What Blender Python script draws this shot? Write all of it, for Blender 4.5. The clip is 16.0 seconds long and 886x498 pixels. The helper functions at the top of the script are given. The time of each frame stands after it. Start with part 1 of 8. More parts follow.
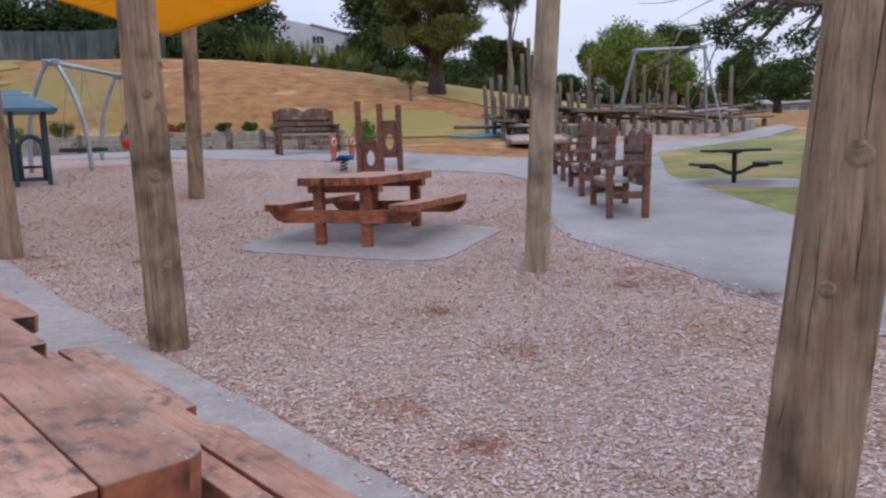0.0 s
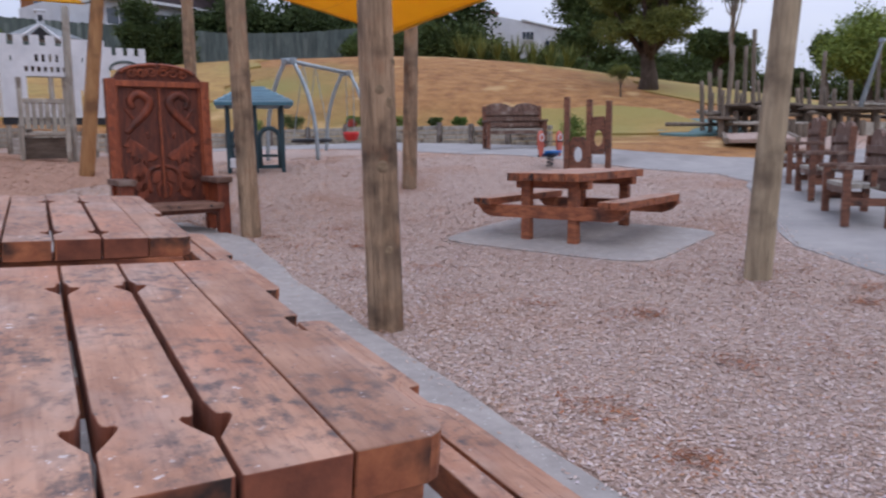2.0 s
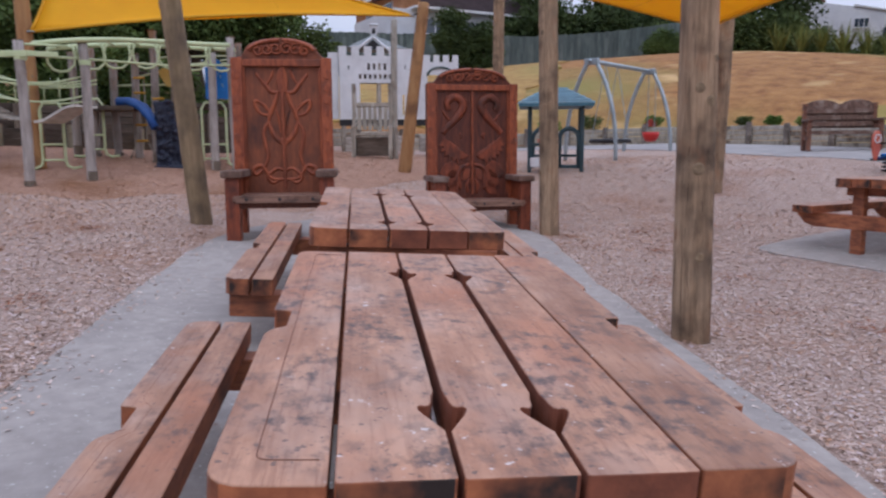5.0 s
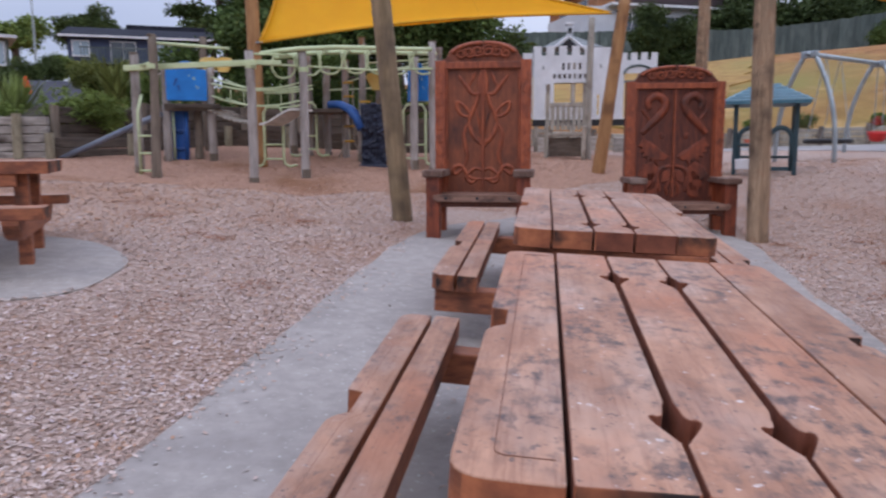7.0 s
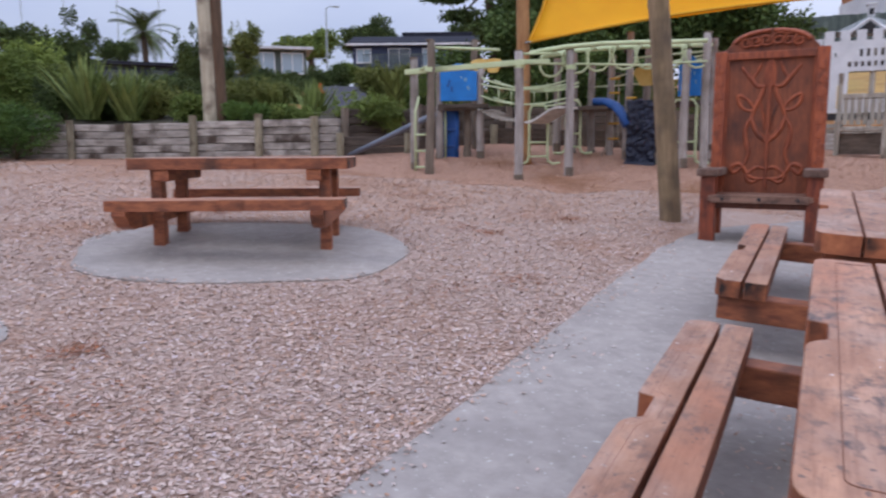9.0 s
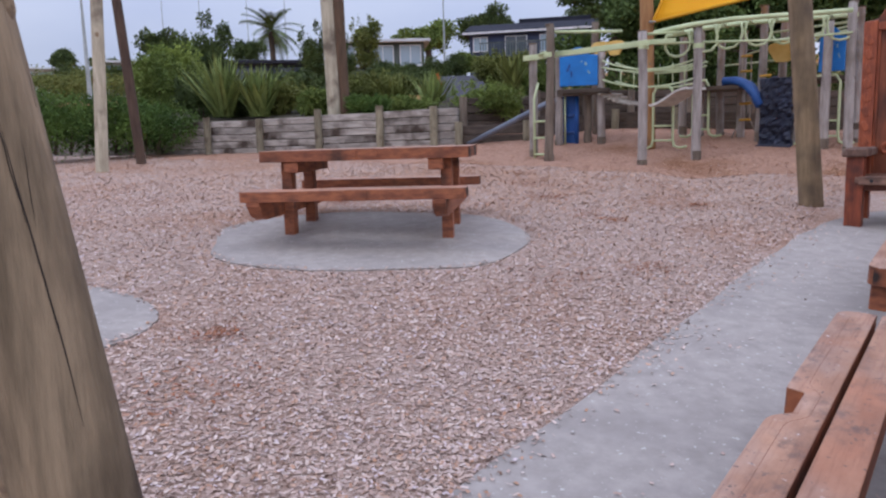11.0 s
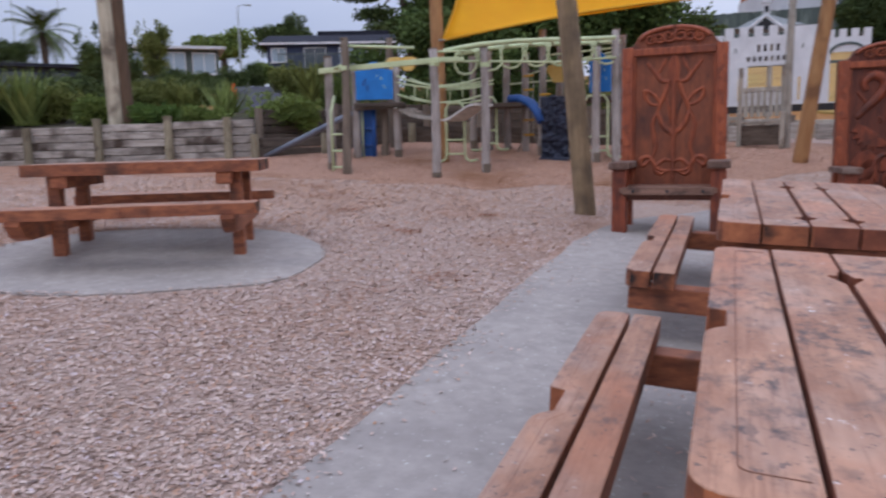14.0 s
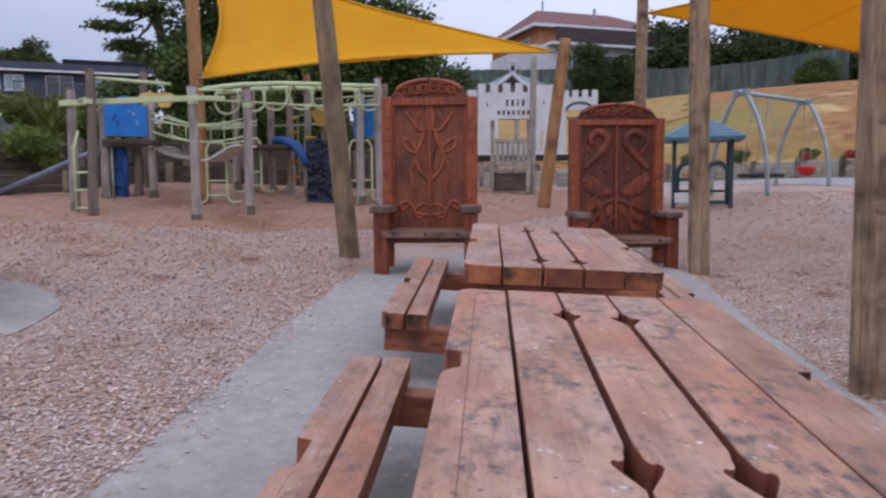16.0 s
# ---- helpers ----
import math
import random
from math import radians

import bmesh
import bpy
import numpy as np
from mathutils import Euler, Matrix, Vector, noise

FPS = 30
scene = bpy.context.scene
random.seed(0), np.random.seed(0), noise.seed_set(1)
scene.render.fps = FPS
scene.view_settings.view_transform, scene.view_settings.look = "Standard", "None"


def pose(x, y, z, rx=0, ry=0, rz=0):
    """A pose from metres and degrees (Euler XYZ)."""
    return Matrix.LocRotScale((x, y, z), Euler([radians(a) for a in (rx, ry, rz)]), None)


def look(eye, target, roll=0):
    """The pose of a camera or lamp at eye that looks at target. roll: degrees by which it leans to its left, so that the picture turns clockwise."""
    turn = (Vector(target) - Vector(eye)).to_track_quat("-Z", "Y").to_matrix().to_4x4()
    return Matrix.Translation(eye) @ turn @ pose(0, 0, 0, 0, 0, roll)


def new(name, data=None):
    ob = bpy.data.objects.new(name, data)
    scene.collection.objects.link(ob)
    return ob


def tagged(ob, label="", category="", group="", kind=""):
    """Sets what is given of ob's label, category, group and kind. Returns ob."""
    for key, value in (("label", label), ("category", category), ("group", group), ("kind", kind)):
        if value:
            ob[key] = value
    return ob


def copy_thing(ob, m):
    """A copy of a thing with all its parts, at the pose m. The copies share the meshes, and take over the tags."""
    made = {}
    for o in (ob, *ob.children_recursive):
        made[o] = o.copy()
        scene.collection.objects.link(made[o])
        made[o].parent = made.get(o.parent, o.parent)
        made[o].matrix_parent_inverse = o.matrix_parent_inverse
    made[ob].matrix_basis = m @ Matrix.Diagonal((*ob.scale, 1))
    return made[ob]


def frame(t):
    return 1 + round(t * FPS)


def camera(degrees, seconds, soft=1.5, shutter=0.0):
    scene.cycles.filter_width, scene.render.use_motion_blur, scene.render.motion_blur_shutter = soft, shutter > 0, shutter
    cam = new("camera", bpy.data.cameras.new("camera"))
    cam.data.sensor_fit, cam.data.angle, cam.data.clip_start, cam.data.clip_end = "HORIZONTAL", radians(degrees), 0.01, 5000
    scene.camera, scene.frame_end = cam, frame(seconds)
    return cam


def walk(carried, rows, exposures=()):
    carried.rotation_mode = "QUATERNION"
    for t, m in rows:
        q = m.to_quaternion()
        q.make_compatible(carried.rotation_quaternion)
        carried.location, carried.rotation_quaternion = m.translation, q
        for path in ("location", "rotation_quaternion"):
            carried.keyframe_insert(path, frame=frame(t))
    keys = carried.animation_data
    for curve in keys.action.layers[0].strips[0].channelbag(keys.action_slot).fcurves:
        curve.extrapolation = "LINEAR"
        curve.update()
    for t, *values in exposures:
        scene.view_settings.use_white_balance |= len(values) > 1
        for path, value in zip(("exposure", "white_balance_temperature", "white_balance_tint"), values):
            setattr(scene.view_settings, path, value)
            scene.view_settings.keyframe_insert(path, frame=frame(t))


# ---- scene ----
cam = camera(62.4, 16.0, 2.3, 0.5)
METRES, EYE, TURN = 0.699, 1.4, -44.4
ROWS = [
    (0.0, 0.0, 0.0, 0.0, -0.26, -7.97, 1.88),
    (0.5, -0.0324, -0.0003, -0.0012, 2.65, -8.02, 1.59),
    (1.0, -0.0698, -0.0022, -0.0013, 7.28, -8.07, 1.42),
    (1.5, -0.0949, -0.0117, 0.0011, 11.17, -8.01, 1.26),
    (2.0, -0.1327, -0.0245, 0.0016, 15.35, -7.94, 0.78),
    (2.5, -0.1571, -0.0349, 0.0045, 19.28, -7.82, 0.73),
    (3.0, -0.1933, -0.0409, 0.0015, 24.04, -7.73, 0.63),
    (3.5, -0.2169, -0.0453, 0.0038, 27.52, -7.71, 0.07),
    (4.0, -0.2459, -0.0562, 0.005, 31.02, -7.7, 0.08),
    (6.5, -0.3712, -0.1507, 0.0093, 48.08, -7.72, 0.2),
    (7.0, -0.3938, -0.1913, 0.0121, 52.21, -7.65, 0.14),
    (7.5, -0.4217, -0.225, 0.0109, 57.12, -7.55, 0.11),
    (8.0, -0.4513, -0.2719, 0.0122, 62.05, -7.51, -0.48),
    (8.5, -0.477, -0.3171, 0.0109, 66.75, -7.59, -0.13),
    (9.0, -0.5, -0.3547, 0.0064, 71.79, -7.75, 0.21),
    (9.5, -0.5211, -0.3731, 0.001, 76.23, -8.01, 0.7),
    (10.0, -0.5333, -0.3887, -0.0011, 80.03, -8.19, 1.27),
    (12.5, -0.5632, -0.3837, -0.0122, 80.97, -8.67, 1.83),
    (13.0, -0.5569, -0.3447, -0.0104, 77.39, -8.81, 2.0),
    (13.5, -0.5408, -0.3006, -0.0051, 71.07, -8.45, 1.69),
    (14.0, -0.5228, -0.2663, 0.0041, 65.67, -7.94, 1.39),
    (14.5, -0.4982, -0.2322, 0.0071, 59.48, -7.49, 1.17),
    (15.0, -0.4858, -0.2108, 0.0109, 54.97, -6.84, 0.73),
    (15.5, -0.4745, -0.1931, 0.0207, 51.33, -6.13, 0.61),
    (16.0, -0.4589, -0.1667, 0.029, 47.98, -4.98, 0.38),
]
EXPOSURES = [(0.0, -0.12, 6230, 10), (4.0, -0.15, 6230, 10), (7.0, -0.05, 6230, 10), (9.5, 0.05, 6230, 10), (12.5, 0.0, 6230, 10), (14.0, -0.12, 6230, 10), (16.0, -0.15, 6230, 10)]
walk(cam, [(t, pose(0, 0, EYE, 0, 0, TURN) @ pose(METRES * x, METRES * y, METRES * z, 90 + pitch, roll, yaw)) for t, x, y, z, yaw, pitch, roll in ROWS], EXPOSURES)

# ---- world and light: an overcast evening ----
world = bpy.data.worlds.new("overcast")
scene.world = world
world.use_nodes = True
wn, wl = world.node_tree.nodes, world.node_tree.links
wn.clear()
w_out, w_bg, w_sky = wn.new("ShaderNodeOutputWorld"), wn.new("ShaderNodeBackground"), wn.new("ShaderNodeTexSky")
w_sky.sky_type, w_sky.sun_disc = "NISHITA", False
w_sky.sun_elevation, w_sky.sun_rotation = radians(38), radians(150)
w_sky.air_density, w_sky.dust_density, w_sky.ozone_density = 1.0, 3.0, 1.0
w_scale = wn.new("ShaderNodeMix")
w_scale.data_type, w_scale.blend_type = "RGBA", "MULTIPLY"
w_scale.inputs["Factor"].default_value = 1.0
w_scale.inputs["B"].default_value = (0.10, 0.10, 0.10, 1)
wl.new(w_sky.outputs["Color"], w_scale.inputs["A"])
w_co, w_noise, w_ramp = wn.new("ShaderNodeTexCoord"), wn.new("ShaderNodeTexNoise"), wn.new("ShaderNodeValToRGB")
w_map = wn.new("ShaderNodeMapping")
w_map.inputs["Scale"].default_value = (1.2, 1.2, 3.5)
w_noise.inputs["Scale"].default_value, w_noise.inputs["Detail"].default_value = 2.2, 5
w_ramp.color_ramp.elements[0].position, w_ramp.color_ramp.elements[0].color = 0.3, (0.52, 0.57, 0.80, 1)
w_ramp.color_ramp.elements[1].position, w_ramp.color_ramp.elements[1].color = 0.72, (0.68, 0.72, 0.90, 1)
wl.new(w_co.outputs["Generated"], w_map.inputs["Vector"])
wl.new(w_map.outputs["Vector"], w_noise.inputs["Vector"])
wl.new(w_noise.outputs["Fac"], w_ramp.inputs["Fac"])
# an overcast vault is brighter overhead than at the horizon
w_sep, w_up, w_vault = wn.new("ShaderNodeSeparateXYZ"), wn.new("ShaderNodeMapRange"), wn.new("ShaderNodeMix")
wl.new(w_co.outputs["Generated"], w_sep.inputs["Vector"])
w_up.inputs["From Min"].default_value, w_up.inputs["From Max"].default_value = 0.12, 0.9
w_up.inputs["To Min"].default_value, w_up.inputs["To Max"].default_value = 0.92, 2.4
wl.new(w_sep.outputs["Z"], w_up.inputs["Value"])
w_vault.data_type, w_vault.blend_type = "RGBA", "MULTIPLY"
w_vault.inputs["Factor"].default_value = 1.0
# the cloud thins towards the east, where the sky is paler
w_east, w_fade, w_thin = wn.new("ShaderNodeVectorMath"), wn.new("ShaderNodeMapRange"), wn.new("ShaderNodeMix")
w_east.operation = "DOT_PRODUCT"
w_east.inputs[1].default_value = (0.88, 0.47, 0.0)
wl.new(w_co.outputs["Generated"], w_east.inputs[0])
w_fade.inputs["From Min"].default_value, w_fade.inputs["From Max"].default_value = -0.1, 0.95
wl.new(w_east.outputs["Value"], w_fade.inputs["Value"])
w_thin.data_type, w_thin.blend_type = "RGBA", "MULTIPLY"
w_thin.inputs["B"].default_value = (1.62, 1.55, 1.42, 1)
wl.new(w_fade.outputs["Result"], w_thin.inputs["Factor"])
wl.new(w_ramp.outputs["Color"], w_thin.inputs["A"])
wl.new(w_thin.outputs["Result"], w_vault.inputs["A"])
wl.new(w_up.outputs["Result"], w_vault.inputs["B"])
w_mix = wn.new("ShaderNodeMix")
w_mix.data_type = "RGBA"
w_mix.inputs["Factor"].default_value = 0.82
wl.new(w_scale.outputs["Result"], w_mix.inputs["A"])
wl.new(w_vault.outputs["Result"], w_mix.inputs["B"])
wl.new(w_mix.outputs["Result"], w_bg.inputs["Color"])
w_bg.inputs["Strength"].default_value = 1.0
wl.new(w_bg.outputs["Background"], w_out.inputs["Surface"])

sun_data = bpy.data.lights.new("sun", "SUN")
sun_data.energy, sun_data.angle, sun_data.color = 0.6, radians(25), (1.0, 0.93, 0.86)
sun = new("sun", sun_data)
sun.matrix_world = look((-6, -10, 14), (0, 0, 0))

# ---- materials ----
def rgb(h):
    """Linear colour from a hex sRGB string."""
    c = [int(h[i:i + 2], 16) / 255 for i in (0, 2, 4)]
    return tuple(v / 12.92 if v <= 0.04045 else ((v + 0.055) / 1.055) ** 2.4 for v in c) + (1,)


def surface(name, dark, light, scale=6.0, stretch=(1, 1, 1), rough=0.85, metal=0.0, bump=0.3, fine=60.0, spots=None, spot_scale=3.0, spot_low=0.55, spot_high=0.7,
            vary=0.0, island=0.0, bump_dist=0.01, coat=0.0, flecks=None, fleck_scale=25.0, fleck_low=0.70, fleck_high=0.74):
    """Noise between two colours with a second scale of stains, a fine bump, and a shift from piece to piece."""
    m = bpy.data.materials.new(name)
    m.use_nodes = True
    n, l = m.node_tree.nodes, m.node_tree.links
    b = n["Principled BSDF"]
    b.inputs["Roughness"].default_value, b.inputs["Metallic"].default_value = rough, metal
    b.inputs["Coat Weight"].default_value = coat
    co, mp = n.new("ShaderNodeTexCoord"), n.new("ShaderNodeMapping")
    mp.inputs["Scale"].default_value = stretch
    info = n.new("ShaderNodeObjectInfo")
    off = n.new("ShaderNodeVectorMath")
    off.operation = "MULTIPLY_ADD"
    off.inputs[1].default_value = (17.3, 11.1, 23.7)
    cx = n.new("ShaderNodeCombineXYZ")
    for k in range(3):
        l.new(info.outputs["Random"], cx.inputs[k])
    l.new(cx.outputs["Vector"], off.inputs[0])
    l.new(co.outputs["Object"], off.inputs[2])
    l.new(off.outputs["Vector"], mp.inputs["Vector"])
    big = n.new("ShaderNodeTexNoise")
    big.inputs["Scale"].default_value, big.inputs["Detail"].default_value, big.inputs["Roughness"].default_value = scale, 6, 0.65
    l.new(mp.outputs["Vector"], big.inputs["Vector"])
    ramp = n.new("ShaderNodeValToRGB")
    ramp.color_ramp.elements[0].position, ramp.color_ramp.elements[0].color = 0.32, rgb(dark)
    ramp.color_ramp.elements[1].position, ramp.color_ramp.elements[1].color = 0.68, rgb(light)
    l.new(big.outputs["Fac"], ramp.inputs["Fac"])
    colour = ramp.outputs["Color"]
    if spots:
        st = n.new("ShaderNodeTexNoise")
        st.inputs["Scale"].default_value, st.inputs["Detail"].default_value = spot_scale, 4
        l.new(off.outputs["Vector"], st.inputs["Vector"])
        sr = n.new("ShaderNodeMapRange")
        sr.inputs["From Min"].default_value, sr.inputs["From Max"].default_value = spot_low, spot_high
        l.new(st.outputs["Fac"], sr.inputs["Value"])
        mix = n.new("ShaderNodeMix")
        mix.data_type = "RGBA"
        mix.inputs["B"].default_value = rgb(spots)
        l.new(sr.outputs["Result"], mix.inputs["Factor"])
        l.new(colour, mix.inputs["A"])
        colour = mix.outputs["Result"]
    if flecks:
        ft = n.new("ShaderNodeTexNoise")
        ft.inputs["Scale"].default_value, ft.inputs["Detail"].default_value = fleck_scale, 2
        l.new(off.outputs["Vector"], ft.inputs["Vector"])
        fr = n.new("ShaderNodeMapRange")
        fr.inputs["From Min"].default_value, fr.inputs["From Max"].default_value = fleck_low, fleck_high
        l.new(ft.outputs["Fac"], fr.inputs["Value"])
        fm = n.new("ShaderNodeMix")
        fm.data_type = "RGBA"
        fm.inputs["B"].default_value = rgb(flecks)
        l.new(fr.outputs["Result"], fm.inputs["Factor"])
        l.new(colour, fm.inputs["A"])
        colour = fm.outputs["Result"]
    if vary or island:
        hsv = n.new("ShaderNodeHueSaturation")
        mr = n.new("ShaderNodeMapRange")
        amount = vary or island
        mr.inputs["To Min"].default_value, mr.inputs["To Max"].default_value = 1 - amount, 1 + amount
        if island:
            geo = n.new("ShaderNodeNewGeometry")
            l.new(geo.outputs["Random Per Island"], mr.inputs["Value"])
        else:
            l.new(info.outputs["Random"], mr.inputs["Value"])
        l.new(mr.outputs["Result"], hsv.inputs["Value"])
        l.new(colour, hsv.inputs["Color"])
        colour = hsv.outputs["Color"]
    l.new(colour, b.inputs["Base Color"])
    fn = n.new("ShaderNodeTexNoise")
    fn.inputs["Scale"].default_value, fn.inputs["Detail"].default_value = fine, 3
    l.new(mp.outputs["Vector"], fn.inputs["Vector"])
    add = n.new("ShaderNodeMath")
    add.operation = "ADD"
    l.new(fn.outputs["Fac"], add.inputs[0])
    l.new(big.outputs["Fac"], add.inputs[1])
    bp = n.new("ShaderNodeBump")
    bp.inputs["Strength"].default_value, bp.inputs["Distance"].default_value = bump, bump_dist
    l.new(add.outputs["Value"], bp.inputs["Height"])
    l.new(bp.outputs["Normal"], b.inputs["Normal"])
    return m


M = {}


def worn_top(name):
    """Stained table planks: orange where the stain holds, greyed where it has worn, with mould blotches, grain and droppings."""
    m = surface(name, "855b45", "b78b70", 3.2, (2.6, 0.8, 2.6), 0.62, fine=45, bump=0.35, bump_dist=0.004, vary=0.10)
    n, l = m.node_tree.nodes, m.node_tree.links
    base = n["Principled BSDF"].inputs["Base Color"]
    colour = base.links[0].from_socket
    where = next(k for k in n if k.type == "VECT_MATH").outputs["Vector"]

    def layer(scale, detail, stretch, low, high):
        mp, t, r = n.new("ShaderNodeMapping"), n.new("ShaderNodeTexNoise"), n.new("ShaderNodeMapRange")
        mp.inputs["Scale"].default_value = stretch
        t.inputs["Scale"].default_value, t.inputs["Detail"].default_value, t.inputs["Roughness"].default_value = scale, detail, 0.62
        r.inputs["From Min"].default_value, r.inputs["From Max"].default_value = low, high
        l.new(where, mp.inputs["Vector"])
        l.new(mp.outputs["Vector"], t.inputs["Vector"])
        l.new(t.outputs["Fac"], r.inputs["Value"])
        return r.outputs["Result"]

    def times(a, b):
        k = n.new("ShaderNodeMath")
        k.operation = "MULTIPLY"
        l.new(a, k.inputs[0])
        if isinstance(b, float):
            k.inputs[1].default_value = b
        else:
            l.new(b, k.inputs[1])
        return k.outputs["Value"]

    def blend(colour, tone, amount):
        x = n.new("ShaderNodeMix")
        x.data_type = "RGBA"
        x.inputs["B"].default_value = rgb(tone)
        l.new(amount, x.inputs["Factor"])
        l.new(colour, x.inputs["A"])
        return x.outputs["Result"]

    colour = blend(colour, "b09c90", times(layer(2.1, 4, (1.3, 0.8, 1), 0.47, 0.70), 0.60))
    colour = blend(colour, "b0704f", times(layer(1.7, 4, (1, 0.7, 1), 0.50, 0.68), 0.62))
    colour = blend(colour, "6f4534", times(layer(9.0, 5, (9, 0.5, 9), 0.52, 0.72), 0.50))
    mould = times(layer(3.0, 3, (1, 1, 1), 0.44, 0.60), layer(22.0, 6, (1.2, 0.8, 1), 0.46, 0.64))
    colour = blend(colour, "3f393c", times(mould, 0.85))
    colour = blend(colour, "4d4344", times(layer(46.0, 2, (1, 1, 1), 0.635, 0.71), 0.7))
    white = times(layer(2.6, 2, (1, 1, 1), 0.42, 0.54), layer(30.0, 3, (1, 1, 1), 0.665, 0.72))
    colour = blend(colour, "d3c9c4", times(white, 0.8))
    l.new(colour, base)
    return m


M["stained_top"] = worn_top("worn_stained_timber")
M["stained_side"] = surface("stained_timber", "6a3826", "ac6843", 5, (1.5, 1.5, 5), 0.6, fine=40, spots="2b1c17", spot_scale=4, spot_low=0.52, spot_high=0.76, vary=0.12, bump_dist=0.004)
# frame timber toned down: recess shadow put into the panel colour
M["carved_panel"] = surface("carved_timber_shaded_panel", "5f301d", "8c4c2d", 6, (5, 5, 1), 0.6, fine=50, spots="3c2018", spot_scale=3, spot_low=0.52, spot_high=0.75, bump_dist=0.004)
M["carved"] = surface("carved_stained_timber", "6b301c", "a85732", 6, (5, 5, 1), 0.55, fine=50, spots="3c2018", spot_scale=3, spot_low=0.55, spot_high=0.8, vary=0.08, bump_dist=0.004)
M["carved_leg"] = surface("carved_throne_leg", "5c2817", "904527", 6, (5, 5, 1), 0.58, fine=50, spots="2c1812", spot_scale=4, spot_low=0.5, spot_high=0.72, vary=0.08, bump_dist=0.004)
# darker backing brown, deepened with the shade behind the relief
M["carved_shade"] = surface("carved_timber_shaded_recess", "431e14", "6e3622", 6, (5, 5, 1), 0.65, fine=50, bump_dist=0.004)
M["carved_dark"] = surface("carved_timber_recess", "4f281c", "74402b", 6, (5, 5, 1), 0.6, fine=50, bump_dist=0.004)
M["chair_wood"] = surface("grey_brown_timber", "4c352c", "7b5f51", 6, (4, 4, 1.5), 0.75, fine=45, spots="8c7a70", spot_scale=4, vary=0.1)
M["seat_brown"] = surface("worn_brown_seat", "604234", "967260", 5, (1, 5, 5), 0.65, fine=45, spots="3a2a24", spot_scale=6, vary=0.05)
M["post"] = surface("weathered_pole", "765f49", "b89a7c", 3.4, (6, 6, 0.5), 0.85, fine=34, spots="4a3a2d", spot_scale=3.6, spot_low=0.47, spot_high=0.74, vary=0.06, bump=0.7)
post_nodes, post_links = M["post"].node_tree.nodes, M["post"].node_tree.links
post_base = post_nodes["Principled BSDF"].inputs["Base Color"]
post_where = next(k for k in post_nodes if k.type == "VECT_MATH").outputs["Vector"]
for grain_scale, grain_stretch, grain_low, grain_high, grain_tone, grain_amount in ((16.0, (7, 7, 0.35), 0.52, 0.66, "4d3e30", 0.55), (2.6, (1.6, 1.6, 1.1), 0.50, 0.66, "8b7762", 0.50), (5.5, (1.5, 1.5, 1.0), 0.56, 0.70, "8a5f43", 0.45)):
    grain_map, grain_noise, grain_range, grain_mix = post_nodes.new("ShaderNodeMapping"), post_nodes.new("ShaderNodeTexNoise"), post_nodes.new("ShaderNodeMapRange"), post_nodes.new("ShaderNodeMix")
    grain_map.inputs["Scale"].default_value = grain_stretch
    grain_noise.inputs["Scale"].default_value, grain_noise.inputs["Detail"].default_value = grain_scale, 5
    grain_range.inputs["From Min"].default_value, grain_range.inputs["From Max"].default_value, grain_range.inputs["To Max"].default_value = grain_low, grain_high, grain_amount
    grain_mix.data_type = "RGBA"
    grain_mix.inputs["B"].default_value = rgb(grain_tone)
    post_links.new(post_where, grain_map.inputs["Vector"])
    post_links.new(grain_map.outputs["Vector"], grain_noise.inputs["Vector"])
    post_links.new(grain_noise.outputs["Fac"], grain_range.inputs["Value"])
    post_links.new(grain_range.outputs["Result"], grain_mix.inputs["Factor"])
    post_links.new(post_base.links[0].from_socket, grain_mix.inputs["A"])
    post_links.new(grain_mix.outputs["Result"], post_base)
M["post_new"] = surface("yellow_pine_pole", "8a5f3a", "ad8457", 3.2, (5, 5, 0.6), 0.8, fine=30, spots="6a4a30", spot_scale=2, vary=0.06, bump=0.4)
M["post_grey"] = surface("silvered_timber", "857e74", "b3aca0", 3.5, (5, 5, 0.7), 0.85, fine=30, spots="5a4c40", spot_scale=2.5, vary=0.12, bump=0.4)
M["routed"] = surface("routed_groove", "704a3c", "8c6453", 8)
M["crack"] = surface("dark_crack", "1d1612", "30251e", 8)
M["concrete"] = surface("concrete", "8e8781", "a39b95", 11, (1, 1, 1), 0.92, fine=90, spots="827b77", spot_scale=2.0, spot_low=0.46, spot_high=0.9, bump=0.3, bump_dist=0.003, flecks="b9b5b0", fleck_scale=40, fleck_low=0.66, fleck_high=0.72)
M["path"] = surface("asphalt_path", "85817f", "9d9894", 1.2, (1, 1, 1), 0.92, fine=120, spots="736f6d", spot_scale=0.5, bump=0.25, bump_dist=0.003)
M["chip_bed"] = surface("woodchip_bed", "9a8172", "b8a195", 16, (1, 1, 1), 0.95, fine=55, spots="9a6f54", spot_scale=0.55, spot_low=0.52, spot_high=0.78, bump=0.9, bump_dist=0.03, flecks="c9b7ac", fleck_scale=55, fleck_low=0.58, fleck_high=0.66)
M["chips"] = surface("woodchips", "ae9487", "dac7bc", 9, (1, 1, 1), 0.9, fine=60, spots="a97a50", spot_scale=2.6, spot_low=0.58, spot_high=0.72, island=0.10)
M["chips"].name = "woodchips"
chip_nodes, chip_links = M["chips"].node_tree.nodes, M["chips"].node_tree.links
chip_geo, chip_ramp, chip_mix = chip_nodes.new("ShaderNodeNewGeometry"), chip_nodes.new("ShaderNodeValToRGB"), chip_nodes.new("ShaderNodeMix")
chip_ramp.color_ramp.interpolation = "CONSTANT"
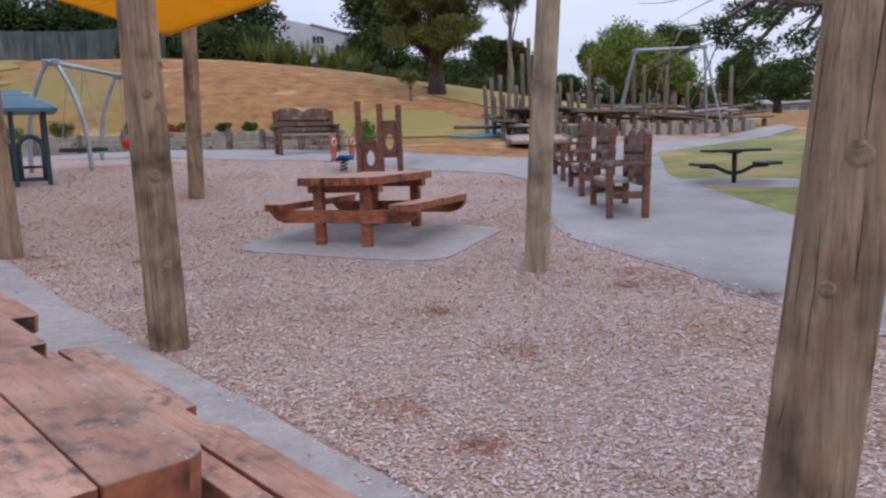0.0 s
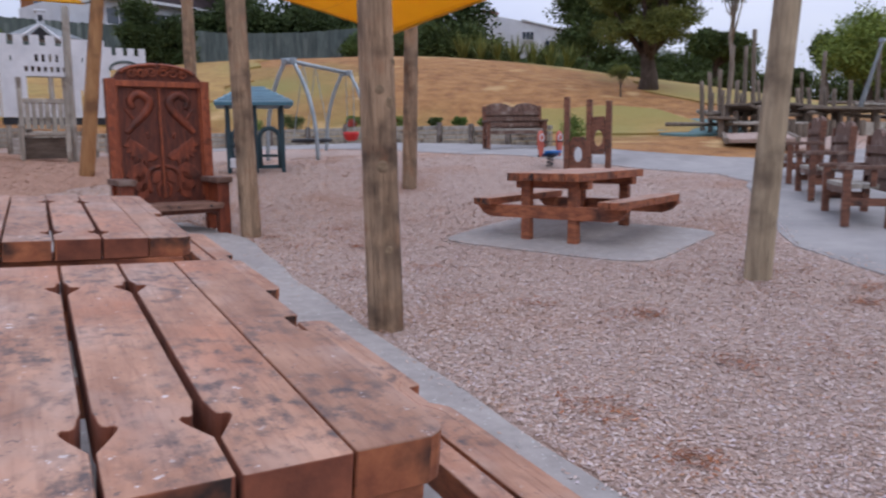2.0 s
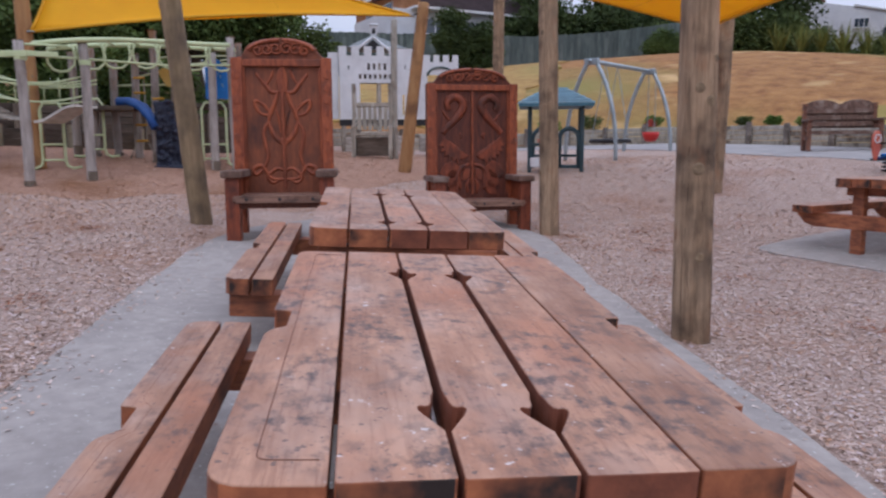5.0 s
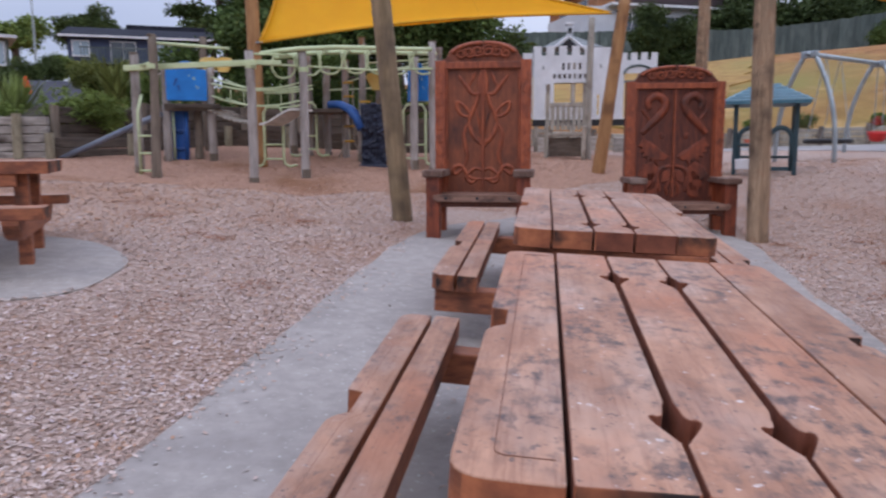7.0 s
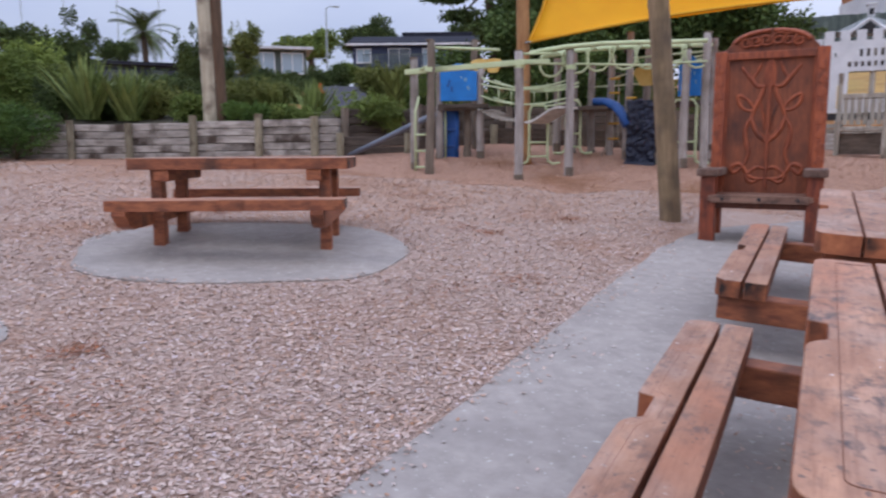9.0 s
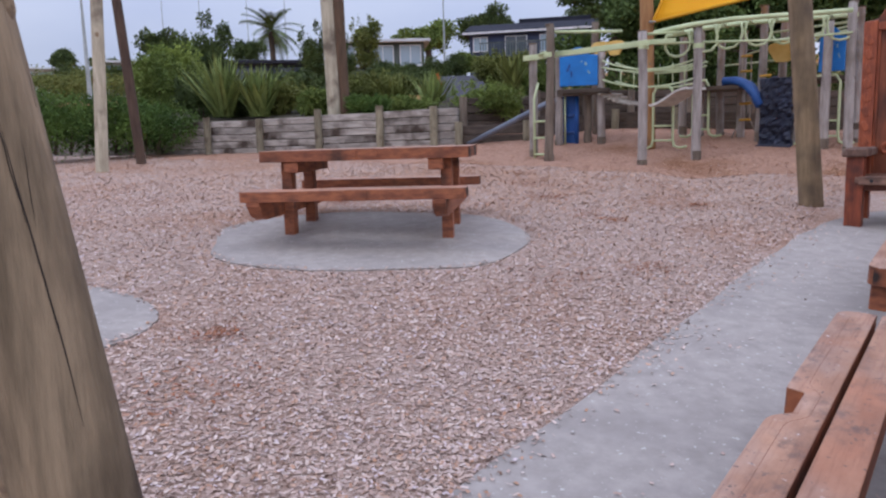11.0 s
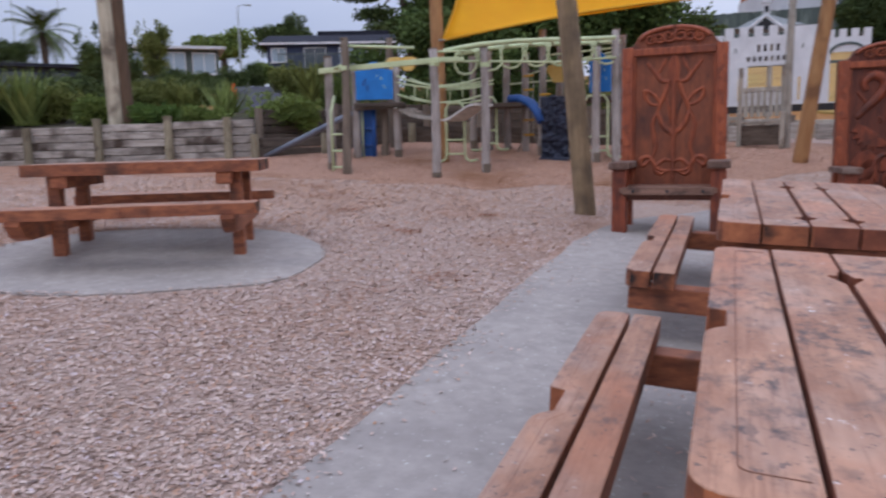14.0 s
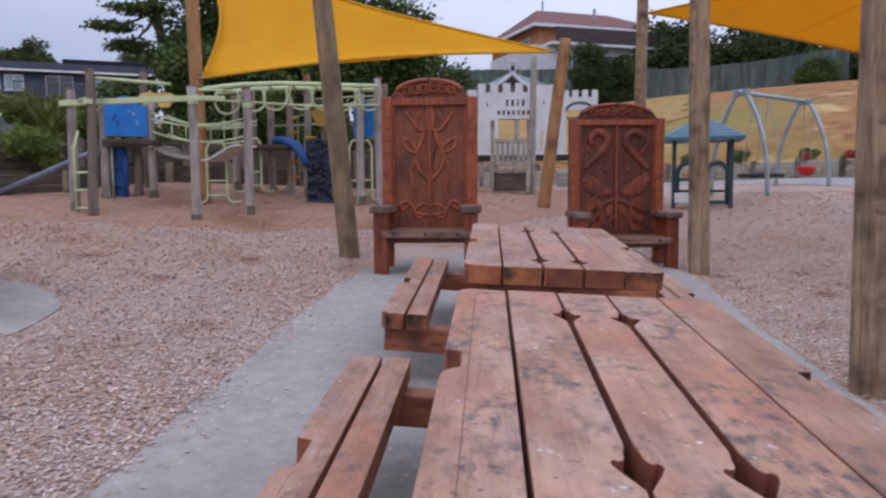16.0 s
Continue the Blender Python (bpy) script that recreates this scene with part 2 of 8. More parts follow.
for place, tone in ((0.0, "725440"), (0.10, "a08578"), (0.28, "c2aa9d"), (0.48, "b59d94"), (0.66, "d2c1b8"), (0.80, "b38c72"), (0.88, "c9bcc2"), (0.94, "a06c42")):
    stop = chip_ramp.color_ramp.elements.new(place) if place else chip_ramp.color_ramp.elements[0]
    stop.position, stop.color = place, rgb(tone)
chip_ramp.color_ramp.elements.remove(chip_ramp.color_ramp.elements[-1])
chip_mix.data_type = "RGBA"
chip_mix.inputs["Factor"].default_value = 0.72
chip_base = chip_nodes["Principled BSDF"].inputs["Base Color"]
chip_links.new(chip_geo.outputs["Random Per Island"], chip_ramp.inputs["Fac"])
chip_links.new(chip_base.links[0].from_socket, chip_mix.inputs["A"])
chip_links.new(chip_ramp.outputs["Color"], chip_mix.inputs["B"])
chip_links.new(chip_mix.outputs["Result"], chip_base)
M["litter"] = surface("rust_leaf_litter", "6e3f26", "a3643c", 14, (1, 1, 1), 0.9, island=0.3)
M["end_grain"] = surface("charred_end_grain", "80452c", "b87048", 9, (1, 1, 1), 0.7, fine=60, spots="241814", spot_scale=6, spot_low=0.42, spot_high=0.62, vary=0.1, bump_dist=0.004)
M["mulch"] = surface("orange_bark_mulch", "a37c62", "cba488", 9, (1, 1, 1), 0.9, fine=60, spots="9a6c4c", spot_scale=1.2, spot_low=0.5, spot_high=0.7, island=0.26)
# walls of gaps and cuts: plank brown with shade painted in
M["groove"] = surface("shaded_gap_wall", "5e3324", "8c5038", 8, bump=0.2)
M["chair_leg"] = surface("brown_stained_chair_timber", "563427", "84563f", 5, (1.5, 1.5, 5), 0.65, fine=40, spots="33231d", spot_scale=5, vary=0.1)
M["mulch_bed"] = surface("orange_mulch_bed", "96715e", "b5907a", 16, (1, 1, 1), 0.95, fine=55, spots="84593a", spot_scale=0.6, bump=0.8, bump_dist=0.03)
M["road"] = surface("asphalt_road", "44444a", "56565c", 1.2, (1, 1, 1), 1.0, fine=120)
M["road"].node_tree.nodes["Principled BSDF"].inputs["Specular IOR Level"].default_value = 0.0
M["grass"] = surface("dry_grass", "7a4e28", "ad7e48", 1.6, (1, 1, 1), 0.95, fine=25, spots="84783c", spot_scale=0.085, spot_low=0.50, spot_high=0.68, bump=0.8, bump_dist=0.06, flecks="c2a06c", fleck_scale=0.55, fleck_low=0.60, fleck_high=0.74)
M["green_grass"] = surface("green_grass", "5f6430", "858448", 2.2, (1, 1, 1), 0.95, fine=40, spots="a08a55", spot_scale=0.5, spot_low=0.5, spot_high=0.7, bump=0.5, bump_dist=0.04)
M["sail"] = surface("yellow_shade_cloth", "e6ac0c", "f2bd18", 1.5, (1, 1, 1), 0.75, fine=200, bump=0.15, bump_dist=0.002)
sail_nodes, sail_links = M["sail"].node_tree.nodes, M["sail"].node_tree.links
sail_thin, sail_blend = sail_nodes.new("ShaderNodeBsdfTranslucent"), sail_nodes.new("ShaderNodeMixShader")
sail_thin.inputs["Color"].default_value = rgb("ffd030")
sail_blend.inputs["Fac"].default_value = 0.46
sail_links.new(sail_nodes["Principled BSDF"].outputs["BSDF"], sail_blend.inputs[1])
sail_links.new(sail_thin.outputs["BSDF"], sail_blend.inputs[2])
sail_links.new(sail_blend.outputs["Shader"], sail_nodes["Material Output"].inputs["Surface"])
M["steel"] = surface("galvanised_steel", "8b9499", "a9b2b6", 4, (1, 1, 1), 0.45, 0.7, bump=0.1)
M["mint"] = surface("mint_painted_steel", "aab88c", "c6d0a4", 4, (1, 1, 1), 0.5, bump=0.08)
M["blue"] = surface("blue_plastic", "1467b0", "1f7fd0", 3, (1, 1, 1), 0.45, bump=0.08)
M["navy"] = surface("navy_plastic", "1a3566", "234a86", 3, (1, 1, 1), 0.5, bump=0.08)
M["yellow"] = surface("yellow_panel", "c9a34e", "dcbb6c", 4, (1, 1, 1), 0.55, bump=0.08)
M["teal"] = surface("teal_plastic", "1d333b", "28424a", 4, (1, 1, 1), 0.5, bump=0.1)
M["roof_teal"] = surface("teal_shingles", "2f5768", "4a7484", 4, (1, 1, 1), 0.55, vary=0.1, bump=0.2)
M["white_paint"] = surface("white_painted_board", "c2c3c6", "dcdde0", 2, (1, 1, 1), 0.6, bump=0.15)
M["black"] = surface("black_rubber", "151518", "24252a", 4, (1, 1, 1), 0.6)
M["red"] = surface("red_plastic", "b3201f", "cc2f2a", 4, (1, 1, 1), 0.45)
M["coral"] = surface("faded_red_plastic", "b5503f", "c9705c", 4, (1, 1, 1), 0.5)
M["wall_wood"] = surface("weathered_sleepers", "584e46", "918780", 3, (1, 1, 5), 0.9, fine=30, spots="3f3731", spot_scale=2.2, spot_low=0.42, spot_high=0.72, vary=0.34, bump=0.5)
M["wall_wood_dark"] = surface("dark_sleepers", "3e342d", "62574d", 3, (1, 1, 5), 0.9, fine=30, vary=0.16, bump=0.5)
M["fence"] = surface("grey_green_fence_boards", "3b4645", "5d6865", 1.5, (3, 3, 0.5), 0.9, spots="848c88", spot_scale=0.35, spot_low=0.56, spot_high=0.78, vary=0.12)
M["bark"] = surface("bark", "3b3029", "64564a", 4, (3, 3, 0.8), 0.95, bump=0.8, bump_dist=0.03)
M["bark_pale"] = surface("pale_bark", "75685c", "a3978a", 3, (3, 3, 0.8), 0.95, bump=0.6, bump_dist=0.02)


def leafy(name, dark, light):
    m = surface(name, dark, light, 1.2, (1, 1, 1), 0.7, fine=20, island=0.35, bump=0.1)
    m.node_tree.nodes["Principled BSDF"].inputs["Specular IOR Level"].default_value = 0.15
    return m


M["hedge_leaf"] = leafy("deep_green_foliage", "39522a", "647c3c")
M["palm_leaf"] = leafy("palm_fronds", "3c4a2c", "66744a")
M["leaf_dark"] = leafy("dark_foliage", "37452a", "5f6d3e")
M["leaf_shade"] = leafy("blackish_green_foliage", "2c3a22", "4c5a34")
M["leaf_deep"] = leafy("deep_shade_foliage", "384a28", "60723c")
M["leaf"] = leafy("green_foliage", "4e6030", "82914c")
M["leaf_bright"] = leafy("bright_foliage", "60743a", "8f9d50")
M["leaf_olive"] = leafy("olive_foliage", "545e2f", "80844a")
M["flax"] = leafy("flax_leaves", "5c6c3c", "93a060")
M["house_white"] = surface("white_render", "b9bcc2", "cdd0d4", 0.8, (1, 1, 1), 0.8)
M["house_navy"] = surface("navy_weatherboard", "2c3550", "3c4663", 1, (1, 1, 6), 0.7)
M["house_brick"] = surface("orange_brick", "a9754f", "c08a62", 2.5, (1, 1, 3), 0.85)
M["roof_dark"] = surface("dark_roof", "25262e", "34363f", 1.5, (1, 6, 1), 0.9)
M["roof_dark"].node_tree.nodes["Principled BSDF"].inputs["Specular IOR Level"].default_value = 0.1
M["roof_red"] = surface("maroon_tile_roof", "5a302c", "744038", 1.5, (1, 6, 1), 0.75)
M["timber_dark"] = surface("aged_posts", "5a4f45", "85786a", 3, (5, 5, 0.7), 0.9, vary=0.15)


def glass(name, tint):
    m = bpy.data.materials.new(name)
    m.use_nodes = True
    b = m.node_tree.nodes["Principled BSDF"]
    b.inputs["Base Color"].default_value = rgb(tint)
    b.inputs["Roughness"].default_value, b.inputs["Specular IOR Level"].default_value = 0.08, 0.8
    return m


M["window"] = glass("window_glass", "3a4450")
M["window_pale"] = glass("pale_window_glass", "8fa2b0")


# ---- building tools ----
def mesh_ob(name, bm, mat, smooth=False):
    me = bpy.data.meshes.new(name)
    bm.normal_update()
    bm.to_mesh(me)
    bm.free()
    for m in (mat if isinstance(mat, (list, tuple)) else [mat]):
        me.materials.append(m)
    if smooth:
        me.polygons.foreach_set("use_smooth", [True] * len(me.polygons))
    return new(name, me)


def part(name, bm, mat, parent, label="", smooth=False):
    """Links a bmesh as one mesh object under a thing or under a part."""
    ob = mesh_ob(name, bm, mat, smooth)
    ob.parent = parent
    return tagged(ob, label)


def thing(name, label, category, m=None, group="", kind=""):
    """An empty at the base of a thing that holds its parts."""
    ob = new(name)
    ob.empty_display_size = 0.1
    if m is not None:
        ob.matrix_basis = m
    return tagged(ob, label, category, group, kind)


def box(cx, cy, cz, sx, sy, sz, bevel=0.006, bm=None, turn=None):
    """A bevelled block about its centre; turn: degrees about x, y, z."""
    own = bmesh.new()
    bmesh.ops.create_cube(own, size=1, matrix=Matrix.Diagonal((sx, sy, sz, 1)))
    if bevel:
        bmesh.ops.bevel(own, geom=own.edges[:], offset=min(bevel, 0.3 * min(sx, sy, sz)), segments=2, affect="EDGES", profile=0.6)
    m = pose(cx, cy, cz, *(turn or (0, 0, 0)))
    own.transform(m)
    return join(own, bm)


def join(own, bm):
    if bm is None:
        return own
    me = bpy.data.meshes.new("join")
    own.to_mesh(me)
    own.free()
    bm.from_mesh(me)
    bpy.data.meshes.remove(me)
    return bm


def prism(outline, z0, z1, bevel=0.008, bm=None):
    """An upright prism over an outline of (x, y), with its rims rounded by drawing them in."""
    own = bmesh.new()
    n = len(outline)
    area = sum(outline[i - 1][0] * outline[i][1] - outline[i][0] * outline[i - 1][1] for i in range(n))
    pts = [Vector(p) for p in (outline if area > 0 else outline[::-1])]
    inward = []
    for i in range(n):
        a, b = (pts[i] - pts[i - 1]), (pts[(i + 1) % n] - pts[i])
        a, b = (a.normalized() if a.length > 1e-9 else b.normalized()), (b.normalized() if b.length > 1e-9 else a.normalized())
        na, nb = Vector((-a.y, a.x)), Vector((-b.y, b.x))
        m = na + nb
        inward.append(m.normalized() / max(0.5, m.normalized().dot(na)) if m.length > 1e-6 else na)
    levels = [(z0, 0.7), (z0 + 0.7 * bevel, 0.0), (z1 - bevel, 0.0), (z1 - 0.3 * bevel, 0.3), (z1, 1.0)] if bevel else [(z0, 0), (z1, 0)]
    rings = [[own.verts.new((*(p + d * bevel * k), z)) for p, d in zip(pts, inward)] for z, k in levels]
    for a, b in zip(rings, rings[1:]):
        for k in range(n):
            own.faces.new((a[k], a[(k + 1) % n], b[(k + 1) % n], b[k]))
    caps = [own.faces.new(rings[0][::-1]), own.faces.new(rings[-1])]
    own.normal_update()
    bmesh.ops.triangulate(own, faces=caps, ngon_method="EAR_CLIP")
    return join(own, bm)


def tube(points, radii, n=8, bm=None, caps=True):
    """A round pipe along points; radii: one number or one a point."""
    own = bmesh.new()
    pts = [Vector(p) for p in points]
    rr = radii if isinstance(radii, (list, tuple)) else [radii] * len(pts)
    rings, side = [], None
    for i, p in enumerate(pts):
        d = (pts[min(i + 1, len(pts) - 1)] - pts[max(i - 1, 0)]).normalized()
        if side is None:
            side = d.orthogonal().normalized()
        side = (side - side.dot(d) * d).normalized()
        up = d.cross(side)
        rings.append([own.verts.new(p + rr[i] * (math.cos(a) * side + math.sin(a) * up)) for a in [2 * math.pi * k / n for k in range(n)]])
    for a, b in zip(rings, rings[1:]):
        for k in range(n):
            own.faces.new((a[k], a[(k + 1) % n], b[(k + 1) % n], b[k]))
    if caps:
        own.faces.new(rings[0][::-1])
        own.faces.new(rings[-1])
    return join(own, bm)


def arc(centre, r, a0, a1, n, u, v):
    """Points on an arc about centre in the plane of u and v."""
    c, u, v = Vector(centre), Vector(u), Vector(v)
    return [c + r * (math.cos(radians(a)) * u + math.sin(radians(a)) * v) for a in np.linspace(a0, a1, n)]


def pole_skin(base, top, r0, r1, seed):
    """The skin of a log, slightly crooked and knotted, as a function of height 0 to 1 and angle."""
    rnd = random.Random(seed)
    base, top = Vector(base), Vector(top)
    d = (top - base).normalized()
    side = d.cross(Vector((0, 1, 0))).normalized()
    up = d.cross(side)
    ph = [rnd.uniform(0, 6.28) for _ in range(6)]

    def skin(s, a, lift=0.0):
        c = base.lerp(top, s) + side * 0.012 * math.sin(3.1 * s + ph[0]) + up * 0.012 * math.sin(4.3 * s + ph[1])
        r = r0 + (r1 - r0) * s
        q = r * (1 + 0.030 * math.sin(2 * a + ph[2] + s) + 0.022 * math.sin(5 * a + ph[3] + 3 * s) + 0.03 * noise.noise(Vector((2 * math.cos(a), 2 * math.sin(a), 5 * s + seed)))) + lift
        return c + q * (math.cos(a) * side + math.sin(a) * up)

    return skin


def pole(base, top, r0, r1, seed=0, n=20, rings=26):
    """A log from base to top."""
    skin = pole_skin(base, top, r0, r1, seed)
    own = bmesh.new()
    rows = [[own.verts.new(skin(i / (rings - 1), 2 * math.pi * k / n)) for k in range(n)] for i in range(rings)]
    for a, b in zip(rows, rows[1:]):
        for k in range(n):
            own.faces.new((a[k], a[(k + 1) % n], b[(k + 1) % n], b[k]))
    own.faces.new(rows[0][::-1])
    own.faces.new(rows[-1])
    bmesh.ops.recalc_face_normals(own, faces=own.faces[:])
    return own


def drying_check(skin, s0, s1, a, width, seed):
    """A dark drying crack that runs up the skin of a log."""
    rnd = random.Random(seed)
    own = bmesh.new()
    rows, n = [], 16
    drift = rnd.uniform(-0.006, 0.006)
    for k in range(n + 1):
        u = k / n
        s = s0 + (s1 - s0) * u
        a += drift + rnd.uniform(-0.012, 0.012)
        w = width * math.sin(math.pi * min(1, max(0.02, u))) ** 0.6
        rows.append([own.verts.new(skin(s, a - w, 0.0006)), own.verts.new(skin(s, a, 0.0012)), own.verts.new(skin(s, a + w, 0.0006))])
    for p, q in zip(rows, rows[1:]):
        for k in range(2):
            own.faces.new((p[k], p[k + 1], q[k + 1], q[k]))
    return own


def knot(skin, s, a, size, height):
    """A round knot, a little proud of the skin; height: the log's length."""
    own = bmesh.new()
    n = 14
    mid = own.verts.new(skin(s, a, 0.003))
    r0 = 0.12
    rings = []
    for f, lift in ((0.3, 0.006), (0.5, 0.0035), (0.62, 0.006), (0.8, 0.003), (1.0, 0.0)):
        rings.append([own.verts.new(skin(s + f * size * math.sin(q) / height, a + f * size * math.cos(q) / r0, lift)) for q in [2 * math.pi * k / n for k in range(n)]])
    for k in range(n):
        own.faces.new((mid, rings[0][k], rings[0][(k + 1) % n]))
        for p, q in zip(rings, rings[1:]):
            own.faces.new((p[k], q[k], q[(k + 1) % n], p[(k + 1) % n]))
    return own


def smooth01(t):
    t = min(1.0, max(0.0, t))
    return t * t * (3 - 2 * t)


# ---- the lie of the land ----
CREST = ((-180, 0.02), (-100, 0.02), (-70, 0.05), (-45, 0.07), (-30, 0.075), (-15, 0.08), (0, 0.094), (8, 0.1015), (12, 0.107), (15, 0.111), (19, 0.1145), (24, 0.117), (28.7, 0.116), (33, 0.110), (37, 0.102), (40.5, 0.092), (48, 0.070), (56, 0.045), (66, 0.03), (80, 0.02), (180, 0.02))


def crest(az):
    return float(np.interp(az, [a for a, _ in CREST], [e for _, e in CREST]))


def lawn(x, y):
    """The sloping ground about the tables, which dips to the path and rises to the back."""
    if x < -7:
        sx = 0.462 + 0.03 * (-7 - x)
    elif x < 2:
        sx = -0.066 * x
    elif x < 4:
        sx = -0.132 - 0.066 * (x - 2) + 0.029 * (x - 2) ** 2
    else:
        sx = -0.148 + 0.05 * (x - 4)
    return 0.12 + 0.045 * y + sx + 0.38 * smooth01((y - 9.5) / 4.5)


def land(x, y):
    r = math.hypot(x, y)
    if r <= 24:
        return lawn(x, y)
    low = lawn(x * 24 / r, y * 24 / r)
    az = math.degrees(math.atan2(x, y))
    high = 1.4 + 46 * crest(az)
    s = min(1.0, (r - 24) / 22)
    s = 1 - (1 - s) ** 1.7
    z = low + (high - low) * s * smooth01((r - 24) / 5 + 0.3)
    return z + max(0.0, r - 46) * 0.035


def sheet(name, outline, lift, mat, step=0.5, thick=0.06, label="", kind="structure", parent=None):
    """A paved or loose sheet over the land within an outline, with an edge of its own."""
    own = bmesh.new()
    f = own.faces.new([own.verts.new((x, y, 0)) for x, y in outline])
    xs, ys = [p[0] for p in outline], [p[1] for p in outline]
    for axis, lo, hi in ((0, min(xs), max(xs)), (1, min(ys), max(ys))):
        for k in range(1, int((hi - lo) / step)):
            co = [0, 0, 0]
            no = [0, 0, 0]
            co[axis], no[axis] = lo + k * step, 1
            bmesh.ops.bisect_plane(own, geom=own.verts[:] + own.edges[:] + own.faces[:], plane_co=co, plane_no=no)
    for v in own.verts:
        v.co.z = land(v.co.x, v.co.y) + lift
    top = own.faces[:]
    ext = bmesh.ops.extrude_face_region(own, geom=top)
    bmesh.ops.translate(own, verts=[v for v in ext["geom"] if isinstance(v, bmesh.types.BMVert)], vec=(0, 0, 0.0))
    for v in [v for v in own.verts if v not in set(e for e in ext["geom"] if isinstance(e, bmesh.types.BMVert))]:
        v.co.z -= thick
    bmesh.ops.recalc_face_normals(own, faces=own.faces[:])
    ob = mesh_ob(name, own, mat)
    return tagged(ob, label, name, "", kind)


def wavy(outline, amount, step=0.4, seed=0):
    """The outline cut into short steps that wander a little."""
    out = []
    for (x0, y0), (x1, y1) in zip(outline, outline[1:] + outline[:1]):
        n = max(1, int(math.hypot(x1 - x0, y1 - y0) / step))
        for k in range(n):
            x, y = x0 + (x1 - x0) * k / n, y0 + (y1 - y0) * k / n
            p = Vector((x * 1.3, y * 1.3, seed))
            out.append((x + amount * noise.noise(p), y + amount * noise.noise(p + Vector((9, 4, 2)))))
    return out


def oval(cx, cy, rx, ry, turn, n=40, power=2.0):
    out = []
    for k in range(n):
        a = 2 * math.pi * k / n
        c, s = math.cos(a), math.sin(a)
        px, py = rx * math.copysign(abs(c) ** (2 / power), c), ry * math.copysign(abs(s) ** (2 / power), s)
        t = radians(turn)
        out.append((cx + px * math.cos(t) - py * math.sin(t), cy + px * math.sin(t) + py * math.cos(t)))
    return out


# ---- ground, paving ----
def build_ground():
    rad = [0] + list(np.geomspace(0.6, 24, 40)) + list(np.linspace(25, 60, 36)) + list(np.geomspace(64, 1500, 16))
    na = 160
    own = bmesh.new()
    centre = own.verts.new((0, 0, land(0, 0) - 0.04))
    rows = []
    for r in rad[1:]:
        row = []
        for k in range(na):
            a = 2 * math.pi * k / na
            x, y = r * math.sin(a), r * math.cos(a)
            z = land(x, y) if r < 400 else land(x * 400 / r, y * 400 / r)
            row.append(own.verts.new((x, y, z - 0.04 + 0.05 * noise.noise(Vector((x * 0.3, y * 0.3, 0))) * smooth01((r - 20) / 10))))
        rows.append(row)
    for k in range(na):
        own.faces.new((centre, rows[0][(k + 1) % na], rows[0][k]))
    for a, b in zip(rows, rows[1:]):
        for k in range(na):
            own.faces.new((a[k], a[(k + 1) % na], b[(k + 1) % na], b[k]))
    bmesh.ops.recalc_face_normals(own, faces=own.faces[:])
    ob = mesh_ob("ground", own, M["grass"], True)
    if ob.data.polygons[len(ob.data.polygons) // 2].normal.z < 0:
        ob.data.flip_normals()
    return tagged(ob, "dry yellow-brown grass over a rising hill", "ground", "", "structure")


build_ground()
CHIP_AREA = [(-16, 0.0), (-10, -8), (4.6, -8), (5.0, 0.6), (5.5, 2.05), (6.1, 3.15), (6.75, 4.85), (8.6, 6.7), (11.0, 8.9), (11.5, 9.9), (10.2, 11.7), (8.5, 14.4), (8.0, 17.6), (6.8, 20.0), (5.3, 21.6), (2, 22), (-4, 20), (-6.5, 15), (-8, 12.9), (-10, 12), (-12.6, 11.5), (-14.0, 10.6), (-17, 9.5), (-21, 8.4)]
BED = [(3 + (x - 3) * (1 + 0.45 / math.hypot(x - 3, y - 8)), 8 + (y - 8) * (1 + 0.45 / math.hypot(x - 3, y - 8))) for x, y in CHIP_AREA]
sheet("woodchip_bed", wavy(BED, 0.15, 0.5), 0.0, M["chip_bed"], 0.4, 0.1, "pale brown woodchip bed of the playground")
sheet("concrete_slab", wavy([(-1.70, -3.5), (1.70, -3.5), (1.76, 3.5), (1.86, 6.5), (2.02, 8.6), (1.6, 9.9), (-0.4, 9.6), (-1.45, 8.0), (-1.68, 6.6), (-1.71, 3)], 0.07, 0.25, 3), 0.012, M["concrete"], 0.6, 0.12, "grey concrete slab under the long tables")
sheet("table_pad", wavy(oval(-4.52, 4.55, 1.26, 1.15, 36, 40, 2.5), 0.10, 0.2, 5), 0.010, M["concrete"], 0.5, 0.1, "grey concrete pad with worn rounded outline")
sheet("picnic_pad", wavy(oval(5.42, 6.74, 1.02, 1.33, 22, 48, 7.0), 0.05, 0.2, 7), 0.010, M["concrete"], 0.5, 0.1, "grey concrete pad with rounded corners")
sheet("small_pad", wavy(oval(-4.85, 1.72, 1.05, 0.62, 12, 30, 2.6), 0.08, 0.2, 9), 0.010, M["concrete"], 0.5, 0.1, "small grey concrete pad")
PATH = [(4.6, -8), (5.0, 0.6), (5.5, 2.05), (6.1, 3.15), (6.75, 4.85), (8.6, 6.7), (11.0, 8.9), (11.5, 9.9), (10.2, 11.7), (8.5, 14.4), (8.0, 17.6), (6.8, 20.0), (5.3, 21.6), (2, 22.4), (2, 23.4), (6.3, 22.9), (9.2, 21.0), (10.5, 17.9), (11.2, 14.9), (11.9, 12.7), (13.3, 11.4), (14.6, 10.6), (17.3, 10.8), (19.1, 10.8), (27.3, 10.3), (26.0, 9.3), (17.2, 9.6), (12.9, 6.95), (11.2, 5.3), (9.2, 3.1), (8.2, 0.5), (8.0, -8)]
sheet("path", wavy(PATH, 0.07, 0.4, 11), 0.010, M["path"], 0.8, 0.1, "grey asphalt footpath curving round the playground")
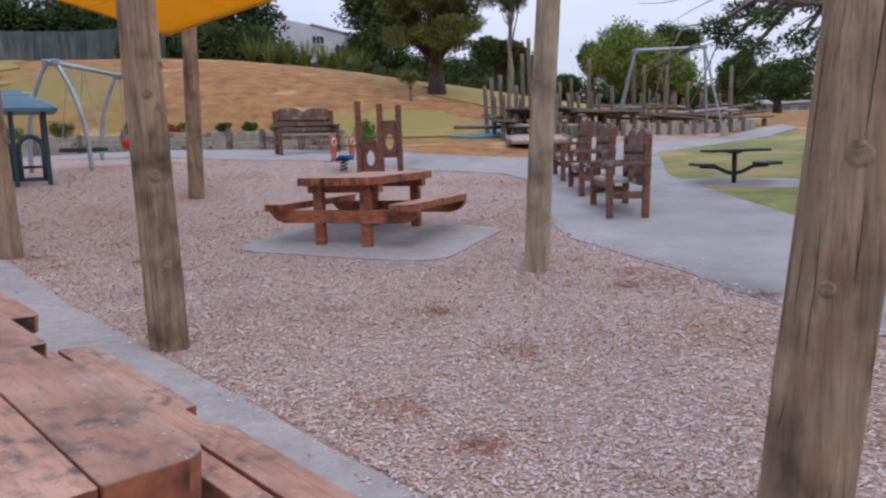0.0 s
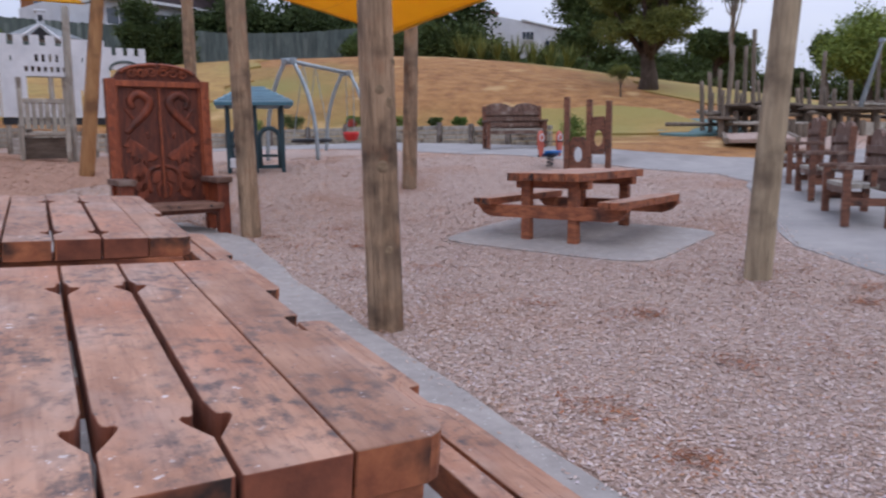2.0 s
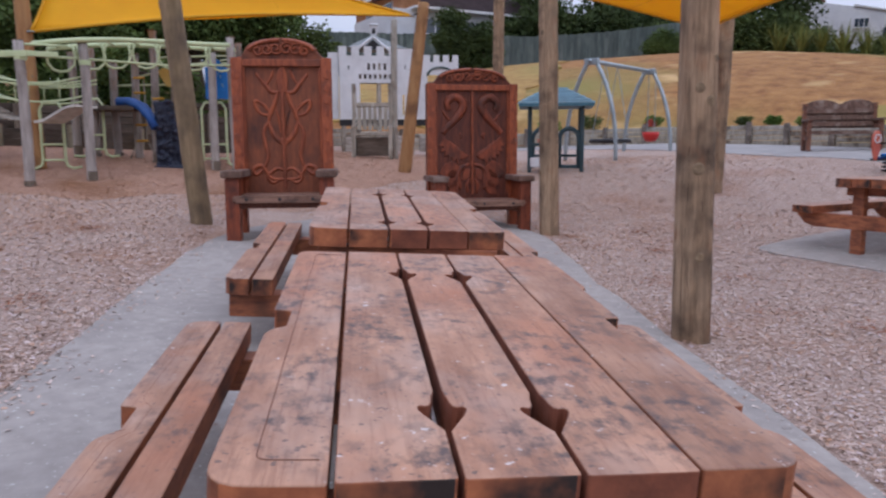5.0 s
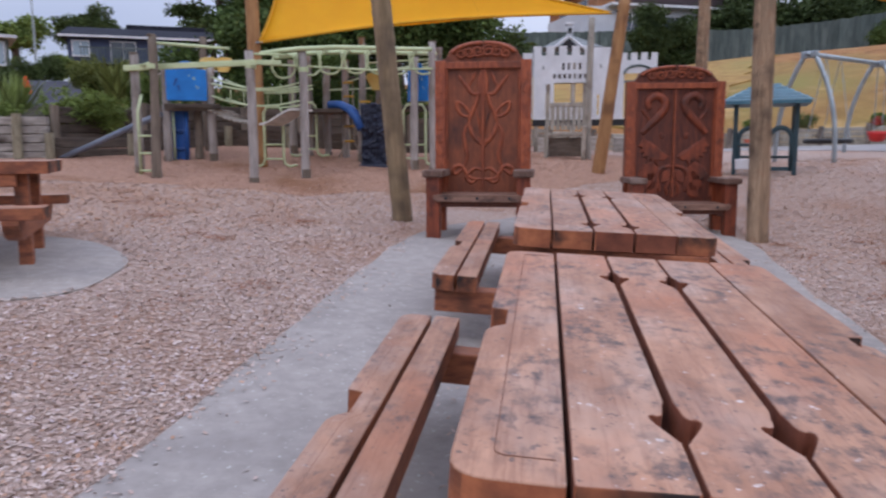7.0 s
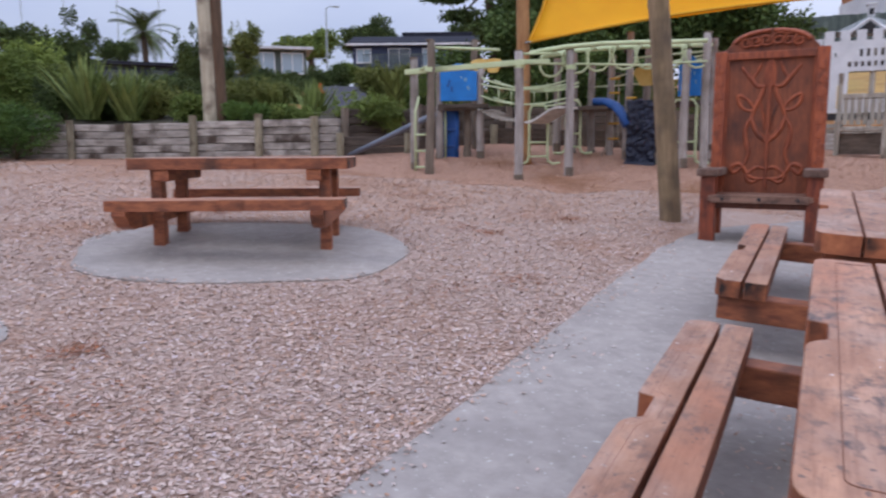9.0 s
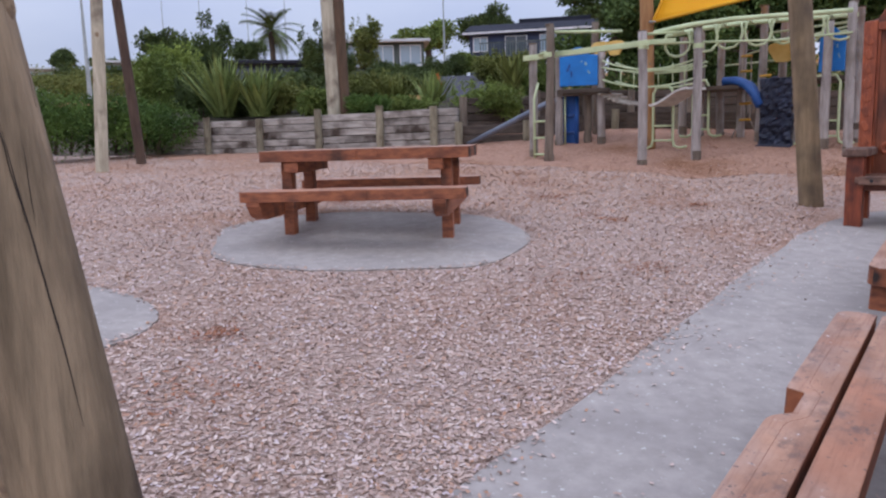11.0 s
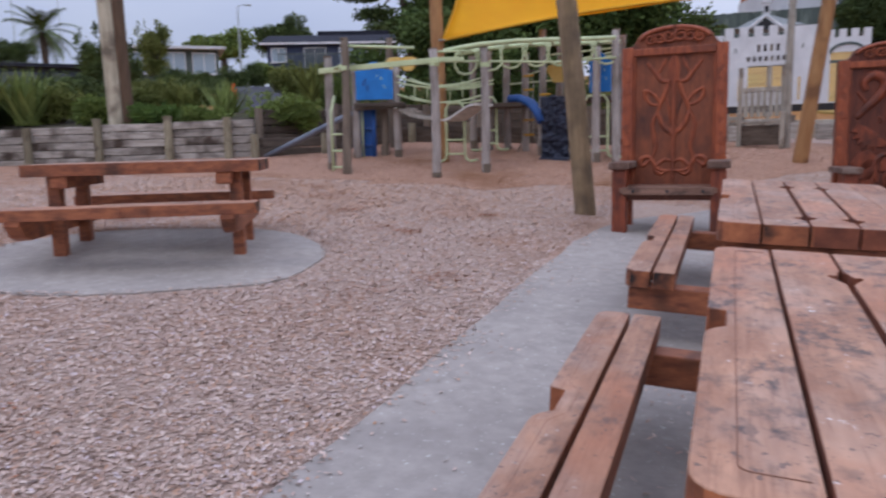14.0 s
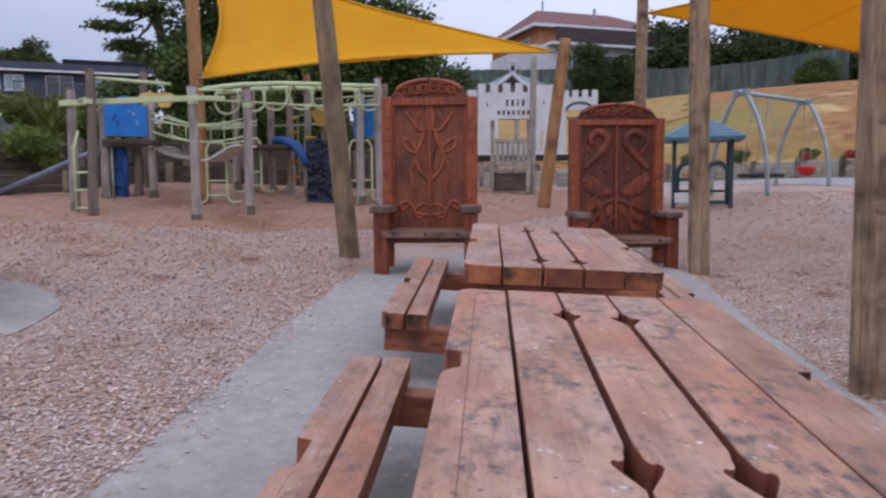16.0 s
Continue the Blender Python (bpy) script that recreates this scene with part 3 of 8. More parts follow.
GREEN = [(8.9, 3.0), (9.9, 4.1), (11.1, 5.45), (12.1, 6.45), (12.7, 7.0), (17.1, 9.8), (25, 9.2), (40, 6), (40, -10), (7.8, -8), (7.9, 0.5)]
sheet("green_lawn", wavy(GREEN, 0.1, 0.8, 13), 0.005, M["green_grass"], 1.2, 0.1, "mown green lawn beside the path")


MULCH = [(-16.5, 9.1), (-12, 9.0), (-8, 9.4), (-4, 9.9), (-1, 10.9), (1.0, 12.2), (2.3, 13.9), (2.8, 17), (2, 19.6), (-3.5, 18.6), (-6.2, 15), (-7.9, 12.6), (-10, 11.8), (-12.6, 11.2), (-14.0, 10.3), (-17, 9.35)]
sheet("mulch_bed", wavy(MULCH, 0.9, 0.3, 17), 0.005, M["mulch_bed"], 0.5, 0.02, "orange-brown bark mulch bed under the climbing frame")


def scatter_chips():
    """Loose chips of wood, thickest near the tables, as folded slips."""
    rng = np.random.default_rng(4)
    n = 600000
    r = 0.9 + 17.0 * rng.random(n) ** 1.15
    a = rng.uniform(-1.62, 1.45, n)
    x, y = r * np.sin(a), r * np.cos(a)
    inside = np.minimum(np.minimum(x + 1.73, np.interp(y, [0, 3.5, 6.5, 8.6], [1.74, 1.78, 1.87, 2.03]) - x), 9.6 - y)
    on_pad = np.full(n, -1.0)
    for cx, cy, rx, ry, turn, power in ((-4.50, 4.55, 1.28, 1.14, 36, 2.5), (5.42, 6.74, 1.02, 1.33, 22, 7.0), (-4.85, 1.72, 1.03, 0.60, 12, 2.6)):
        t = radians(turn)
        u, v = (x - cx) * math.cos(t) + (y - cy) * math.sin(t), -(x - cx) * math.sin(t) + (y - cy) * math.cos(t)
        on_pad = np.maximum(on_pad, (1 - ((np.abs(u) / rx) ** power + (np.abs(v) / ry) ** power) ** (1 / power)) * ry)
    edge = np.interp(y, [-8, 0.6, 2.05, 3.15, 4.85, 6.7, 8.9, 9.9, 11.7, 14.4], [4.6, 5.0, 5.5, 6.1, 6.75, 8.6, 11.0, 11.5, 10.2, 8.5])
    drift = 0.5 + 0.5 * np.sin(2.1 * x + 1.3 * np.sin(1.7 * y)) * np.sin(1.9 * y + 1.1 * np.sin(2.3 * x))
    inside = np.maximum(inside, x - edge - 0.07)
    spill = (np.exp(-np.maximum(inside, 0) / 0.06) * (0.25 + 0.9 * drift) + 0.085 * drift ** 3) * np.where(x > 0, 0.35, 1.0)
    keep = ((inside < 0) | (rng.random(n) < spill)) & ((on_pad < -0.03) | ((on_pad < 0.03) & (rng.random(n) < 0.5)))
    keep &= (x < edge + 0.5) & (y < np.interp(x, [-17, -14, -12.6, -10, -8, -6.5, -4, 2, 6], [9.2, 10.2, 11.2, 11.8, 12.4, 14.2, 18, 20, 19]))
    keep &= (np.hypot(x, y) < 11.5) | (rng.random(n) < 0.6)
    stray = np.maximum(inside, on_pad) > -0.04
    x, y = x[keep], y[keep]
    n = len(x)
    z = np.array([lawn(p, q) for p, q in zip(x, y)]) + np.where(stray[keep], 0.016, 0.006) + 0.007 * rng.random(n)
    length, width = rng.uniform(0.0045, 0.0120, n) * (1 + 0.05 * np.hypot(x, y)), rng.uniform(0.0028, 0.0062, n) * (1 + 0.05 * np.hypot(x, y))
    yaw, tip, lean = rng.uniform(0, 6.28, n), rng.normal(0, 0.17, n), rng.normal(0, 0.22, n)
    d = np.stack([np.cos(yaw) * np.cos(tip), np.sin(yaw) * np.cos(tip), np.sin(tip)], 1)
    s = np.stack([-np.sin(yaw) * np.cos(lean), np.cos(yaw) * np.cos(lean), np.sin(lean)], 1)
    c = np.stack([x, y, z], 1)
    low = np.array([0, 0, 0.004])
    le, wi = length[:, None], width[:, None]
    v = np.stack([c - d * le - s * wi - low, c + d * le - s * wi * 0.7, c + d * le * 0.9 + s * wi, c - d * le * 0.9 + s * wi * 0.8 - low], 1)
    bark = (y + 0.25 * x * np.minimum(0, np.sign(x + 4)) + 0.9 * np.sin(0.9 * x) + rng.normal(0, 1.9, n)) > np.interp(x, [-14, -8, -4, 1, 4, 7, 10], [7.6, 7.4, 7.9, 8.9, 11.6, 14, 15])
    for name, pick, mat, label in (("woodchips", ~bark, "chips", "loose pale pink-brown wood chips"), ("bark_mulch", bark, "mulch", "loose orange-brown bark mulch under the climbing frame")):
        count = int(pick.sum())
        me = bpy.data.meshes.new(name)
        me.from_pydata(v[pick].reshape(-1, 3).tolist(), [], np.arange(count * 4).reshape(-1, 4).tolist())
        me.materials.append(M[mat])
        tagged(new(name, me), label, "woodchips", "", "stuff")


scatter_chips()


def leaf_litter():
    """Rust-brown shreds of leaf and bark gathered in small drifts on the chips."""
    rng = np.random.default_rng(12)
    n = 9000
    spots = np.stack([rng.uniform(-7, 6.5, 110), rng.uniform(0.6, 9, 110)], 1)
    spots = spots[(np.abs(spots[:, 0] - 0.05) > 2.05) & (np.hypot(spots[:, 0] + 4.5, spots[:, 1] - 4.55) > 1.6) & (np.hypot(spots[:, 0] - 5.4, spots[:, 1] - 6.7) > 1.9) & (np.hypot(spots[:, 0] + 4.85, spots[:, 1] - 1.7) > 1.3)]
    pick = rng.integers(0, len(spots), n)
    x, y = (spots[pick] + rng.normal(0, 0.15, (n, 2)) * rng.uniform(0.4, 1.5, (len(spots), 1))[pick]).T
    c = np.stack([x, y, np.array([lawn(p, q) for p, q in zip(x, y)]) + 0.018], 1)
    yaw = rng.uniform(0, 6.28, n)
    d, s = np.stack([np.cos(yaw), np.sin(yaw), rng.normal(0, 0.2, n)], 1), np.stack([-np.sin(yaw), np.cos(yaw), rng.normal(0, 0.2, n)], 1)
    le, wi = rng.uniform(0.005, 0.018, (n, 1)), rng.uniform(0.002, 0.005, (n, 1))
    v = np.stack([c - d * le - s * wi, c + d * le - s * wi, c + d * le + s * wi, c - d * le + s * wi], 1)
    me = bpy.data.meshes.new("leaf_litter")
    me.from_pydata(v.reshape(-1, 3).tolist(), [], np.arange(n * 4).reshape(-1, 4).tolist())
    me.materials.append(M["litter"])
    return tagged(new("leaf_litter", me), "rust-brown leaf shreds in drifts on the woodchips", "leaf litter", "", "stuff")


leaf_litter()


M["green_tint"] = surface("yellow_green_grass", "826434", "ab884c", 1.6, (1, 1, 1), 0.95, fine=25, spots="8a7c40", spot_scale=0.16, spot_low=0.46, spot_high=0.66, bump=0.5, bump_dist=0.04)
PATCH = [(az, r) for az, r in ((43.5, 36), (46, 31), (50, 29.5), (55, 31), (60, 33), (61, 38), (56, 42), (50, 43), (45.5, 42))]
sheet("grass_patch", wavy([(r * math.sin(radians(az)), r * math.cos(radians(az))) for az, r in PATCH], 1.2, 0.8, 61), 0.03, M["green_tint"], 1.2, 0.12, "greener grass on the slope behind the log trail")


HOLLOW = [(-10, 27), (-4, 26.5), (4, 26.5), (10, 28), (14, 33), (15.5, 39), (14, 43), (6, 44), (-4, 43), (-10, 38)]
sheet("grass_patch", wavy([(r * math.sin(radians(az)), r * math.cos(radians(az))) for az, r in HOLLOW], 1.4, 0.8, 63), 0.03, M["green_tint"], 1.2, 0.12, "yellow-green grass in the hollow behind the castle panel")
FOOT = [(34, 25.5), (38, 24.6), (44, 23.4), (47.5, 23.5), (48, 26), (45, 27.5), (40, 27.5), (36, 27)]
sheet("grass_patch", wavy([(r * math.sin(radians(az)), r * math.cos(radians(az))) for az, r in FOOT], 0.8, 0.8, 65), 0.03, M["green_tint"], 1.2, 0.12, "yellow-green grass at the foot of the hill")


# ---- the long carved tables ----
def rounded(points, r):
    """Rounds corners: points of (x, y, radius factor); factor 0 keeps a sharp corner."""
    out, n = [], len(points)
    for i, (x, y, f) in enumerate(points):
        if f == 0:
            out.append((x, y))
            continue
        p, a, b = Vector((x, y)), Vector(points[i - 1][:2]), Vector(points[(i + 1) % n][:2])
        ua, ub = (a - p).normalized() * r * f, (b - p).normalized() * r * f
        for k in range(6):
            t = k / 5
            q = (1 - t) ** 2 * (p + ua) + 2 * t * (1 - t) * p + t * t * (p + ub)
            out.append((q.x, q.y))
    return out


LEAF_CUT = ((0.020, 0.078), (0.034, 0.108), (0.043, 0.132), (0.044, 0.146), (0.038, 0.154), (0.026, 0.150), (0.018, 0.157), (0.013, 0.175), (0.011, 0.20))


def plank_outline(x0, x1, y0, y1, outer=0, carve_left=False, carve_right=False, notch=0.05):
    """A table plank seen from above: outer -1 or 1 has a notched, rounded outer edge; carve_*: half of the carved leaf cuts."""
    mid = (y0 + y1) / 2
    right, left = [], []
    if outer == 1:
        right = [(x1, y0, 1), (x1, mid - 0.15, 0.9), (x1 - notch, mid - 0.125, 0.15), (x1 - notch, mid + 0.035, 0.1), (x1, mid + 0.045, 0.15), (x1, y1, 1)]
    else:
        right = [(x1, y0, 0.12)]
        if carve_right:
            for near, c in ((True, y0 + 0.17), (False, y1 - 0.545)):
                lip = 0.003 if near else 0.0
                right += [(x1 - (0 if near else 0.003), c + 0.035, 0)] + [(x1 - d * (1 if near else 1.05), c + v, 0) for d, v in LEAF_CUT] + [(x1 - lip, c + 0.235, 0)]
        right += [(x1, y1, 0.12)]
    if outer == -1:
        left = [(x0, y1, 1), (x0, mid + 0.045, 0.15), (x0 + notch, mid + 0.035, 0.1), (x0 + notch, mid - 0.125, 0.15), (x0, mid - 0.15, 0.9), (x0, y0, 1)]
    else:
        left = [(x0, y1, 0.12)]
        if carve_left:
            for near, c in ((False, y1 - 0.545), (True, y0 + 0.17)):
                lip = 0.006 if near else 0.0
                left += [(x0 + lip, c + 0.235, 0)] + [(x0 + d * (1 if near else 1.05), c + v, 0) for d, v in LEAF_CUT[::-1]] + [(x0 + (0 if near else 0.006), c + 0.035, 0)]
        left += [(x0, y0, 0.12)]
    return rounded(right + left, 0.075)


def board(name, outline, z0, z1, parent, label="", inner=0):
    """A plank with a worn top and stained sides."""
    bm = prism(outline, z0, z1, 0.0035)
    bm.faces.ensure_lookup_table()
    bm.normal_update()
    for f in bm.faces:
        # inner planks: gap and cut walls take the darker, shaded brown
        f.material_index = 0 if f.normal.z > (0.6 if inner else 0.35) else (2 if inner and abs(f.calc_center_median().y) < inner else (3 if abs(f.normal.y) > 0.9 else 1))
    return part(name, bm, [M["stained_top"], M["stained_side"], M["groove"], M["end_grain"]], parent, label)


def routed_line(points, z, parent):
    """A thin routed groove along a plank's edge, seen as a dark line."""
    part("routed_line", tube([(x, y, z) for x, y in points], 0.0011, 5), M["routed"], parent, "thin dark routed groove", True)


def long_table(y0, y1, seed, skew):
    """One table with its two benches; its top stands 0.70 m over the slab."""
    xm, ym = 0.085, (y0 + y1) / 2
    n = Vector((0.060, -0.045, 1)).normalized()
    z = 0.82 - 0.06 * xm + 0.045 * ym - 0.70
    m = Matrix.Translation((xm - 0.70 * n.x, ym - 0.70 * n.y, z)) @ Vector((0, 0, 1)).rotation_difference(n).to_matrix().to_4x4()
    t = thing("picnic_table", "long red-brown stained timber table with thick carved planks and attached benches", "table", m, "carved long tables")
    h, l = 0.70, (y1 - y0) / 2
    xs = [-0.525, -0.325, -0.114, 0.098, 0.313, 0.527]
    g = 0.0055
    for i in range(5):
        o = plank_outline(xs[i] + (0.002 if i == 4 else g if i else 0), xs[i + 1] - (0.002 if i == 3 else g if i < 4 else 0), -l, l, -1 if i == 0 else (1 if i == 4 else 0), i in (2, 3), i in (1, 2))
        o = [(x, y + skew * max(0.0, x + 0.33) if abs(y) > l - 0.10 else y) for x, y in o]
        board("plank", o, h - 0.10 + 0.002 * (i % 2), h + 0.0015 * ((i * 2 + seed) % 3 - 1), t, "", l - 0.03 if i in (1, 2, 3) else 0)
    for sx in (-1, 1):
        a, b, c = (-0.948, -0.815, -0.702) if sx < 0 else (0.745, 0.835, 0.985)
        board("bench_plank", plank_outline(a, b - 0.008, -l + 0.02, l - 0.12 if sx < 0 else l, -1 if sx < 0 else 0), 0.325, 0.415, t)
        board("bench_plank", plank_outline(b + 0.008, c, -l + 0.02, l - 0.12 if sx < 0 else l, 1 if sx > 0 else 0), 0.325, 0.415, t)
        e = (a, b) if sx < 0 else (c, b)
        inn = -sx * 0.048
        mid = 0.01 if sx > 0 else -0.05
        routed_line(rounded([(e[1] - sx * -0.03, -l + 0.09, 0), (e[0] + inn, -l + 0.09, 0.8), (e[0] + inn, mid - 0.19, 0.6), (e[0] + inn * 1.9, mid - 0.13, 0.4), (e[0] + inn * 1.9, mid + 0.04, 0.4), (e[0] + inn, mid + 0.09, 0.6), (e[0] + inn, l - 0.2, 0)], 0.06), 0.4145, t)
        o = sx * 0.527
        routed_line(rounded([(o - sx * 0.18, -l + 0.085, 0), (o - sx * 0.075, -l + 0.085, 0.4), (o - sx * 0.075, l - 0.075, 0.4), (o - sx * 0.18, l - 0.075, 0)], 0.06), h - 0.0005, t)
    for yy in (-l + 0.13, l - 0.27):
        part("cross_beam", box(0.0, yy, 0.26, 1.86, 0.11, 0.13, 0.01), M["stained_side"], t)
        part("top_beam", box(0, yy, 0.545, 0.96, 0.10, 0.11, 0.01), M["stained_side"], t)
        for xx in (-0.34, 0.34):
            part("leg", box(xx, yy + 0.105, 0.26, 0.14, 0.11, 0.56, 0.01), M["stained_side"], t)
    return t


long_table(1.20, 3.21, 0, 0.075)
long_table(3.87, 6.06, 1, 0.12)


def picnic_table(m, label, seed=0):
    """A heavy picnic table with five top planks, notched at the middle, and two benches."""
    t = thing("picnic_table", label, "table", m, "picnic tables")
    l, w = 0.862, 0.48
    xs = np.linspace(-w, w, 6)
    for i in range(5):
        board("plank", plank_outline(xs[i] + 0.006, xs[i + 1] - 0.006, -l, l, -1 if i == 0 else (1 if i == 4 else 0), notch=0.012), 0.63 + 0.002 * (i % 2), 0.72, t)
    for sx in (-1, 1):
        a, b, c = sorted((sx * 0.68, sx * 0.81, sx * 0.94))
        board("bench_plank", plank_outline(a, b - 0.006, -l, l, -1 if sx < 0 else 0, notch=0.012), 0.345, 0.425, t)
        board("bench_plank", plank_outline(b + 0.006, c, -l, l, 1 if sx > 0 else 0, notch=0.012), 0.345, 0.425, t)
    for yy in (-0.56, 0.56):
        o = [(-0.95, 0.315), (-0.86, 0.23), (-0.76, 0.20), (0.76, 0.20), (0.86, 0.23), (0.95, 0.315), (0.95, 0.345), (-0.95, 0.345)]
        bm = prism(o, -0.05, 0.05, 0.006)
        bm.transform(pose(0, yy * (1.32 if yy > 0 else 1.19), 0, 90, 0, 0))
        part("cross_beam", bm, M["stained_side"], t)
        part("top_beam", box(0, yy * 1.05, 0.585, 0.92, 0.12, 0.09, 0.01), M["stained_side"], t)
        for xx in (-0.30, 0.30):
            part("leg", box(xx, yy + (-0.10 if yy < 0 else 0.10), 0.26, 0.115, 0.09, 0.74, 0.01), M["stained_side"], t)
    return t


picnic_table(pose(-4.70, 4.80, lawn(-4.7, 4.8) - 0.02, 0, 0, 30 + 90), "heavy red-brown timber picnic table on a concrete pad")
picnic_table(pose(5.57, 6.92, lawn(5.57, 6.92) + 0.02, 0, 0, 23 - 90), "heavy red-brown timber picnic table beside the path")


# ---- carved thrones ----
def curl(cx, cz, r, turns, start, sense, n=26, grow=0.75):
    """A flat spiral of (x, z)."""
    return [(cx + r * (1 - grow * k / n) * math.cos(start + sense * turns * 2 * math.pi * k / n), cz + r * (1 - grow * k / n) * math.sin(start + sense * turns * 2 * math.pi * k / n)) for k in range(n + 1)]


def smooth_line(points, n=8):
    """A Catmull-Rom line through (x, z)."""
    p = [points[0]] + list(points) + [points[-1]]
    out = []
    for i in range(1, len(p) - 2):
        for k in range(n):
            t = k / n
            out.append(tuple(0.5 * (2 * p[i][c] + (p[i + 1][c] - p[i - 1][c]) * t + (2 * p[i - 1][c] - 5 * p[i][c] + 4 * p[i + 1][c] - p[i + 2][c]) * t * t + (3 * p[i][c] - p[i - 1][c] - 3 * p[i + 1][c] + p[i + 2][c]) * t ** 3) for c in (0, 1)))
    return out + [tuple(points[-1])]


def throne(m, label, w, h, seat, arm, motif, recess, relief):
    """A high-backed throne that faces -y; the back stands at y = 0.42."""
    t = thing("throne", label, "throne", m, "carved thrones")
    d, hw = 0.42, w / 2
    bw = hw - 0.02
    # back: outline with stepped shoulders and an arched crown
    s = h - 0.20
    crown = [(-bw, seat - 0.12), (bw, seat - 0.12), (bw, s)] + [(bw - 0.10 + 0.02 * math.cos(a), s + 0.0 + 0.02 * math.sin(a)) for a in (0.3, 1.2)]
    crown += [((bw - 0.13) * math.cos(a), s + 0.03 + 0.17 * math.sin(a) ** 0.8) for a in np.linspace(0.12, math.pi - 0.12, 17)]
    crown += [(-bw + 0.10, s + 0.02), (-bw, s)]
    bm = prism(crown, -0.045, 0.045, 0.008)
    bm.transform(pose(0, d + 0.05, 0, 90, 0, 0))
    # the panel colour carries recess shade, so the carvings stand out
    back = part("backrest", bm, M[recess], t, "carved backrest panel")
    f = d - 0.005
    part("stile", box(-bw + 0.055, f, (seat - 0.12 + s) / 2, 0.11, 0.07, s - seat + 0.12, 0.008), M["carved"], back)
    part("stile", box(bw - 0.055, f, (seat - 0.12 + s) / 2, 0.11, 0.07, s - seat + 0.12, 0.008), M["carved"], back)
    part("rail", box(0, f, s - 0.05, 2 * bw - 0.22, 0.06, 0.07, 0.008), M["carved"], back)
    part("mullion", box(0, f + 0.005, (seat + s) / 2, 0.026, 0.05, s - seat - 0.1, 0.006), M["carved"], back)
    for sx in (-1, 1):
        part("bead", box(sx * (bw - 0.122), f + 0.01, (seat + s) / 2, 0.02, 0.05, s - seat - 0.12, 0.004), M["carved"], back)
        for k in range(9):
            z = seat + 0.18 + k * (s - seat - 0.22) / 9
            part("stile_carving", box(sx * (bw - 0.045), f - 0.030, z, 0.055, 0.022, 0.085, 0.010, turn=(0, 28 * sx, 0)), M["carved"], back)
    for side in (-1, 1):
        line = [((bw - 0.16) * 0.98 * math.cos(a), s + 0.045 + 0.13 * math.sin(a)) for a in np.linspace(math.pi / 2 - side * 0.05, math.pi / 2 - side * 1.35, 14)]
        part("crown_braid", tube([(x, f - 0.005, z) for x, z in line], 0.02, 6), M["carved"], back, smooth=True)
        for c in (0.16, 0.42, 0.68):
            pts = curl(side * (bw - 0.16) * c, s + 0.060 + 0.04 * (1 - c), 0.062 * (1.1 - 0.3 * c), 1.4, 0.4 + c, side)
            part("crown_curl", tube([(x, f - 0.008, z) for x, z in pts], 0.011, 6), M["carved"], back, smooth=True)
    # carved motif, mirrored about the mullion: raised flat shapes and round strands
    zz = lambda v: seat + 0.04 + v * (s - seat - 0.13)  # noqa: E731
    lines, flats = motif
    for side in (-1, 1):
        for line, r in lines:
            pts = smooth_line([(side * x * (bw - 0.13), zz(z)) for x, z in line])
            n = len(pts)
            bm = tube([(x, 0, z) for x, z in pts], [1.1 * r * (0.55 + 0.6 * math.sin(math.pi * (0.1 + 0.85 * k / n))) for k in range(n)], 8)
            bm.transform(pose(0, f + 0.009, 0) @ Matrix.Diagonal((1, 0.78, 1, 1)))
            part("carving", bm, M[relief], back, smooth=True)
        for poly in flats:
            bm = prism([(side * x * (bw - 0.13), zz(z)) for x, z in poly], 0, 0.03, 0.008)
            bm.transform(pose(0, f + 0.022, 0, 90, 0, 0))
            part("carving", bm, M[relief], back)
    # seat, apron, arms, legs
    part("seat", box(0, 0.13, seat - 0.025, w - 0.16, 0.62, 0.05, 0.008), M["seat_brown"], t, "worn brown seat board")
    part("apron", box(0, -0.10, seat - 0.085, w - 0.2, 0.05, 0.07, 0.008), M["carved_dark"], t)
    part("seat_front", box(0, -0.185, seat - 0.030, w - 0.22, 0.035, 0.075, 0.008), M["seat_brown"], t)
    for k in (-1, 0, 1):
        part("bolt", tube([(0.30 * w * k, -0.198, seat - 0.030), (0.30 * w * k, -0.208, seat - 0.030)], 0.016, 8), M["black"], t)
    for sx in (-1, 1):
        x = sx * (hw - 0.075)
        part("front_leg", box(x, -0.10, arm / 2 - 0.05, 0.135, 0.14, arm + 0.04, 0.008), M["carved_leg"], t)
        part("arm", box(x, 0.12, arm + 0.0, 0.20, 0.66, 0.07, 0.014), M["chair_wood"], t, "worn flat arm rest")
        part("side_panel", box(x, 0.17, (seat + arm) / 2 - 0.1, 0.05, 0.42, arm - seat + 0.14, 0.006), M["carved"], t)
        part("back_leg", box(x, 0.40, seat / 2 - 0.05, 0.12, 0.12, seat + 0.1, 0.008), M["carved"], t)
    return t


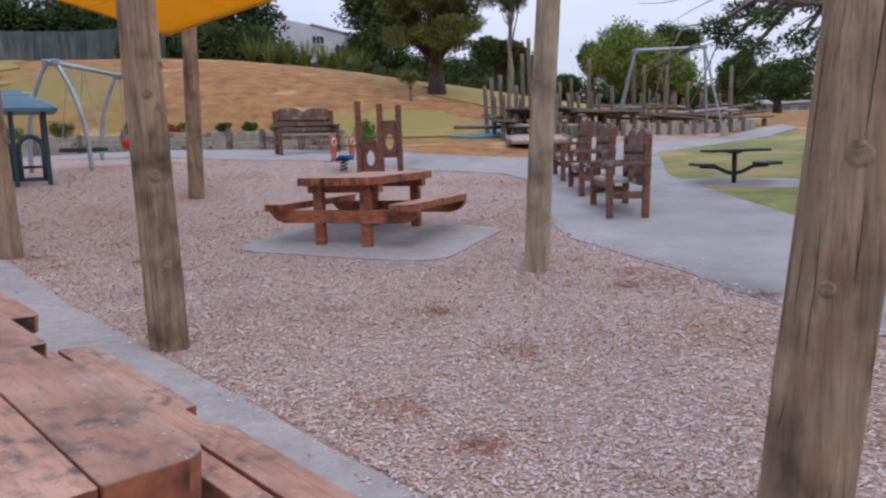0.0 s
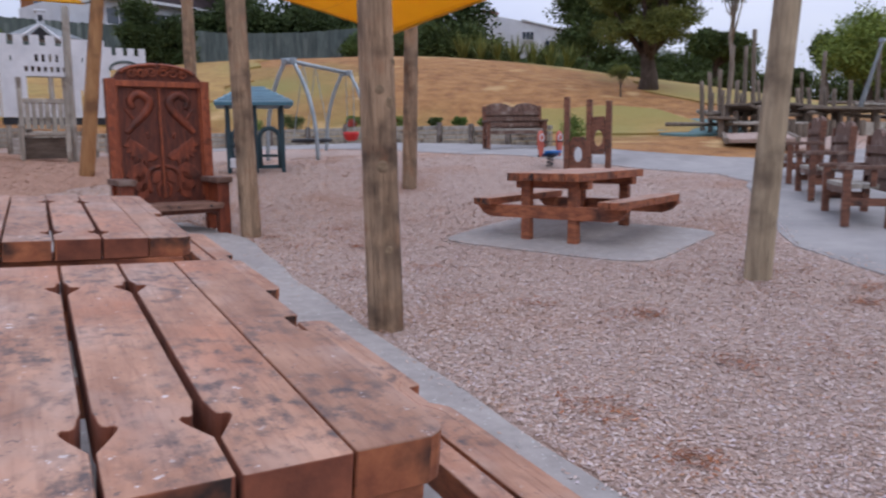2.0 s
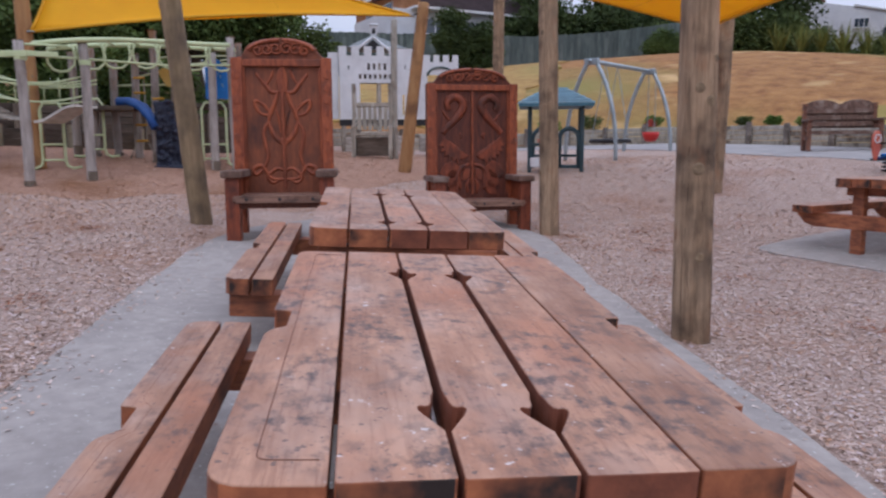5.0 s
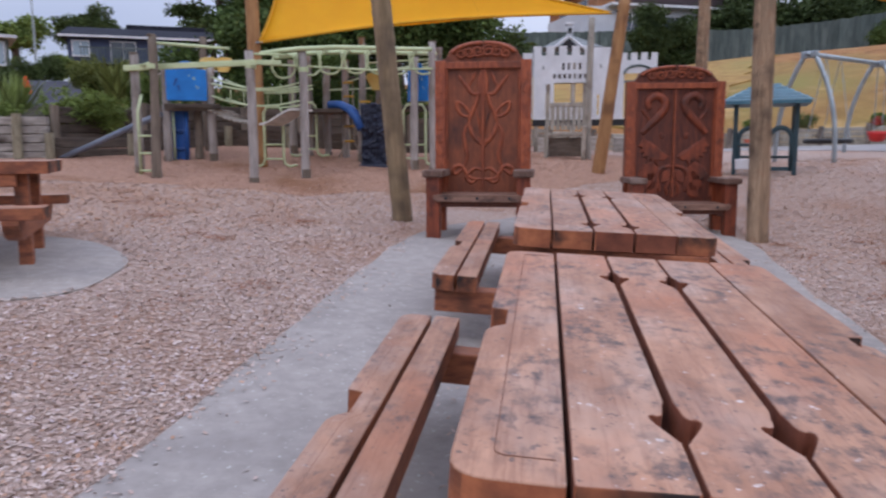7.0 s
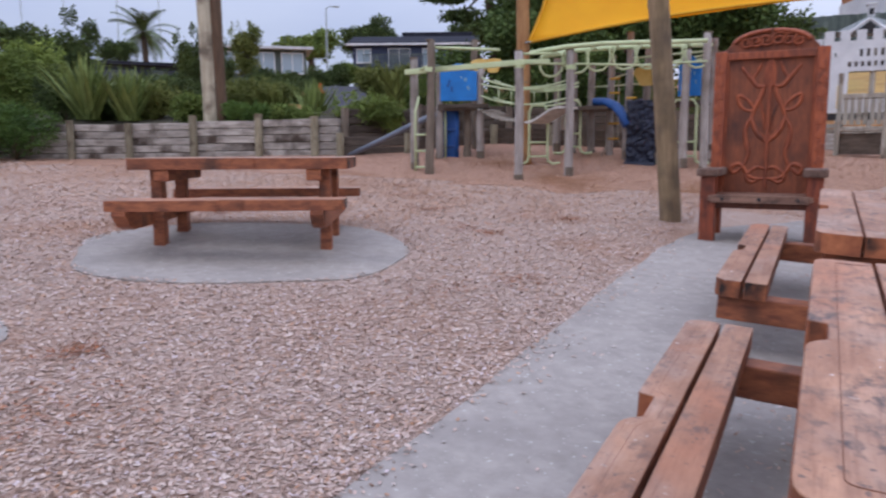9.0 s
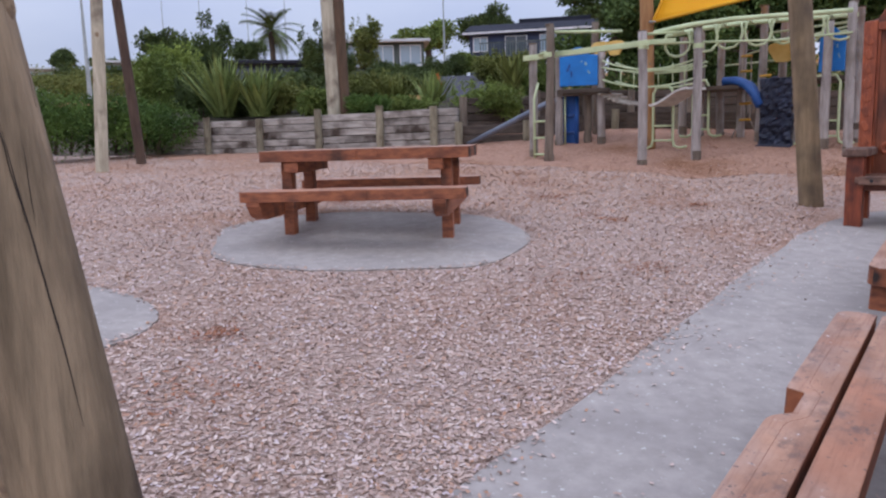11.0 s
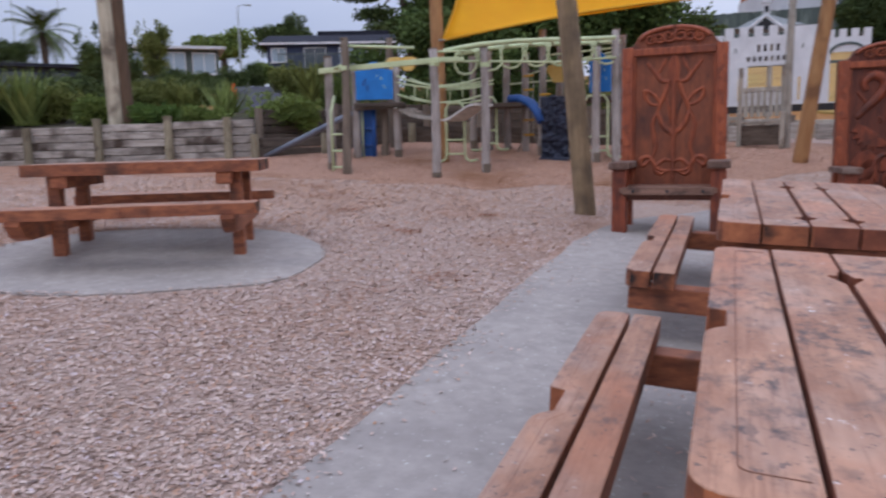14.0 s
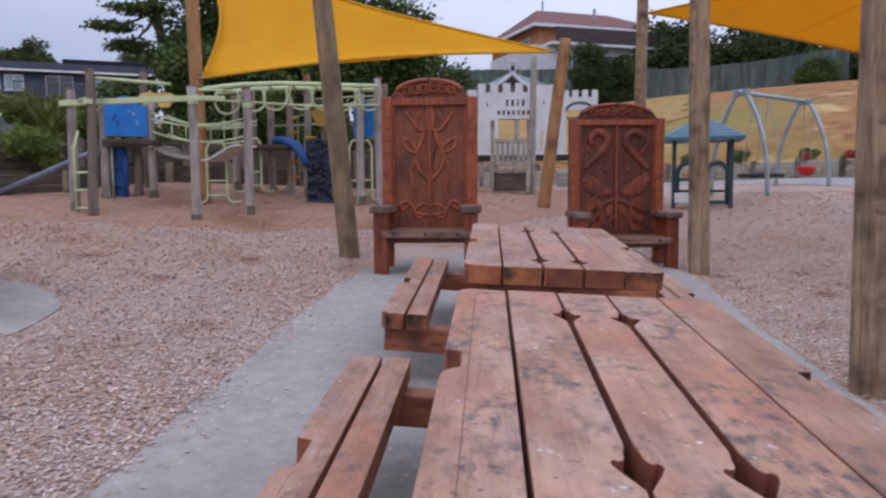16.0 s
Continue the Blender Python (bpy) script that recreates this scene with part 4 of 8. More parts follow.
STAG = ([([(0.10, 0.80), (0.30, 0.80), (0.46, 0.86), (0.70, 0.95)], 0.017), ([(0.44, 0.85), (0.30, 0.92), (0.22, 0.98)], 0.013), ([(0.14, 0.80), (0.20, 0.72), (0.32, 0.64), (0.40, 0.56)], 0.017), ([(0.36, 0.63), (0.50, 0.69), (0.72, 0.73), (0.74, 0.68), (0.58, 0.62), (0.38, 0.61)], 0.014),
          ([(0.40, 0.56), (0.32, 0.48), (0.20, 0.42), (0.02, 0.37)], 0.019), ([(0.40, 0.56), (0.54, 0.47), (0.50, 0.36), (0.44, 0.28), (0.54, 0.18)], 0.016), ([(0.54, 0.18), (0.78, 0.12), (0.84, 0.17), (0.62, 0.19), (0.36, 0.09), (0.02, 0.08)], 0.017),
          ([(0.02, 0.15), (0.22, 0.17), (0.46, 0.10), (0.32, 0.05), (0.10, 0.09)], 0.015), ([(0.10, 0.41), (0.22, 0.44), (0.28, 0.42)], 0.011), ([(0.24, 0.70), (0.12, 0.58), (0.08, 0.46)], 0.009)],
         [[(0.0, 0.78), (0.12, 0.80), (0.15, 0.90), (0.07, 1.0), (0.0, 1.0)], [(0.0, 0.355), (0.10, 0.37), (0.12, 0.41), (0.0, 0.43)]])


def toothed_wing():
    """A spread wing whose outer, lower edge is cut into teeth."""
    teeth = []
    for k in range(13):
        q = math.radians(8 + 88 * k / 12)
        r = 1.0 if k % 2 else 0.80
        teeth.append((0.40 + 0.56 * r * math.cos(q), 0.545 - 0.245 * r * math.sin(q)))
    return teeth + [(0.24, 0.345), (0.10, 0.385), (0.34, 0.43), (0.58, 0.50), (0.80, 0.565)]


def blade(x, v, dx, dv, w):
    """A pointed leaf from (x, v) along (dx, dv)."""
    return [(x, v), (x + 0.35 * dx + w * dv, v + 0.35 * dv - 0.4 * w * dx), (x + 0.75 * dx + 0.7 * w * dv, v + 0.75 * dv - 0.28 * w * dx), (x + dx, v + dv), (x + 0.7 * dx - 0.8 * w * dv, v + 0.7 * dv + 0.32 * w * dx), (x + 0.3 * dx - 0.9 * w * dv, v + 0.3 * dv + 0.36 * w * dx)]


SWAN = ([([(0.66, 0.82), (0.70, 0.89), (0.50, 0.945), (0.28, 0.90), (0.27, 0.83), (0.46, 0.74), (0.66, 0.67), (0.84, 0.60)], 0.043), ([(0.86, 0.82), (0.76, 0.77), (0.64, 0.72)], 0.014), ([(0.36, 0.60), (0.30, 0.575), (0.34, 0.55)], 0.016),
          ([(0.14, 0.40), (0.40, 0.45), (0.64, 0.52)], 0.013), ([(0.06, 0.30), (0.30, 0.27), (0.40, 0.20), (0.34, 0.06)], 0.022), ([(0.06, 0.16), (0.16, 0.10), (0.12, 0.02)], 0.016)],
         [toothed_wing(), blade(0.36, 0.27, 0.56, -0.055, 0.42), blade(0.34, 0.20, 0.46, -0.085, 0.55), blade(0.36, 0.14, 0.34, -0.13, 0.5), blade(0.06, 0.25, 0.24, -0.10, 0.5)])
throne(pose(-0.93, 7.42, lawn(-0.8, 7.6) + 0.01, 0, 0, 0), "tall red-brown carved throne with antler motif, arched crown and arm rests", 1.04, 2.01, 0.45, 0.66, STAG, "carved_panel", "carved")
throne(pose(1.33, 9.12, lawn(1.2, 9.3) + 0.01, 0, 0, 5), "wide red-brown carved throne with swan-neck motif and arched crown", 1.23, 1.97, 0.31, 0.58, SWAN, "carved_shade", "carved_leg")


# ---- shade sail poles and sails ----
def shade_pole(bx, by, tx, ty, tz, r, mat, label, seed, cracks=4):
    """A round pole with drying checks and knots on all sides."""
    z = lawn(bx, by)
    t = thing("shade_pole", label, "pole", pose(bx, by, z))
    foot, head = (0, 0, -0.15), (tx - bx, ty - by, tz - z)
    near = math.hypot(bx, by) < 6
    part("pole", pole(foot, head, r, r * 0.88, seed, 36 if near else 20, 60 if near else 28), mat, t, smooth=True)
    skin = pole_skin(foot, head, r, r * 0.88, seed)
    rnd = random.Random(seed * 7)
    long = tz - z
    for k in range(cracks):
        s0 = rnd.uniform(0.03, 0.45 if cracks > 20 else 0.75)
        part("drying_check", drying_check(skin, s0, s0 + rnd.choice((0.02, 0.035, 0.05, 0.08, 0.14)), rnd.uniform(0, 6.28), rnd.choice((0.004, 0.006, 0.009, 0.012, 0.017)) * 0.12 / r, seed * 31 + k), M["crack"], t, "dark drying crack")
    for k in range(min(9, cracks // 4 + 1)):
        part("knot", knot(skin, rnd.uniform(0.08, 0.45 if cracks > 20 else 0.8), rnd.uniform(0, 6.28), rnd.uniform(0.02, 0.04), long), M["knot"], t, "ringed round knot", True)
    return t


M["sail_seam"] = surface("yellow_seam", "d39d10", "dea818", 4, bump=0.1)
M["sail_hem"] = surface("yellow_webbing", "c08a10", "d29a18", 4, bump=0.1)
M["post_pale"] = surface("pale_silvered_pole", "9a907c", "c4baa4", 3.5, (5, 5, 0.6), 0.85, fine=30, spots="6e6355", spot_scale=2.0, vary=0.06, bump=0.4)
M["knot"] = surface("knotty_wood", "6a5744", "9a8468", 34, (1, 1, 1), 0.85, spots="4a3a2d", spot_scale=9, bump=0.6)
M["post_lichen"] = surface("grey_brown_pole", "69593f", "957f63", 3.2, (5, 5, 0.6), 0.88, fine=30, spots="54483b", spot_scale=3.0, spot_low=0.5, spot_high=0.78, bump=0.6)
shade_pole(1.92, 4.45, 1.90, 4.55, 4.6, 0.122, M["post"], "weathered round timber pole at the slab edge", 1, 44)
shade_pole(2.12, 8.75, 2.06, 8.8, 5.2, 0.118, M["post"], "weathered round timber pole behind the throne", 2, 14)
M["post_tan"] = surface("pale_tan_pole", "7d6e5a", "b3a185", 3.0, (5, 5, 0.6), 0.85, fine=30, spots="5a4c3e", spot_scale=3.4, spot_low=0.48, spot_high=0.8, bump=0.6)
shade_pole(5.36, 4.22, 5.50, 4.1, 3.65, 0.115, M["post_tan"], "pale weathered timber pole in the woodchips", 3, 12)
shade_pole(5.55, 11.4, 5.60, 11.3, 3.75, 0.125, M["post"], "weathered timber pole holding a sail corner", 4)
shade_pole(-1.88, 8.31, -2.35, 8.35, 5.6, 0.118, M["post_lichen"], "leaning weathered timber pole", 5, 10)
shade_pole(0.62, 13.18, 1.03, 13.2, 3.93, 0.115, M["post_new"], "leaning yellow pine pole with a cut top", 6)
shade_pole(-4.9, 11.75, -5.06, 11.7, 6.2, 0.115, M["post_new"], "thick orange-brown pine pole", 7)
shade_pole(2.90, 16.2, 2.93, 16.2, 6.2, 0.125, M["post"], "tall weathered timber pole", 8)
shade_pole(2.004, 0.726, 2.325, 0.36, 4.6, 0.124, M["post"], "weathered timber pole with deep drying checks", 9, 40)
M["post_mottled"] = surface("mottled_brown_pole", "685945", "a69074", 3.0, (6, 6, 0.5), 0.85, fine=34, spots="453728", spot_scale=1.7, spot_low=0.44, spot_high=0.64, bump=0.7)
shade_pole(-2.035, 0.87, -2.30, 0.26, 4.6, 0.135, M["post_mottled"], "leaning weathered timber pole with deep drying checks", 10, 44)
shade_pole(-11.3, 11.05, -11.42, 11.05, 6.0, 0.14, M["post_pale"], "silvered tall timber pole", 11)
shade_pole(-12.26, 6.5, -12.0, 6.7, 6.0, 0.10, M["post_pale"], "pale tall timber pole", 12)
M["post_brown"] = surface("warm_brown_pole", "47372a", "6b5441", 3.5, (5, 5, 0.6), 0.88, vary=0.05)
shade_pole(-11.16, 11.20, -11.22, 11.22, 6.0, 0.12, M["post_brown"], "brown timber pole beside a pale one", 14)
M["post_dark"] = surface("dark_brown_pole", "3f3028", "5f4b3d", 3.5, (5, 5, 0.6), 0.9, vary=0.05)
shade_pole(-13.1, 7.75, -13.4, 7.6, 6.0, 0.09, M["post_dark"], "dark leaning timber pole", 13)


def sail(name, corners, sag, pull, anchors, label, n=22):
    """A shade sail: a patch between corners with edges drawn in."""
    a, b, c = (Vector(p) for p in corners)
    mid = (a + b + c) / 3
    own = bmesh.new()
    grid = {}
    for i in range(n + 1):
        for j in range(n + 1 - i):
            u, v = i / n, j / n
            w = 1 - u - v
            p = a * w + b * u + c * v
            near_edge = max(4 * w * u * (1 - 3 * v) if v < 1 / 3 else 0, 4 * u * v * (1 - 3 * w) if w < 1 / 3 else 0, 4 * v * w * (1 - 3 * u) if u < 1 / 3 else 0)
            p = p + (mid - p) * pull * near_edge + Vector((0, 0, -sag * 27 * u * v * w))
            grid[i, j] = own.verts.new(p)
    for i in range(n):
        for j in range(n - i):
            own.faces.new((grid[i, j], grid[i + 1, j], grid[i, j + 1]))
            if i + j < n - 1:
                own.faces.new((grid[i + 1, j], grid[i + 1, j + 1], grid[i, j + 1]))
    where = {key: v.co.copy() for key, v in grid.items()}
    t = thing(name, label, "shade sail")
    cloth = part("cloth", own, M["sail"], t, smooth=True)
    mod = cloth.modifiers.new("thick", "SOLIDIFY")
    mod.thickness = 0.006
    for edge in ([(k, 0) for k in range(n + 1)], [(0, k) for k in range(n + 1)], [(k, n - k) for k in range(n + 1)]):
        part("hem", tube([where[e] for e in edge], 0.022, 6), M["sail_hem"], cloth, smooth=True)
    for row in (n // 3, 2 * n // 3):
        part("seam", tube([where[row, k] - Vector((0, 0, 0.006)) for k in range(n - row + 1)], 0.005, 5), M["sail_seam"], cloth)
    for key, anchor in zip(((0, 0), (n, 0), (0, n)), anchors):
        p = where[key]
        ring = part("corner_ring", tube([p + Vector((0.05 * math.cos(a), 0.05 * math.sin(a), 0)) for a in np.linspace(0, 6.28, 10)], 0.01, 5), M["steel"], t)
        if anchor:
            part("rope", tube([p, anchor], 0.012, 5), M["black"], ring)
    return t


sail("shade_sail", [(-4.83, 11.62, 3.13), (0.80, 13.1, 3.70), (-5.45, 13.2, 5.55)], 0.34, 0.17, [(-4.95, 11.72, 3.2), (1.0, 13.2, 3.78), None], "taut yellow fabric shade sail tied to the poles")
sail("shade_sail", [(5.30, 11.45, 3.28), (3.0, 16.05, 4.98), (5.45, 4.12, 3.35)], 0.06, 0.05, [(5.57, 11.32, 3.45), (2.93, 16.2, 5.05), (5.48, 4.1, 3.5)], "taut yellow fabric shade sail over the picnic table")


# ---- chairs, bench and play equipment ----
def arm_chair(m, label, w=0.62, double=False):
    """A stout timber chair that faces -y, its back cut in two humps."""
    name = "bench" if double else "arm_chair"
    t = thing(name, label, "bench" if double else "chair", m, "" if double else "chairs beside the path")
    hw, d = w / 2, 0.26
    hump = [(-hw + 0.05, 0.35), (hw - 0.05, 0.35), (hw - 0.05, 0.95)]
    for c in (hw / 2 - 0.02, -hw / 2 + 0.02):
        hump += [(c + (hw / 2 - 0.05) * math.cos(a), 0.97 + 0.12 * math.sin(a)) for a in np.linspace(0.25, math.pi - 0.25, 9)]
    hump += [(-hw + 0.05, 0.95)]
    bm = prism(hump, -0.025, 0.025, 0.006)
    bm.transform(pose(0, d, 0, 88, 0, 0))
    back = part("backrest", bm, M["chair_wood"], t)
    for k, z in enumerate((0.54, 0.68, 0.82)):
        part("back_board", box(0, d - 0.035, z + 0.02, w - 0.16, 0.02, 0.095, 0.005), M["chair_wood"], back)
    for k in range(2):
        part("seat_board", box(0, -0.13 + 0.17 * k, 0.43, w - 0.10, 0.16, 0.05, 0.006), M["post_grey"], t, "pale worn seat board")
    part("apron", box(0, -0.19, 0.37, w - 0.12, 0.04, 0.08, 0.005), M["chair_wood"], t)
    for sx in (-1, 1):
        x = sx * (hw - 0.045)
        part("front_leg", box(x, -0.21, 0.30, 0.085, 0.085, 0.66, 0.006), M["chair_leg"], t)
        part("back_leg", box(x, 0.26, 0.47, 0.085, 0.085, 1.08, 0.006, turn=(-2, 0, 0)), M["chair_leg"], t)
        part("arm", box(x, 0.0, 0.645, 0.11, 0.62, 0.05, 0.01), M["chair_wood"], t)
        part("side_rail", box(x, 0.02, 0.25, 0.05, 0.46, 0.09, 0.005), M["chair_leg"], t)
        part("arm_post", box(x, 0.06, 0.53, 0.06, 0.06, 0.2, 0.005), M["chair_leg"], t)
    return t


chair = arm_chair(pose(8.66, 5.44, lawn(8.66, 5.44) + 0.01, 0, 0, -137), "stout weathered red-brown timber arm chair with two-humped back", 1.35)
copy_thing(chair, pose(10.13, 6.88, lawn(10.13, 6.88) + 0.01, 0, 0, -137))
copy_thing(chair, pose(11.62, 8.32, lawn(11.62, 8.32) + 0.01, 0, 0, -137))
arm_chair(pose(10.3, 15.1, lawn(10.3, 15.1) + 0.02, 0, 0, -20), "wide weathered timber bench with humped back on the path", 1.5, True)


def black_table(m):
    """A low children's table on one post."""
    t = thing("picnic_table", "low black metal pedestal picnic table on the lawn", "table", m)
    part("post", tube([(0, 0, -0.1), (0, 0, 0.53)], 0.045, 10), M["black"], t, smooth=True)
    part("tabletop", box(0, 0, 0.555, 1.12, 0.78, 0.045, 0.02), M["black"], t)
    part("column_plate", tube([(0, 0, 0.50), (0, 0, 0.535)], [0.09, 0.20], 10), M["black"], t)
    for sx in (-1, 1):
        part("arm", tube([(0, 0, 0.16), (sx * 0.16, 0, 0.20), (sx * 0.36, 0, 0.285), (sx * 0.66, 0, 0.30)], 0.032, 8), M["black"], t)
        seat = part("bench_seat", box(sx * 0.62, 0, 0.325, 0.30, 0.78, 0.04, 0.02), M["black"], t)
        part("seat_lip", box(sx * 0.765, 0, 0.335, 0.03, 0.76, 0.05, 0.01), M["black"], seat)
    return t


black_table(pose(12.2, 5.38, lawn(12.2, 5.38), 0, 0, 132) @ Matrix.Diagonal((0.86, 0.84, 1, 1)))
sheet("worn_patch", wavy(oval(12.35, 5.2, 1.7, 0.62, 114, 30), 0.12, 0.3, 21), 0.012, M["path"], 0.6, 0.05, "bare grey ground under the black table")


def carved_gate(m):
    """Stained posts with cut-out boards between them."""
    t = thing("carved_gate", "red-brown timber posts with round cut-out boards", "play gate", m)
    for x, h in ((-0.42, 1.50), (0.0, 1.44), (0.36, 1.40)):
        part("post", box(x, 0.1 * x, h / 2 - 0.05, 0.10, 0.10, h + 0.1, 0.008), M["chair_leg"], t)
    for cx, w, z0, z1, hz in ((-0.21, 0.32, 0.1, 0.75, 0.42), (0.18, 0.26, 0.42, 1.12, 0.72)):
        own = bmesh.new()
        n = 20
        hole = [(cx + 0.085 * math.cos(2 * math.pi * k / n), hz + 0.15 * math.sin(2 * math.pi * k / n)) for k in range(n)]
        rim = []
        for k in range(n):
            a = 2 * math.pi * k / n
            s = 1 / max(abs(math.cos(a)) / (w / 2), abs(math.sin(a)) / ((z1 - z0) / 2))
            rim.append((cx + s * math.cos(a), (z0 + z1) / 2 + s * math.sin(a)))
        for y0, flip in ((-0.03, False), (0.03, True)):
            hv, rv = [own.verts.new((x, y0, z)) for x, z in hole], [own.verts.new((x, y0, z)) for x, z in rim]
            for k in range(n):
                f = (hv[k], hv[(k + 1) % n], rv[(k + 1) % n], rv[k])
                own.faces.new(f if flip else f[::-1])
            if not flip:
                h0, r0 = hv, rv
            else:
                for k in range(n):
                    own.faces.new((h0[k], h0[(k + 1) % n], hv[(k + 1) % n], hv[k]))
                    own.faces.new((r0[(k + 1) % n], r0[k], rv[k], rv[(k + 1) % n]))
        part("board", own, M["chair_leg"], t)
    return t


carved_gate(pose(9.10, 10.90, lawn(9.1, 10.9), 0, 0, -56))


def spring_rider(m):
    t = thing("spring_rider", "faded red and blue double spring rider", "spring rider", m)
    part("spring", tube([(0.07 * math.cos(k * 0.9), 0.07 * math.sin(k * 0.9), 0.01 * k) for k in range(24)], 0.014, 6), M["black"], t, smooth=True)
    part("beam", box(0, 0, 0.25, 0.46, 0.10, 0.05, 0.02), M["navy"], t)
    part("foot_bar", tube([(-0.1, -0.25, 0.22), (-0.1, 0.25, 0.22)], 0.02, 8), M["black"], t)
    for sx in (-1, 1):
        side = [(sx * 0.27 + (0.085 + 0.03 * math.sin(a)) * math.cos(a), 0.46 + 0.26 * math.sin(a)) for a in np.linspace(0, 2 * math.pi, 20, endpoint=False)]
        bm = prism(side, -0.02, 0.02, 0.005)
        bm.transform(pose(0, 0, 0, 90, 0, 0))
        panel = part("side_panel", bm, M["coral"], t)
        ring = [(sx * 0.27 + 0.06 * math.cos(a), -0.03, 0.58 + 0.07 * math.sin(a)) for a in np.linspace(0, 2 * math.pi, 14)]
        part("ring", tube(ring, 0.012, 6), M["white_paint"], panel)
        part("handle", tube([(sx * 0.2, -0.16, 0.5), (sx * 0.2, 0.16, 0.5)], 0.014, 6), M["black"], t)
    part("seat", box(-0.02, -0.10, 0.30, 0.28, 0.2, 0.05, 0.02), M["blue"], t)
    return t


spring_rider(pose(9.0, 11.97, lawn(9.0, 11.97), 0, 0, 10))


def arch_swing(m, span, height, label, buckets=True):
    """A swing frame: a top bar between two pairs of bowed legs."""
    t = thing("swing", label, "swing", m)
    for i, x in enumerate((0, span)):
        for sy in (-1, 1):
            pts = [(x, sy * (0.08 + 0.56 * (1 - u ** 2.6)), -0.1 + (height + 0.10) * u) for u in np.linspace(0, 1, 14)]
            part("leg", tube(pts, 0.046, 10), M["steel"], t, smooth=True)
        part("bracket", box(x, 0, height - 0.03, 0.12, 0.34, 0.14, 0.02), M["steel"], t)
    part("top_bar", tube([(-0.1, 0, height - 0.02), (span + 0.1, 0, height - 0.02)], 0.05, 10), M["steel"], t, smooth=True)
    if buckets:
        b = part("nest_seat", tube([(0.95 + 0.45 * math.cos(a), 0.45 * math.sin(a), 0.42) for a in np.linspace(0, 2 * math.pi, 20)], 0.05, 8), M["black"], t, "black round nest swing seat")
        for k in range(4):
            a = math.pi / 4 + k * math.pi / 2
            part("chain", tube([(0.95 + 0.45 * math.cos(a), 0.45 * math.sin(a), 0.42), (0.95 + 0.3 * math.copysign(1, math.cos(a)), 0, height)], 0.01, 5), M["steel"], b)
        own = bmesh.new()
        rows = []
        for r, z in ((0.10, 0.42), (0.17, 0.47), (0.21, 0.58), (0.22, 0.66), (0.19, 0.655), (0.15, 0.5)):
            rows.append([own.verts.new((span + 0.22 + r * math.cos(2 * math.pi * k / 14), r * math.sin(2 * math.pi * k / 14), z)) for k in range(14)])
        for a, c in zip(rows, rows[1:]):
            for k in range(14):
                own.faces.new((a[k], a[(k + 1) % 14], c[(k + 1) % 14], c[k]))
        own.faces.new(rows[0][::-1])
        seat = part("bucket_seat", own, M["red"], t, "red bucket swing seat", True)
        for sx in (-1, 1):
            part("chain", tube([(span + 0.22 + 0.2 * sx, 0, 0.64), (span + 0.22 + 0.22 * sx, 0, height)], 0.01, 5), M["steel"], seat)
    return t


arch_swing(pose(5.10, 16.45, lawn(5.5, 16.6), 0, 0, 43), 2.95, 2.21, "galvanised steel swing frame with bowed legs")


M["roof_light"] = surface("pale_teal_edge", "6f93a5", "8db0be", 4, (1, 1, 1), 0.6, bump=0.1)


